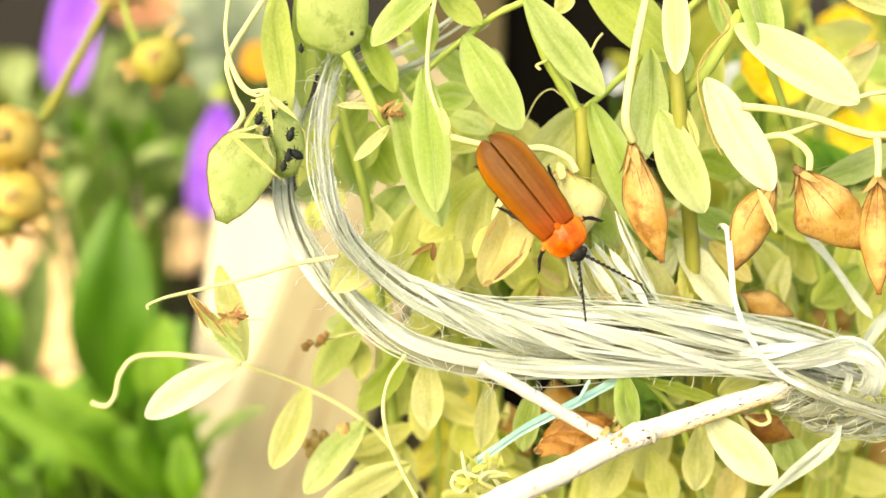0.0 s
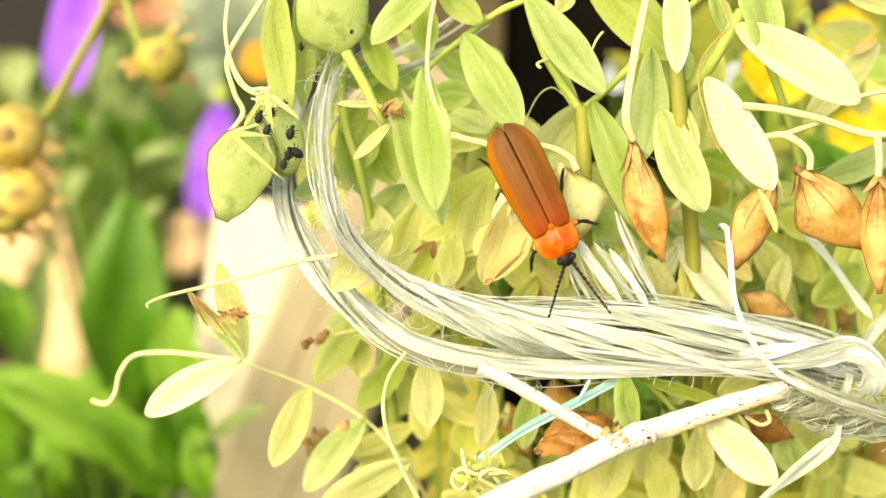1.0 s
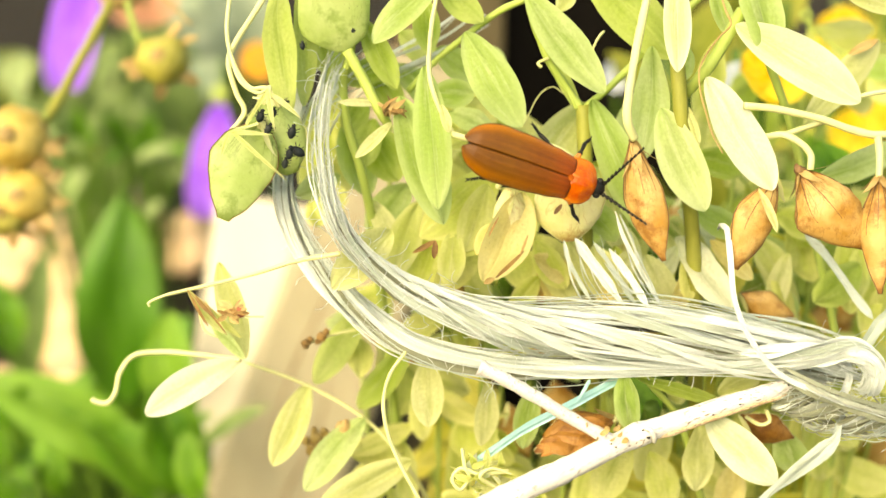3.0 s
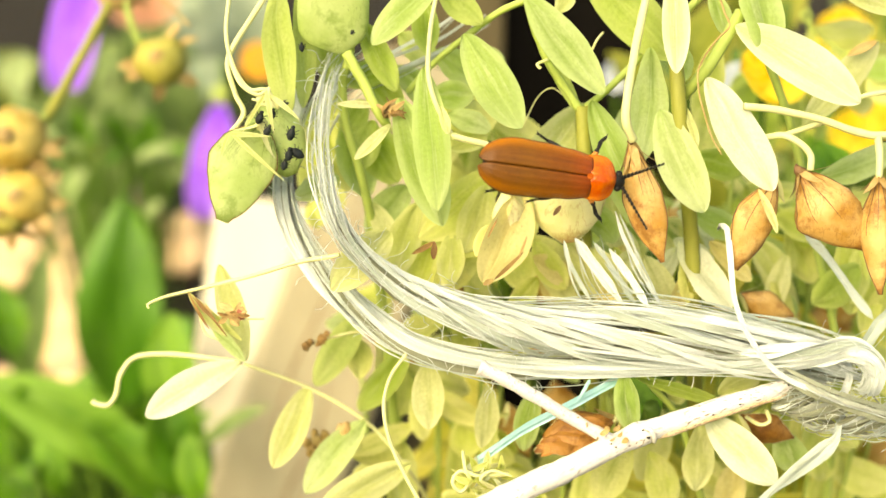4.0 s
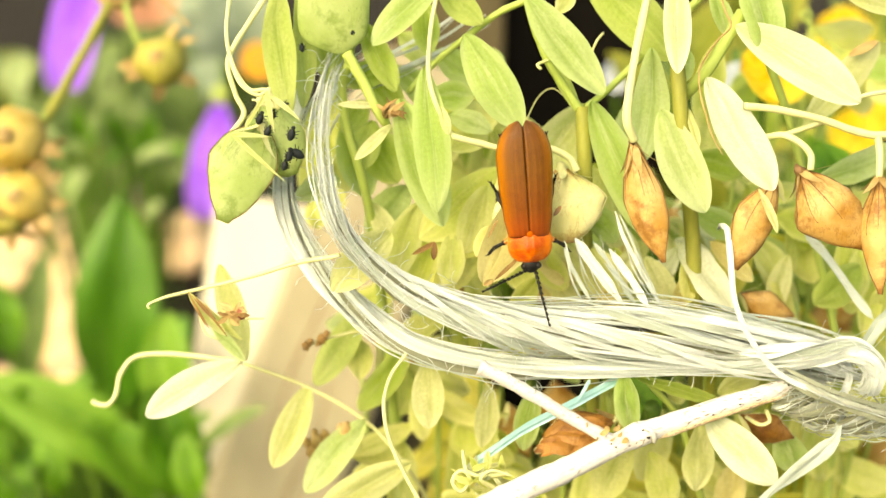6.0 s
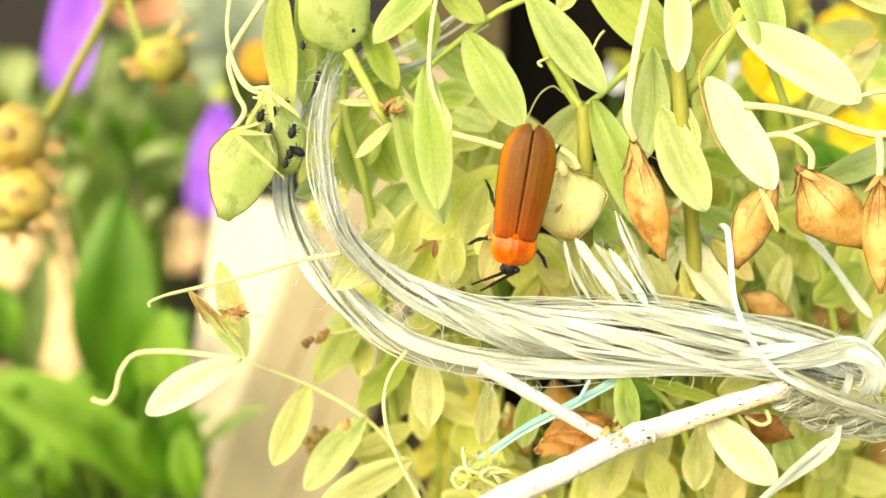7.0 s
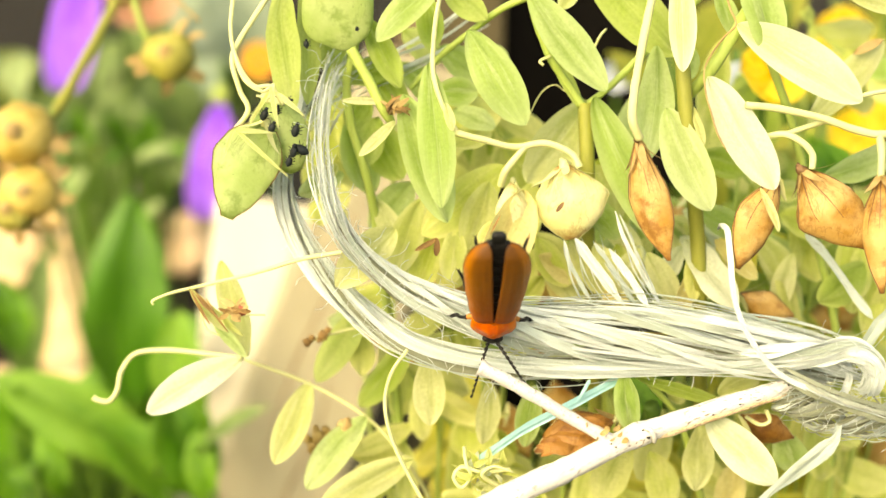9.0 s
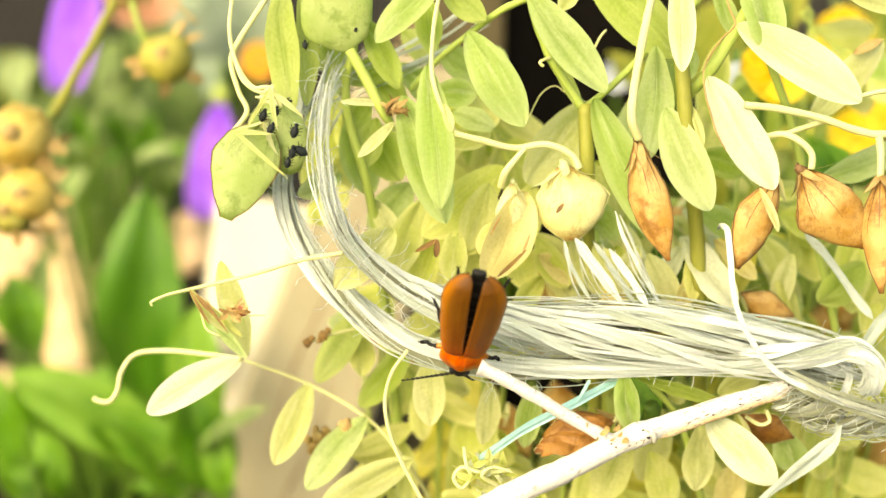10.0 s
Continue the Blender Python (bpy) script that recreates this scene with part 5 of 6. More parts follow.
    for i, (a0, b0, a1, b1) in enumerate(((385, 540, 412, 550), (392, 560, 436, 552), (400, 552, 420, 570), (430, 545, 412, 562))):
        leaflet(p, a0, b0, a1, b1, 16, -1, -1.5, M_HUSK, name="petal")
    part("ovary", lump(bmesh.new(), at(424, 558, -1), 0.5, 0.45, 0.55, 4, 0.35), plain_material("ripe_red", (0.22, 0.05, 0.02), (0.34, 0.09, 0.04), 2.0, 0.4), p, "dark red dried ovary")
    tube("tendril", [at(425, 568, -1), at(445, 566, -1), at(466, 566, -1)], 0.1, M_STEM_PALE, p)
    tube("tendril", [at(352, 560, 0), at(362, 590, 0), at(385, 603, 0)], 0.12, M_STEM_PALE, p)
    # curled tendrils at the foot
    tube("tendril", [at(900, 840, -3), at(850, 845, -3), at(815, 835, -3), at(800, 855, -3), at(815, 872, -3), at(830, 852, -3), at(822, 830, -3), at(818, 800, -2)], 0.24, M_STEM_PALE, p, tip=0.2)
    tube("tendril", [at(880, 870, -3), at(850, 850, -4), at(870, 835, -4), at(905, 845, -4)], 0.3, M_STEM_PALE, p, tip=0.12)
    rng = random.Random(19)
    for i in range(30):
        a, c, g = rng.uniform(822, 890), rng.uniform(828, 880), radians(rng.uniform(-180, 60))
        ln = rng.uniform(18, 46)
        leaflet(p, a, c, a + ln * math.cos(g), c + ln * math.sin(g), rng.uniform(8, 20), rng.uniform(-4, 0), rng.uniform(-4, 0), rng.choice((M_LEAF_WHITE, M_LEAF_PALE, M_LEAF_LEMON)), roll=rng.uniform(-60, 60), curl=rng.uniform(0.2, 0.5), belly=0.3, point=0.7, name="husk_shred")
    leaflet(p, 835, 870, 905, 850, 40, -2, -2, M_LEAF_PALE)
    leaflet(p, 850, 905, 905, 872, 40, -2, -2, M_LEAF_PALE)
    return p


def build_foot_plant():
    p = plant("lentil_plant", 1240, 880, 34, "faded lentil plant with dry brown pods under the twig")
    stem_to_ground(p, [at(1250, 930, 14), at(1230, 840, 8), at(1200, 740, 5), at(1150, 680, 3)], 0.5, 0.3)
    leaflet(p, 1104, 662, 1118, 764, 58, -1, -2, M_LEAF, roll=-14)
    leaflet(p, 1270, 696, 1345, 668, 54, 2, 1, M_LEAF_PALE)
    leaflet(p, 1250, 735, 1374, 858, 84, -2, -4, M_LEAF_WHITE, roll=8)
    leaflet(p, 1242, 750, 1232, 870, 70, 5, 5, M_LEAF_PALE)
    leaflet(p, 1125, 668, 1285, 716, 30, 2, 2, M_LEAF_GREEN)
    leaflet(p, 1110, 780, 1060, 890, 80, 7, 7, M_LEAF_LEMON)
    leaflet(p, 1150, 800, 1185, 905, 76, 9, 9, M_LEAF_LEMON)
    leaflet(p, 1180, 740, 1130, 850, 70, 13, 12, M_LEAF_PALE)
    leaflet(p, 1215, 790, 1290, 890, 72, 12, 12, M_LEAF_LEMON)
    leaflet(p, 1300, 820, 1275, 905, 66, 11, 11, M_LEAF_DRY)
    leaflet(p, 1380, 760, 1420, 840, 70, 6, 6, M_LEAF)
    leaflet(p, 1180, 700, 1215, 690, 50, 6, 6, M_LEAF_PALE)
    pod(p, 1092, 742, 946, 800, 84, 3, M_POD_BROWN, "dry brown split pod under the twig", roll=25, thick=0.5, sepals=3, sepal_mat=M_HUSK)
    pod(p, 1310, 735, 1405, 775, 66, 5, M_POD_BROWN, "dry brown pod half hidden by a leaf", roll=25, thick=0.5, sepals=2)
    pod(p, 985, 450, 955, 540, 60, 9, M_POD_DRY, "dry brown pod behind the twine", sepals=2)
    pod(p, 1310, 520, 1405, 560, 60, 9, M_POD_DRY, "dry brown pod behind the twine", sepals=2)
    for a0, b0, a1, b1, wd in ((1010, 770, 960, 806, 22), (1060, 770, 1010, 812, 26), (960, 775, 1000, 745, 18), (1080, 760, 1040, 740, 16), (1085, 775, 975, 772, 30), (1070, 752, 990, 748, 24), (1030, 800, 955, 790, 26), (1090, 785, 1010, 815, 22)):
        leaflet(p, a0, b0, a1, b1, wd, 0.5, -0.8, M_POD_BROWN, curl=0.35, name="husk_flap")
    tube("tendril", [at(1320, 738, 0), at(1345, 752, -1), at(1362, 745, -1), at(1356, 725, -1)], 0.22, M_STEM_PALE, p)
    return p


def build_back_plant(name_seed, a_lo, a_hi, b_lo, b_hi, w_lo, w_hi, count, mats, label, pods=4):
    """A plant of the mass behind: feathered leaves, each a thin rib with paired leaflets."""
    rng = random.Random(name_seed)
    p = plant("lentil_plant", (a_lo + a_hi) / 2, b_hi, (w_lo + w_hi) / 2, label)
    root = Vector(p.location)
    sprigs = max(3, round(count / 8))
    for i in range(sprigs):
        a = a_lo + (a_hi - a_lo) * (i + rng.random()) / sprigs
        b, w = rng.uniform(b_lo - 30, b_hi - 40), w_lo + (w_hi - w_lo) * rng.random() ** 0.8
        g = radians(rng.choice((-1, 1)) * rng.uniform(5, 50) + 90)
        run = rng.uniform(150, 260)
        bend = rng.uniform(-0.5, 0.5)
        rib = []
        for k in range(6):
            q = k / 5
            rib.append((a + run * q * math.cos(g + bend * q), b + run * q * math.sin(g + bend * q), w + 3 * q * rng.uniform(-1, 1)))
        tube("rib", [at(*r) for r in rib], 0.2, M_STEM, p, tip=0.1, per=3, sides=5)
        if i % 3 == 0:
            tube("stem", [root - Vector((0, 0, 0.01)), root.lerp(at(*rib[0]), 0.35), root.lerp(at(*rib[0]), 0.7) + Vector((0.002, 0.002, 0)), at(*rib[0])], 0.4, M_STEM, p, tip=0.2)
        else:
            tube("stalk", [root.lerp(at(*rib[0]), 0.7), at(rib[0][0] + 15, rib[0][1] + 60, rib[0][2] + 1), at(*rib[0])], 0.35, M_STEM, p, tip=0.2, per=4, sides=6)
        mat = rng.choice(mats)
        for k in range(1, 6):
            for s in (-1, 1):
                if rng.random() < 0.14:
                    continue
                r0 = rib[k]
                d = g + bend * k / 5 + s * radians(rng.uniform(35, 65)) if k < 5 else g + s * 0.35
                d = d + 0.35 * math.sin(math.pi / 2 - d)
                ln = rng.uniform(95, 165) * (0.75 + 0.25 * math.sin(k))
                leaflet(p, r0[0], r0[1], r0[0] + ln * math.cos(d), r0[1] + ln * math.sin(d), rng.uniform(48, 78), r0[2], r0[2] + rng.uniform(-4, 4),
                        mat if rng.random() < 0.75 else rng.choice(mats), roll=rng.uniform(-55, 55), curl=rng.uniform(-0.1, 0.2))
    for i in range(pods):
        a, b, w = rng.uniform(a_lo, a_hi), rng.uniform(b_lo, b_hi), rng.uniform(w_lo, w_hi)
        pod(p, a, b, a + rng.uniform(-60, 60), b + rng.uniform(70, 120), rng.uniform(60, 90), w, M_POD_DRY, "dry brown pod deep in the plant", sepals=2)
    return p


left_plant = build_left_plant()
pod_plant = build_pod_plant()
right_plant = build_right_plant()
ripe_plant = build_ripe_plant()
low_plant = build_low_plant()
build_foot_plant()
Y = [M_LEAF_LEMON, M_LEAF_LEMON, M_LEAF_BACK, M_LEAF_BACK]
G = [M_LEAF, M_LEAF_LEMON, M_LEAF_GREEN]
back_plants = [
    build_back_plant(21, 760, 960, 400, 520, 8, 22, 34, [M_LEAF_LEMON, M_LEAF_LEMON, M_LEAF], "yellow-green lentil plant behind the pods", 1),
    build_back_plant(22, 1110, 1330, 310, 560, 12, 30, 64, [M_LEAF_LEMON, M_LEAF_LEMON, M_LEAF], "yellow-green lentil plant behind the stems", 2),
    build_back_plant(23, 1300, 1620, 400, 620, 12, 32, 60, Y + G, "faded lentil plant behind the ripe pods", 4),
    build_back_plant(24, 1300, 1620, 40, 380, 30, 60, 46, G, "lentil plant standing behind the ripe pods", 0),
    build_back_plant(25, 860, 1060, 640, 920, 16, 42, 60, Y, "yellowed lentil plant under the twine", 3),
    build_back_plant(26, 1050, 1330, 680, 920, 20, 46, 60, Y, "yellowed lentil plant under the twig", 3),
    build_back_plant(27, 1330, 1620, 720, 920, 22, 50, 60, Y, "brown and yellow lentil plant beside the knot", 3),
    build_back_plant(29, 800, 1200, 520, 880, 36, 58, 64, Y + G, "thick yellow lentil growth deep under the twine", 3),
    build_back_plant(30, 1200, 1660, 500, 880, 36, 58, 72, [M_LEAF_BACK, M_LEAF_GREEN], "thick yellow lentil growth deep behind the knot", 3),
    build_back_plant(32, 690, 800, 600, 800, 12, 28, 26, [M_LEAF_LEMON, M_LEAF_PALE], "pale lentil plant under the curve of the twine", 1),
    build_back_plant(28, 560, 800, 120, 330, 12, 26, 18, G, "green lentil plant behind the leaves", 0),
]


# ---------------------------------------------------------------- aphids
def build_aphid(a, b, size, w, spin):
    ob = thing("aphid", at(a, b, w), "tiny black aphid sitting on a green pod", "aphid", "aphids on the pods")
    turn = Matrix.Rotation(radians(spin), 3, FWD)
    c = at(a, b, w)
    body = lump(bmesh.new(), c, size * 0.028, size * 0.026, size * 0.045, a, 0.12, turn=turn)
    part("body", body, M_APHID, ob)
    head = turn @ Vector((0, 0, size * 0.05 * MM))
    part("head", lump(bmesh.new(), c + head, size * 0.016, size * 0.016, size * 0.014, 2, 0.1), M_APHID, ob)
    for s in (-1, 1):
        for k in (-0.5, 0.2, 0.8):
            root = c + turn @ Vector((s * size * 0.022, 0, k * size * 0.03)) * MM
            foot = c + turn @ Vector((s * size * 0.042, size * 0.03, k * size * 0.042)) * MM
            tube("leg", [root, root.lerp(foot, 0.5) - FWD * size * 0.012 * MM, foot], 0.035, M_APHID, ob, per=3, sides=4)
    return ob


aphids = [build_aphid(a, b, 0.85 * s, w, g) for a, b, s, w, g in (
    (500, 187, 10, -2, 80), (514, 240, 15, -2.6, 20), (525, 274, 17, -2.4, -60), (510, 278, 13, -2.8, 10), (502, 295, 12, -2.4, 15),
    (458, 212, 14, -2.4, 25), (472, 235, 13, -2.6, 30), (482, 205, 10, -2.5, 10), (533, 87, 9, -2.4, 0), (622, 60, 5, -2.4, 40))]


# ---------------------------------------------------------------- background: seed heads, pansies, broad leaves, stones
def build_seed_plant():
    root = at(-120, 560, 70)
    p = thing("seed_head_plant", down(root), "herb stalk with round yellow-green seed capsules", "plant")
    tube("stem", [Vector(p.location) - Vector((0, 0, 0.01)), at(-80, 520, 66), at(20, 300, 62), at(90, 190, 60), at(140, 100, 58), at(195, -5, 56), at(230, -80, 56)], 0.9, M_STALK_OLIVE, p, tip=0.6)
    tube("stalk", [at(215, -10, 56), at(228, 40, 56), at(250, 90, 57), at(275, 100, 57)], 0.6, M_STEM, p, tip=0.5)
    tube("stalk", [at(80, 205, 60), at(50, 225, 60), at(20, 245, 60)], 0.6, M_STEM, p)
    tube("stalk", [at(20, 250, 60), at(30, 300, 60), at(38, 330, 60)], 0.5, M_STEM, p)
    rng = random.Random(8)
    for a, b, r, mat in ((283, 108, 3.6, M_CAPSULE), (22, 245, 4.4, M_CAPSULE_TAN), (38, 350, 3.9, M_CAPSULE_TAN), (5, 380, 3.2, M_CAPSULE), (210, -8, 2.2, M_HUSK)):
        c = at(a, b, 57)
        cap = part("capsule", lump(bmesh.new(), c, r, r, r * 0.95, a, 0.2, 2.5, u=18, v=12), mat, p)
        part("stigma", lump(bmesh.new(), c - FWD * r * 0.92 * MM, r * 0.28, r * 0.2, r * 0.28, 1, 0.3), M_HUSK, cap)
        for k in range(7):
            g = rng.uniform(0, 6.28)
            out = (RIGHT * math.cos(g) + UP * (math.sin(g) - 0.7)).normalized()
            e = c + out * r * 1.55 * MM - FWD * rng.uniform(-2, 2) * MM
            bm = blade(bmesh.new(), c + out * r * 0.6 * MM, e, r * 0.5, None, rng.uniform(-60, 60), 0.3, rows=6, cols=3)
            part("withered_petal", bm, M_HUSK, cap)
    tube("tendril", [at(268, -12, 40), at(300, 15, 40), at(332, 46, 40)], 0.22, M_HUSK, p)
    return p


seed_plant = build_seed_plant()


def flower(a, b, w, size, mat, label, name, petals=5, face=None, spin=0.0, eye=M_YELLOW, category="flower", height=1.0):
    """An open flower on a thin stem that stands in the soil; size: petal length in mm."""
    c = at(a, b, w)
    p = thing(name, down(c), label, category)
    n = Vector(face if face is not None else -FWD).normalized()
    x = n.orthogonal().normalized()
    y = n.cross(x)
    tube("stem", [Vector(p.location) - Vector((0, 0, 0.01)), Vector(p.location).lerp(c, 0.6) + RIGHT * 3 * MM, c - n * 3 * MM, c - n * 0.5 * MM], 0.5, M_STALK, p)
    for i in range(petals):
        g = 2 * math.pi * i / petals + spin
        d = x * math.cos(g) + y * math.sin(g)
        bm = blade(bmesh.new(), c, c + d * size * MM + n * size * 0.12 * MM, size * 1.15, n, 0, -0.1, 0.1, 0.62, 0.5, wave=0.2, seed=i + a)
        part("petal", bm, mat, p)
    part("eye", lump(bmesh.new(), c + n * 0.6 * MM, size * 0.14, size * 0.14, size * 0.14, 3), eye, p)
    return p


def hanging_petals(name, a0, b0, a1, b1, width, w, mat, label, n_petals=3, lean=14):
    """A drooping pansy seen from the side: petals fanned round one axis."""
    base, tip = at(a0, b0, w), at(a1, b1, w)
    p = thing(name, down(base), label, "flower")
    k = (DIST + w * MM) / DIST
    tube("stem", [Vector(p.location) - Vector((0, 0, 0.01)), Vector(p.location).lerp(base, 0.5) + FWD * 15 * MM, base + UP * 6 * MM + FWD * 6 * MM, base], 0.6, M_STALK, p)
    for i in range(n_petals):
        s = i - (n_petals - 1) / 2
        off = RIGHT * s * width * 0.22 * STEP * k
        bm = blade(bmesh.new(), base, tip + off - FWD * s * 2 * MM, width * 0.8 * STEP * k / MM, None, s * lean, 0.12, 0.12, 0.62, 0.45, wave=0.3, seed=a0 + i)
        part("petal", bm, mat, p)
    part("calyx", lump(bmesh.new(), base, 2.2, 2.2, 3.0, 4), M_STEM, p)
    return p


hanging_petals("pansy", 175, -120, 108, 160, 98, 190, M_PURPLE, "drooping purple pansy flower out in the bed", 3)
hanging_petals("pansy", 392, 170, 368, 388, 96, 190, M_PURPLE, "purple pansy flower behind the pods", 3)
flower(458, 108, 170, 4.3, M_ORANGE, "small orange flower by the stake", "orange_flower", 5, eye=M_HUSK)
flower(255, 8, 210, 9, M_PINK, "salmon pink faded bloom", "salmon_flower", 6, face=-FWD + UP * 0.5, eye=M_HUSK)
flower(1368, 132, 29, 4.2, M_YELLOW, "bright yellow flower behind the lentil leaves", "yellow_flower", 6, face=-FWD + UP * 0.4 + RIGHT * 0.2)
flower(1490, 62, 85, 4.6, M_YELLOW, "small yellow flower behind the leaves", "yellow_flower", 5)
flower(1510, 240, 80, 4.2, M_YELLOW, "small yellow flower behind the leaves", "yellow_flower", 5, spin=0.5)
flower(1545, 205, 85, 3.4, M_YELLOW, "small yellow flower behind the leaves", "yellow_flower", 5, spin=0.9)
flower(1308, 150, 48, 3.0, M_WHITE, "white flower in the shade behind leaves", "white_flower", 5)
flower(1092, 135, 130, 3.2, M_WHITE, "white flower in the shade behind leaves", "white_flower", 5, spin=0.4)


def broad_plant(name, foot, blades, mat, label):
    """A low rosette: blades as (a0, b0, a1, b1, width, w0, w1, roll)."""
    p = thing(name, down(at(*foot)), label, "plant")
    root = Vector(p.location)
    for i, (a0, b0, a1, b1, width, w0, w1, roll) in enumerate(blades):
        base, tip = at(a0, b0, w0), at(a1, b1, w1)
        k = (DIST + 0.5 * (w0 + w1) * MM) / DIST
        tube("leaf_stalk", [root - Vector((0, 0, 0.008)), root.lerp(base, 0.5) + Vector((0, 0, 0.006)), base, base.lerp(tip, 0.15)], 1.1, M_STALK, p, tip=0.6)
        bm = blade(bmesh.new(), base, tip, width * STEP * k / MM, -FWD + UP * 0.7, roll, 0.12, 0.3, 0.48, 0.62, rows=16, cols=8, wave=0.25, seed=i + foot[0])
        part("leaf", bm, mat, p)
    return p


leafy = broad_plant("broad_leaf_plant", (200, 900, 190), [
    (255, 830, -40, 672, 118, 125, 118, -15),
    (320, 760, 285, 560, 110, 108, 104, -20),
    (280, 900, 130, 740, 110, 120, 118, 15),
    (325, 890, 262, 690, 120, 104, 100, 25),
    (345, 900, 318, 770, 60, 100, 98, -15),
    (60, 920, -40, 760, 120, 175, 170, -10),
    (10, 620, -20, 500, 90, 165, 160, 10)], M_BROAD, "leafy plant with broad glossy green blades")
upright = broad_plant("broad_leaf_plant", (230, 900, 178), [
    (220, 730, 208, 352, 150, 165, 150, 8),
    (300, 690, 318, 565, 80, 150, 146, -15),
    (20, 640, -30, 500, 60, 165, 160, 10)], M_BROAD_DARK, "upright plant with a tall broad dark green leaf")
broad_plant("broad_leaf_plant", (60, 900, 205), [
    (45, 690, 78, 440, 70, 195, 185, 15),
    (350, 800, 468, 715, 44, 100, 92, -10)], M_BROAD_GREY, "narrow grey-green leaves in the bed")
broad_plant("broad_leaf_plant", (260, 420, 330), [
    (210, 360, 130, 230, 110, 300, 290, 10),
    (260, 340, 330, 260, 130, 300, 290, -20),
    (160, 360, 220, 300, 110, 290, 280, 30),
    (330, 250, 260, 130, 130, 330, 320, 0),
    (150, 260, 250, 200, 120, 320, 300, 15),
    (40, 200, 20, 90, 130, 330, 320, 0),
    (150, 310, 100, 270, 80, 300, 300, 0)], M_BROAD_GREY, "grey-green leafy plant further back in the bed")
broad_plant("broad_leaf_plant", (380, 140, 420), [
    (390, 200, 420, 40, 160, 400, 380, 0),
    (300, 120, 360, -20, 160, 400, 390, 15),
    (240, 200, 300, 60, 150, 420, 400, -15),
    (330, 330, 420, 230, 130, 420, 400, 10)], M_BROAD_GREY, "grey-green leafy plant further back in the bed")
broad_plant("broad_leaf_plant", (1100, 800, 130), [
    (1090, 640, 1050, 560, 90, 80, 76, 0),
    (1190, 560, 1150, 430, 110, 86, 80, 10),
    (1205, 535, 1158, 425, 96, 13, 15, 10),
    (1150, 765, 1096, 668, 84, 12, 14, -10),
    (905, 540, 925, 470, 60, 14, 15, 0),
    (1485, 350, 1440, 250, 90, 30, 28, 0),
    (1020, 820, 1060, 680, 90, 70, 66, 20),
    (1150, 760, 1180, 660, 90, 70, 70, -20),
    (780, 860, 830, 770, 90, 60, 60, 0),
    (1460, 330, 1420, 240, 110, 90, 86, 0),
    (1330, 420, 1300, 320, 100, 90, 86, 10)], M_BROAD, "green leafy plant deep behind the lentils")


broad_plant("broad_leaf_plant", (60, 260, 380), [
    (60, 200, 20, 90, 90, 330, 320, 10),
    (0, 190, 60, 110, 80, 325, 320, -20),
    (110, 330, 180, 270, 70, 300, 290, 20)], M_OLIVE_LEAF, "olive leafy plant further back in the bed")
broad_plant("broad_leaf_plant", (380, 220, 460), [
    (400, 130, 330, 20, 110, 380, 370, 10),
    (350, 170, 300, 110, 90, 370, 360, -20),
    (300, 60, 370, -10, 90, 390, 380, 0),
    (440, 130, 385, -60, 130, 360, 350, 10),
    (345, 190, 400, 110, 90, 360, 350, 0)], M_TEAL_LEAF, "blue-green leafy plant at the back of the bed")


def ground_cover(name, seed, a_lo, a_hi, b_lo, b_hi, w_lo, w_hi, count, mat, label, long=(90, 190)):
    """A low clump of many small overlapping leaves."""
    rng = random.Random(seed)
    rows = []
    for i in range(count):
        a, b, w = rng.uniform(a_lo, a_hi), rng.uniform(b_lo, b_hi), rng.uniform(w_lo, w_hi)
        g = radians(rng.uniform(-170, -10))
        ln = rng.uniform(*long)
        rows.append((a, b, a + ln * math.cos(g), b + ln * math.sin(g), ln * rng.uniform(0.4, 0.6), w, w + rng.uniform(-12, 8), rng.uniform(-50, 50)))
    return broad_plant(name, ((a_lo + a_hi) / 2, b_hi, (w_lo + w_hi) / 2), rows, mat, label)


ground_cover("low_leafy_plant", 64, 40, 350, 740, 900, 118, 150, 24, M_BROAD, "clump of small fresh green leaves on the soil", (45, 110))
cover = ground_cover("low_leafy_plant", 61, -20, 350, 780, 930, 160, 200, 22, M_BROAD, "clump of small fresh green leaves on the soil")
ground_cover("low_leafy_plant", 62, 90, 230, 220, 330, 240, 300, 13, M_BROAD_GREY, "clump of small dull green leaves on the soil", (50, 110))
ground_cover("low_leafy_plant", 66, 150, 300, 250, 300, 200, 230, 8, M_BROAD, "small sprig of fresh green leaves", (40, 80))
broad_plant("broad_leaf_plant", (150, 330, 240), [
    (110, 360, 150, 300, 46, 205, 200, 10),
    (235, 300, 300, 262, 44, 205, 200, -10),
    (300, 318, 330, 275, 40, 210, 205, 20),
    (150, 285, 160, 215, 44, 215, 210, 0),
    (95, 290, 80, 220, 40, 220, 215, 15),
    (260, 400, 285, 355, 34, 200, 196, -15),
    (25, 190, 45, 95, 70, 260, 250, 10)], M_BROAD_PALE, "pale grey-green soft leaves in the bed")
ground_cover("low_leafy_plant", 63, 0, 300, 120, 300, 330, 420, 12, M_BROAD_GREY, "dull green leaf clump further back", (110, 190))


ground_cover("low_leafy_plant", 71, 1180, 1640, 60, 420, 95, 150, 34, M_OLIVE_LEAF, "olive leafy growth far behind the ripe pods", (110, 200))
ground_cover("low_leafy_plant", 72, 1200, 1500, 120, 330, 150, 200, 18, M_BROAD_GREY, "dull green leafy growth in the shade behind", (110, 190))


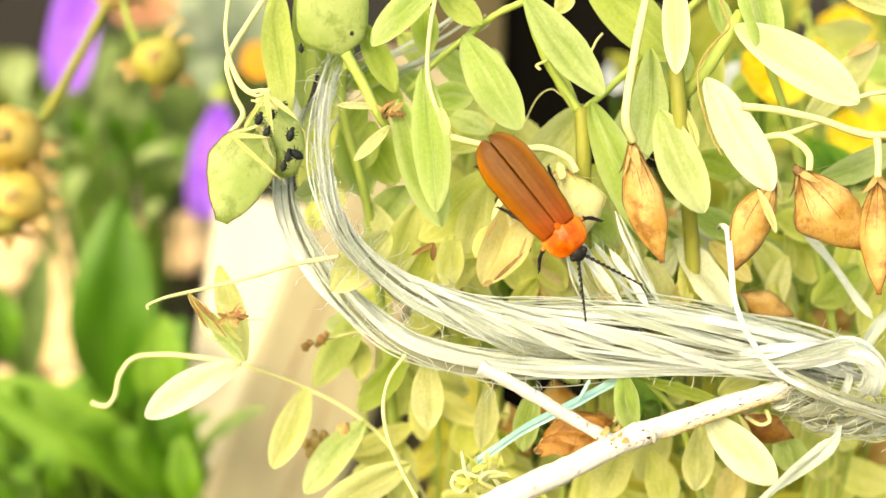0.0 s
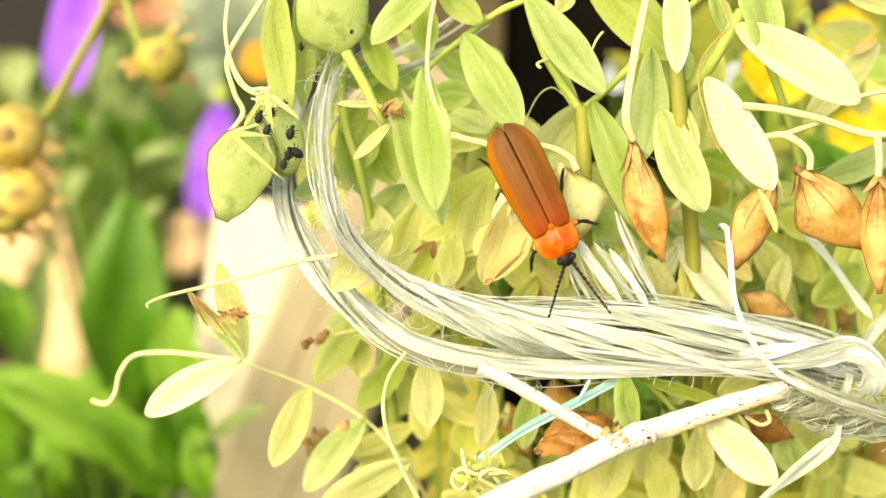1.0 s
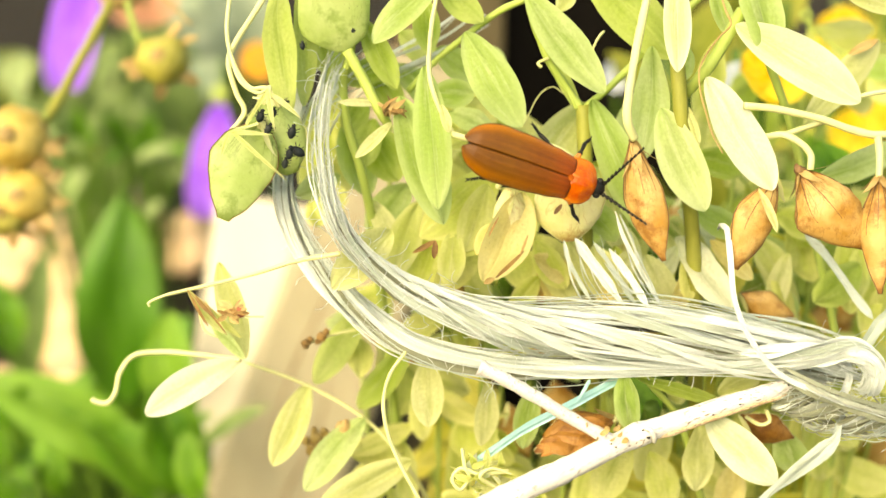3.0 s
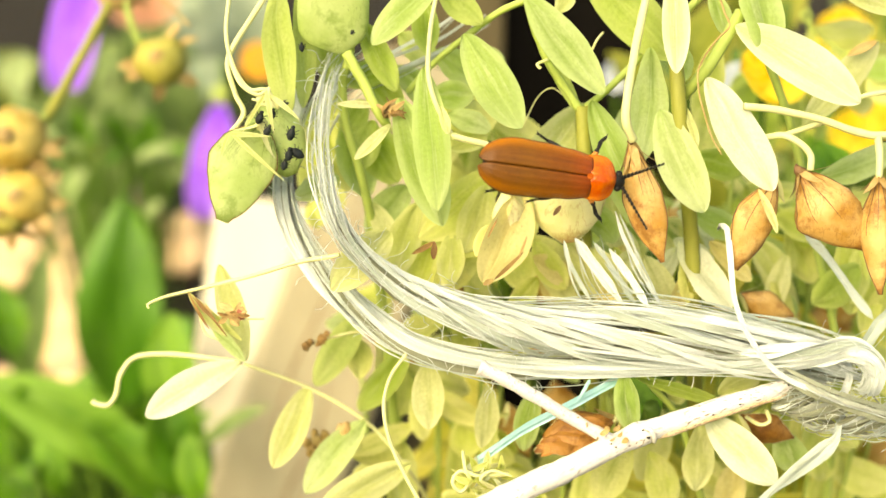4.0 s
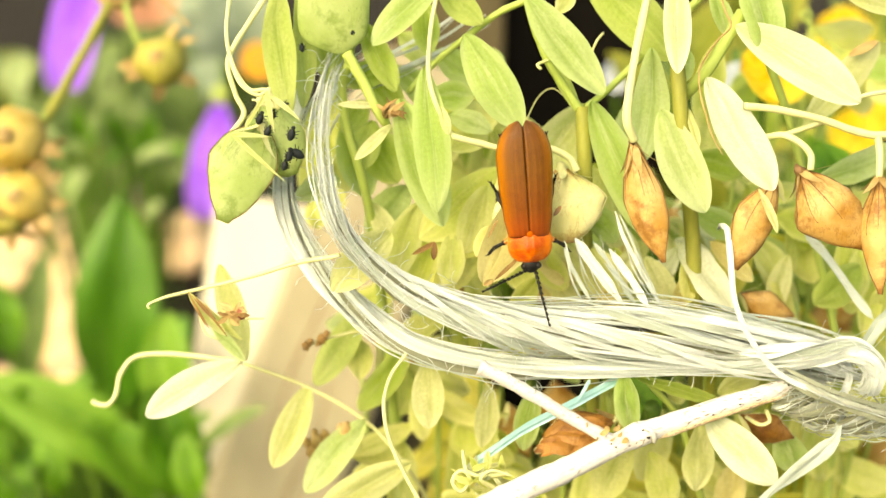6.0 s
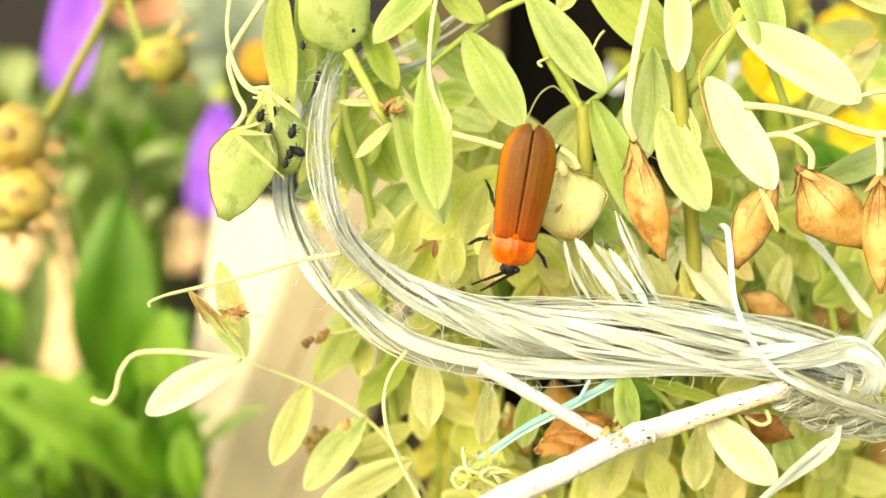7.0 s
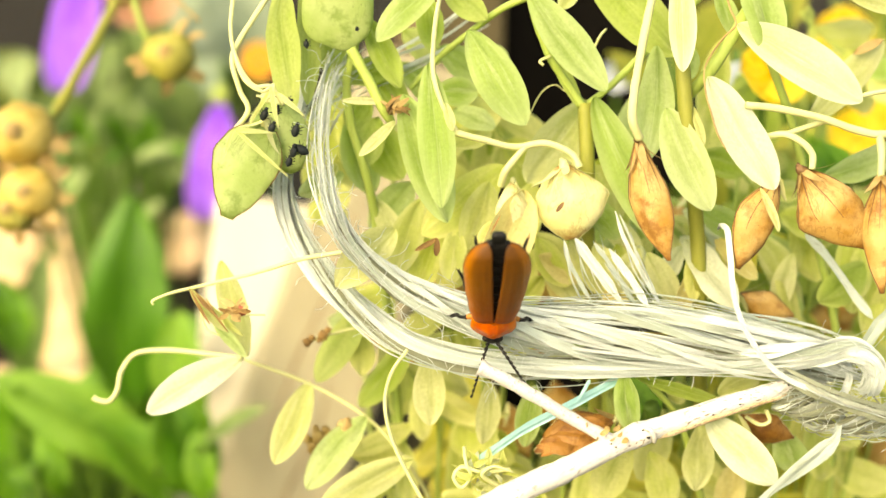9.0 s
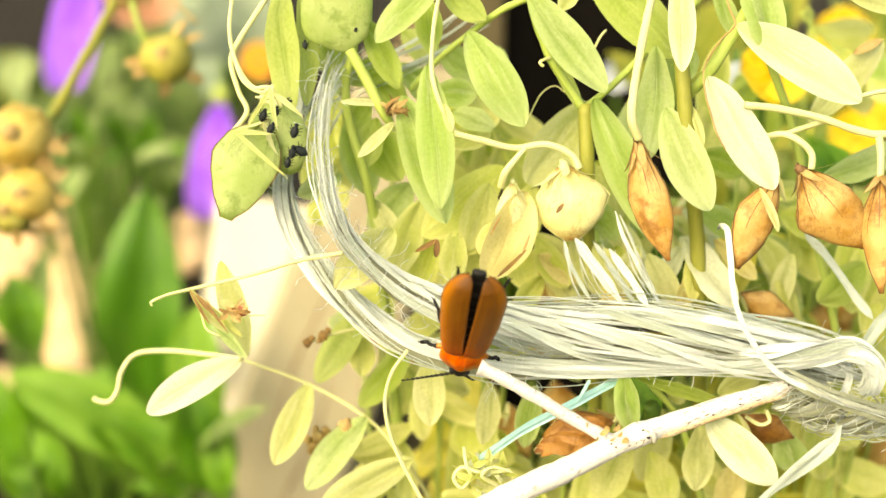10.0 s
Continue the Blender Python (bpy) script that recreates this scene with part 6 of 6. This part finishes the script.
def build_stones():
    rng = random.Random(44)
    spots = [(110, 405, 44, 0), (40, 385, 36, 0), (60, 420, 30, 0), (140, 470, 34, 0), (150, 560, 42, 0), (120, 640, 38, 0), (170, 400, 26, 0), (60, 470, 30, 0), (75, 600, 22, 1), (190, 520, 30, 0),
             (145, 838, 30, 0), (150, 795, 24, 1), (20, 690, 24, 0), (370, 745, 18, 0), (80, 865, 16, 0), (240, 430, 24, 0), (20, 500, 28, 0), (130, 400, 56, 0), (70, 420, 46, 0), (175, 385, 44, 0), (20, 400, 40, 0), (130, 520, 40, 0), (30, 440, 40, 0), (330, 470, 30, 0), (110, 580, 40, 0), (20, 580, 30, 0), (330, 420, 26, 0), (145, 700, 30, 0), (360, 820, 20, 1)]
    for a, b, size, grey in spots:
        ray = (at(a, b, 0) - EYE).normalized()
        c = EYE + ray * (EYE.z / -ray.z)
        k = (c - EYE).length / DIST
        r = size * STEP * k / MM * 1.75
        ob = part("stone", lump(bmesh.new(), c + Vector((0, 0, r * 0.35 * MM)), r, r * 0.8, r * 0.6, a + b, 0.35, 1.2), M_STONE_GREY if grey else M_STONE, None, pivot=c)
        tagged(ob, "grey rounded stone on the soil" if grey else "pale sandy rounded stone on the soil", "stone", "stones on the bed")


build_stones()


# ---------------------------------------------------------------- the beetle
def lengthwise(y, stops):
    """A smooth value from (place, value) stops."""
    for (y0, v0), (y1, v1) in zip(stops, stops[1:]):
        if y <= y1:
            t = max(0.0, (y - y0) / (y1 - y0))
            t = t * t * (3 - 2 * t)
            return v0 + (v1 - v0) * t
    return stops[-1][1]


FEELER = 6.3        # a feeler's length, mm


def build_beetle():
    """The beetle in its own space: x across, y to the head, z to the back."""
    bug = thing("beetle", (0, 0, 0), "orange-brown soft-bodied beetle with red neck shield and black feelers", "beetle")
    half = ((-6.5, 0.0), (-6.2, 1.1), (-5.4, 1.9), (-3.5, 2.6), (-1.0, 2.75), (1.5, 2.6), (3.2, 2.35), (3.9, 2.0), (4.1, 1.55))
    cases = []
    for side, label in ((-1, "left wing case"), (1, "right wing case")):
        bm = bmesh.new()
        uv = bm.loops.layers.uv.verify()
        rows, cols = 36, 14
        top, low = [], []
        for i in range(rows + 1):
            y = -6.5 + 10.6 * i / rows
            q = (y + 6.5) / 10.6
            w = 2.4 * (1 - max(0.0, 1 - (q + 0.003) / 0.34) ** 2.4) ** (1 / 2.2)
            w *= lengthwise(y, ((-6.5, 0.95), (-3.0, 1.03), (-0.5, 1.0), (2.0, 0.91), (4.1, 0.78)))
            h = 1.5 * (0.35 + 0.65 * math.sin(math.pi * min(1, (q + 0.12) / 1.2)) ** 0.6) * min(1, (q / 0.16 + 0.45)) * (1 if q < 0.93 else 1 - 2.6 * (q - 0.93))
            t, l = [], []
            for j in range(cols + 1):
                c = j / cols
                x0 = 0.008 + 0.28 * max(0.0, 1 - q / 0.06) ** 2.0
                x = x0 + c * max(w - x0, 0.02)
                z = h * (1 - c ** 2.6) ** 0.55 + 0.25
                z += 0.007 * math.sin(c * 19) * (1 - c) - 0.07 * math.exp(-(c / 0.05) ** 2)
                if c > 0.93:
                    x += 0.06
                    z += 0.06
                t.append(bm.verts.new((side * x * MM, y * MM, z * MM)))
                l.append(bm.verts.new((side * x * 0.97 * MM, y * MM, (z - 0.14) * MM)))
            top.append(t)
            low.append(l)
        for i in range(rows):
            for j in range(cols):
                for grid, flip in ((top, side < 0), (low, side > 0)):
                    q = [grid[i][j], grid[i][j + 1], grid[i + 1][j + 1], grid[i + 1][j]]
                    w = [(i, j), (i, j + 1), (i + 1, j + 1), (i + 1, j)]
                    if flip:
                        q, w = q[::-1], w[::-1]
                    f = bm.faces.new(q)
                    for loop, (u, v) in zip(f.loops, w):
                        loop[uv].uv = (u / rows, v / cols)
        for i in range(rows):
            for j in (0, cols):
                bm.faces.new((top[i][j], top[i + 1][j], low[i + 1][j], low[i][j]))
        for j in range(cols):
            bm.faces.new((top[0][j], top[0][j + 1], low[0][j + 1], low[0][j]))
            bm.faces.new((top[rows][j], top[rows][j + 1], low[rows][j + 1], low[rows][j]))
        bmesh.ops.recalc_face_normals(bm, faces=bm.faces)
        cases.append(part("wing_case", bm, M_ELYTRA, bug, "brown wing case with orange rim", pivot=Vector((side * 0.9, 3.8, 0.6)) * MM))
    # abdomen in overlapping rings
    rings = []
    for i in range(8):
        y = -5.2 + 1.05 * i
        w = lengthwise(y, ((-5.2, 0.66), (-4.1, 1.2), (-2.0, 1.7), (2.5, 1.9)))
        bm = lump(bmesh.new(), Vector((0, y, -0.1)) * MM, w, 0.72 if i == 0 else 0.9, lengthwise(y, ((-5.2, 0.36), (-3, 0.6), (2.5, 0.8))), i, 0.05, u=16, v=10, square=0.6 if i < 2 else 1.0)
        rings.append(part("abdomen_ring", bm, M_BLACK, bug, "black abdomen segment"))
    part("chest", lump(bmesh.new(), Vector((0, 3.2, -0.2)) * MM, 1.9, 1.5, 0.9, 9, 0.08, u=16, v=10), M_BLACK, bug)
    # neck shield: broad, raised in the middle, thin flared margins
    bm = bmesh.new()
    rows, cols = 14, 20
    grid, under = [], []
    for i in range(rows + 1):
        q = i / rows
        y = 3.85 + 2.6 * q
        w = 2.06 * (1 - max(0, (q - 0.15) / 0.85) ** 4.5 * 0.34) * (0.92 + 0.08 * math.sin(math.pi * q))
        g, u2 = [], []
        for j in range(cols + 1):
            c = 2 * j / cols - 1
            dome = math.exp(-(c / 0.55) ** 2) * math.sin(math.pi * (0.2 + 0.72 * q)) ** 0.7
            z = 0.55 + 0.85 * dome - 0.2 * abs(c) ** 3 - 0.35 * max(0, q - 0.5) + 0.07 * noise.noise(Vector((c * 3, q * 3, 1)))
            z -= 0.16 * math.exp(-(c / 0.08) ** 2) * (1 if q < 0.7 else 0)
            yy = y + 0.12 * (1 - c * c) * (q > 0.5) * (q - 0.5) * 2 - 0.25 * (abs(c) ** 2) * (1 - q)
            g.append(bm.verts.new((c * w * MM, yy * MM, z * MM)))
            u2.append(bm.verts.new((c * w * 0.97 * MM, yy * MM, (z - 0.22) * MM)))
        grid.append(g)
        under.append(u2)
    for i in range(rows):
        for j in range(cols):
            bm.faces.new((grid[i][j], grid[i][j + 1], grid[i + 1][j + 1], grid[i + 1][j]))
            bm.faces.new((under[i][j], under[i + 1][j], under[i + 1][j + 1], under[i][j + 1]))
        for j in (0, cols):
            bm.faces.new((grid[i][j], grid[i + 1][j], under[i + 1][j], under[i][j]))
    for j in range(cols):
        for i in (0, rows):
            bm.faces.new((grid[i][j], grid[i][j + 1], under[i][j + 1], under[i][j]))
    bmesh.ops.recalc_face_normals(bm, faces=bm.faces)
    part("neck_shield", bm, M_SHIELD, bug, "glossy orange-red neck shield")
    bm = blade(bmesh.new(), Vector((0, 4.1, 1.12)) * MM, Vector((0, 3.4, 1.35)) * MM, 0.6, (0, 0, 1), 0, 0.05, rows=6, cols=4)
    part("scutellum", bm, M_SHIELD, bug)
    head = part("head", lump(bmesh.new(), Vector((0, 6.85, 0.15)) * MM, 0.8, 0.78, 0.62, 2, 0.1, u=16, v=10), M_BLACK, bug, "small black head")
    for s in (-1, 1):
        part("eye", lump(bmesh.new(), Vector((s * 0.62, 6.95, 0.3)) * MM, 0.33, 0.33, 0.33, 1, 0.02), M_BLACK, head)
    # feelers: eleven toothed joints each, turning at their root
    feelers = []
    for s in (1, -1):
        root = Vector((s * 0.3, 7.3, 0.3)) * MM
        rod, fat, per = [], [], 6
        for k in range(11 * per + 1):
            q = (k % per) / per
            full = 0.21 - 0.009 * (k // per)
            fat.append(full * (0.42 + 0.58 * min(1.0, q * 1.35)))
            rod.append(root + Vector((s * 0.06 * q * q, 0.05 + FEELER * k / (11 * per), 0)) * MM)
        last = len(fat) - 1
        bm = sweep(bmesh.new(), rod, lambda q: fat[round(q * last)] * MM, lambda q: 0.66 * fat[round(q * last)] * MM, sides=7)
        feelers.append(part("feeler", bm, M_BLACK, bug, "black saw-toothed feeler", pivot=root))
    # legs: hip, knee, ankle and toe of one side, front to back
    legs = []
    for s in (1, -1):
        for hip, knee, ankle, toe in (((0.9, 4.1, -0.5), (2.35, 4.75, -0.1), (3.2, 5.35, -0.75), (3.7, 6.0, -1.0)),
                                      ((1.0, 1.6, -0.5), (2.1, 1.2, 0.1), (2.55, 0.0, -0.6), (3.0, -0.9, -1.0)),
                                      ((0.9, -1.5, -0.5), (1.7, -2.6, 0.0), (1.9, -3.9, -0.6), (2.15, -5.0, -1.0))):
            front = hip[1] > 3
            hip, knee, ankle, toe = (Vector((s * x, y, z)) * MM for x, y, z in (hip, knee, ankle, toe))
            bm = sweep(bmesh.new(), curve_points([hip, hip.lerp(knee, 0.5) + Vector((0, 0, 0.12)) * MM, knee], 5), lambda q: (0.22 + 0.1 * math.sin(math.pi * q)) * MM, sides=8)
            leg = part("leg", bm, M_ORANGE_JOINT if front else M_BLACK, bug, "leg with amber thigh and black shin" if front else "black leg", pivot=hip)
            part("knee", lump(bmesh.new(), knee, 0.25, 0.25, 0.22, 3, 0.1, u=10, v=7), M_BLACK, leg)
            bend = knee.lerp(ankle, 0.5) + Vector((s * 0.08, 0, 0.12)) * MM
            part("shin", sweep(bmesh.new(), curve_points([knee, bend, ankle], 5), lambda q: (0.15 + 0.05 * q) * MM, sides=7, wobble=0.2), M_BLACK, leg)
            bm = bmesh.new()
            for k in range(5):
                a, b = ankle.lerp(toe, k / 5), ankle.lerp(toe, (k + 0.9) / 5)
                sweep(bm, [a, a.lerp(b, 0.7), b], lambda q, k=k: (0.09 + (0.11 if k < 4 else 0.04) * q) * MM, sides=6)
            for u in (-1, 1):
                tip = toe + (toe - ankle).normalized() * 0.22 * MM + Vector((u * 0.16, 0, -0.06)) * MM
                sweep(bm, [toe - (toe - ankle) * 0.05, toe.lerp(tip, 0.6), tip], lambda q: (0.07 - 0.04 * q) * MM, sides=5)
            part("foot", bm, M_BLACK, leg, "black jointed foot with two claws")
            legs.append((leg, s, hip.y / MM))
    for ob in bug.children_recursive:
        ob.data.transform(Matrix.Scale(0.94, 4))
        ob.location = ob.location * 0.94
    return bug, feelers, legs, cases, rings


beetle, feelers, legs, cases, rings = build_beetle()


# ---------------------------------------------------------------- what moves
def beetle_pose(head, tail, w, sink):
    """The beetle with its neck and its tail at two places of the plan; sink: degrees by which the head dips away."""
    h, t = at(*head, w), at(*tail, w)
    flat = (h - t).normalized()
    p = radians(sink)
    y = (flat * math.cos(p) + FWD * math.sin(p)).normalized()
    z = (-FWD - y * (-FWD).dot(y)).normalized()
    x = y.cross(z)
    m = Matrix((x, y, z)).transposed().to_4x4()
    m.translation = (h + t) * 0.5
    return m


def sway(ob, w, rows):
    """Rocks a thing in its sight plane: seconds, steps across, steps up."""
    k = (DIST + w * MM) / DIST * STEP
    home = Vector(ob.location)
    walk(ob, [(t, Matrix.Translation(home + RIGHT * (a * k) + UP * (b * k))) for t, a, b in rows])


def breeze():
    on_left = [(0, 0, 0), (0.5, 1, 0), (1, 0, 3), (1.5, 0, 6), (2, 1, 6), (2.5, 3, 6), (4, 1, 2), (5, 1, 2), (5.5, 1, 0),
               (7, 3, 5), (8, 1, 5), (8.5, 7, 6), (9, 9, 8), (9.5, 6, 6), (10, 7, 6)]
    for ob in [left_plant, back_plants[10]] + aphids:
        sway(ob, 0, on_left)
    for ob in (pod_plant, back_plants[0]):
        sway(ob, 0, [(0, 0, 0), (0.5, 1, 1), (1, 1, 3), (1.5, 1, 6), (2, 3, 5), (2.5, 3, 5), (4, 1, 2), (5, 1, 2), (5.5, 1, 0),
                     (7, 3, 5), (7.5, 1, 5), (8, 3, 3), (8.5, 4, 6), (9, 6, 8), (9.5, 4, 6), (10, 6, 6)])
    for ob in (right_plant, back_plants[1]):
        sway(ob, 0, [(0, 0, 0), (0.5, 2, 0), (1, 1, 2), (1.5, 2, 4), (2, 3, 4), (2.5, 3, 4), (4, 0, 1), (5, 2, 0), (5.5, 2, 0),
                     (7, 3, 3), (8, 4, 2), (8.5, 6, 4), (9, 11, 4), (9.5, 9, 4), (10, 10, 4)])
    for ob in (ripe_plant, back_plants[2], back_plants[3]):
        sway(ob, 0, [(0, 0, 0), (1, 1, 1), (1.5, 2, 3), (2.5, 2, 2), (4, 2, 0), (5.5, 2, 0), (7, 3, 2), (8.5, 3, 2), (9, 5, 2), (10, 4, 2)])
    sway(low_plant, 8, [(0, 0, 0), (0.5, 1, 1), (1, 0, 4), (1.5, 1, 7), (2, 0, 6), (2.5, 0, 6), (4, 1, 1), (5.5, 1, 0),
                        (7, 1, 6), (7.5, 1, 5), (8, 1, 3), (8.5, 2, 7), (9, 3, 8), (9.5, 3, 6), (10, 3, 7)])
    sway(seed_plant, 57, [(0, 0, 0), (0.5, 4, 0), (1, 4, 4), (1.5, 5, 11), (2, 2, 14), (2.5, 7, 6), (4, 4, 0), (5.5, 2, -2),
                          (7, 8, 4), (8, 5, 4), (8.5, 13, 8), (9, 18, 8), (9.5, 10, 5), (10, 14, 5)])
    for ob in (leafy, upright, cover):
        sway(ob, 160, [(0, 0, 0), (0.5, 9, 5), (1, 18, 13), (1.5, 24, 18), (2, 25, 18), (2.5, 14, 10), (3.3, 8, 5), (4, 11, 3), (4.5, 19, 7), (5, 13, 4),
                       (5.5, 8, 3), (6.3, 4, 6), (7, 2, 9), (7.5, 8, 6), (8, 35, 12), (8.5, 42, 14), (9, 22, 7), (9.5, 29, 5), (10, 46, 13)])


def motions():
    # seconds, neck, tail, depth, right feeler tip, left feeler tip
    rows = [
        (0.0, (1022, 448), (855, 240), -4, (1030, 565), (1125, 503)),
        (0.2, (1019, 448), (857, 240), -4, (1006, 561), (1093, 533)),
        (0.5, (1015, 446), (864, 236), -4, (985, 556), (1088, 533)),
        (0.7, (1008, 447), (873, 227), -4, (964, 549), (1056, 533)),
        (1.0, (1000, 455), (883, 219), -4, (965, 558), (1072, 552)),
        (1.2, (992, 452), (882, 211), -4, (951, 531), (1033, 542)),
        (1.5, (969, 448), (880, 206), -4, (877, 529), (969, 535)),
        (1.7, (990, 446), (880, 213), -4, (944, 538), (1074, 515)),
        (2.0, (1033, 405), (855, 222), -4, (1110, 440), (1122, 410)),
        (2.2, (1042, 378), (840, 227), -5, (1083, 446), (1138, 375)),
        (2.5, (1041, 366), (820, 225), -6, (1115, 450), (1090, 318)),
        (2.7, (1044, 346), (818, 240), -6.5, (1109, 428), (1080, 290)),
        (3.3, (1062, 320), (830, 262), -7, (1150, 380), (1110, 250)),
        (3.8, (1083, 304), (848, 279), -7, (1198, 336), (1136, 240)),
        (4.0, (1085, 317), (847, 289), -7, (1130, 407), (1150, 300)),
        (4.2, (1083, 357), (858, 272), -6.5, (1081, 444), (1196, 380)),
        (4.5, (1068, 403), (868, 255), -5.5, (1050, 530), (1135, 482)),
        (4.7, (1045, 432), (882, 250), -5, (983, 531), (1097, 520)),
        (5.0, (1030, 448), (890, 228), -4, (962, 510), (1065, 529)),
        (5.2, (1024, 443), (878, 244), -4, (997, 545), (1127, 499)),
        (5.5, (1003, 454), (886, 226), -4, (910, 543), (1005, 525)),
        (5.7, (957, 457), (905, 220), -4, (864, 533), (987, 572)),
        (6.2, (940, 460), (922, 217), -4, (850, 510), (965, 570)),
        (6.8, (926, 460), (937, 215), -4, (832, 487), (944, 567)),
        (7.0, (905, 467), (943, 222), -4, (836, 500), (850, 510)),
        (7.2, (890, 476), (951, 245), -4, (800, 522), (891, 570)),
        (7.5, (852, 515), (972, 313), -7, (846, 612), (868, 615)),
        (7.7, (875, 521), (957, 325), -7.3, (820, 570), (898, 577)),
        (8.0, (916, 538), (921, 341), -8.2, (880, 610), (951, 627)),
        (8.2, (918, 550), (905, 347), -8.3, (861, 621), (963, 591)),
        (8.5, (891, 593), (907, 398), -8.5, (860, 638), (969, 643)),
        (8.7, (877, 567), (882, 424), -9.3, (818, 657), (951, 627)),
        (9.0, (876, 590), (878, 423), -8.9, (833, 680), (935, 677)),
        (9.3, (850, 618), (862, 420), -8.7, (812, 668), (895, 662)),
        (9.5, (855, 636), (872, 444), -8.7, (828, 656), (862, 656)),
        (9.8, (836, 632), (838, 456), -8.9, (735, 667), (850, 664)),
        (10.0, (817, 651), (846, 480), -9.2, (709, 682), (840, 686)),
    ]
    breeze()
    length = 12.5 / 0.05
    poses, turns = [], ([], [])
    for t, head, tail, w, ra, la in rows:
        k = (DIST + w * MM) / DIST
        seen = math.hypot(head[0] - tail[0], head[1] - tail[1]) * k
        sink = math.degrees(math.acos(min(1.0, seen / length)))
        sink *= 0.7 if t < 7.3 else 0.85 if t < 7.9 else 0.92
        m = beetle_pose(head, tail, w, sink)
        poses.append((t, m))
        # each feeler points at its tip, raised while the beetle sits on the pods, dipped once it is on the tie
        for ob, out, tip in zip(feelers, turns, (ra, la)):
            root = m @ ob.location
            reach = 0.94 * FEELER * MM
            deep = (root - EYE).dot(FWD) / MM - DIST / MM
            across = at(*tip, deep) - root
            if across.length > reach:
                across = across.normalized() * reach
            lift = math.sqrt(max(0.0, reach ** 2 - across.length ** 2))
            way = (m.to_3x3().inverted() @ (across - FWD * (min(lift, 0.8 * reach) if t < 9.2 else -lift))).normalized()
            way.y = max(way.y, 0.05)
            turn = Vector((0, 1, 0)).rotation_difference(way.normalized())
            out.append((t, Matrix.LocRotScale(ob.location, turn, None)))
    walk(beetle, poses)
    for ob, out in zip(feelers, turns):
        walk(ob, out)
    # the wing cases part and lift a little once it climbs on to the tie
    for ob, s in zip(cases, (-1, 1)):
        walk(ob, [(t, Matrix.Translation(ob.location) @ pose(0, 0, 0, -g, 0, s * g)) for t, g in
                  ((0, 0.2), (2.5, 0.1), (4, 0.05), (7, 0.25), (7.4, 0.9), (8, 1.2), (8.5, 1.2), (8.6, 3.2), (9.0, 3.0), (9.4, 2.1), (10, 2.2))])
    # the abdomen stretches out past them at the same time
    for ob, far in zip(rings, (0.62, 0.5, 0.35, 0.18)):
        walk(ob, [(t, Matrix.Translation(ob.location) @ pose(0, -far * g * MM, 0.3 * far * g * MM)) for t, g in
                  ((0, 0), (4, 0), (7, 0), (7.5, 0.8), (8, 1), (8.4, 1), (8.6, 1.8), (8.8, 2.0), (9, 1.7), (9.4, 0.6), (10, 0.6))])
    # the six legs step in turn, quicker while the beetle runs
    for n, (leg, s, y) in enumerate(legs):
        beat = []
        for i in range(41):
            t = i * 0.25
            a = 13 * math.sin(2 * math.pi * (1.1 * t) + math.pi * n + 0.6 * math.sin(t * 1.7))
            beat.append((t, Matrix.Translation(leg.location) @ pose(0, 0, 0, 0, 5 * math.cos(7 * t + n), a * s)))
        walk(leg, beat)


motions()
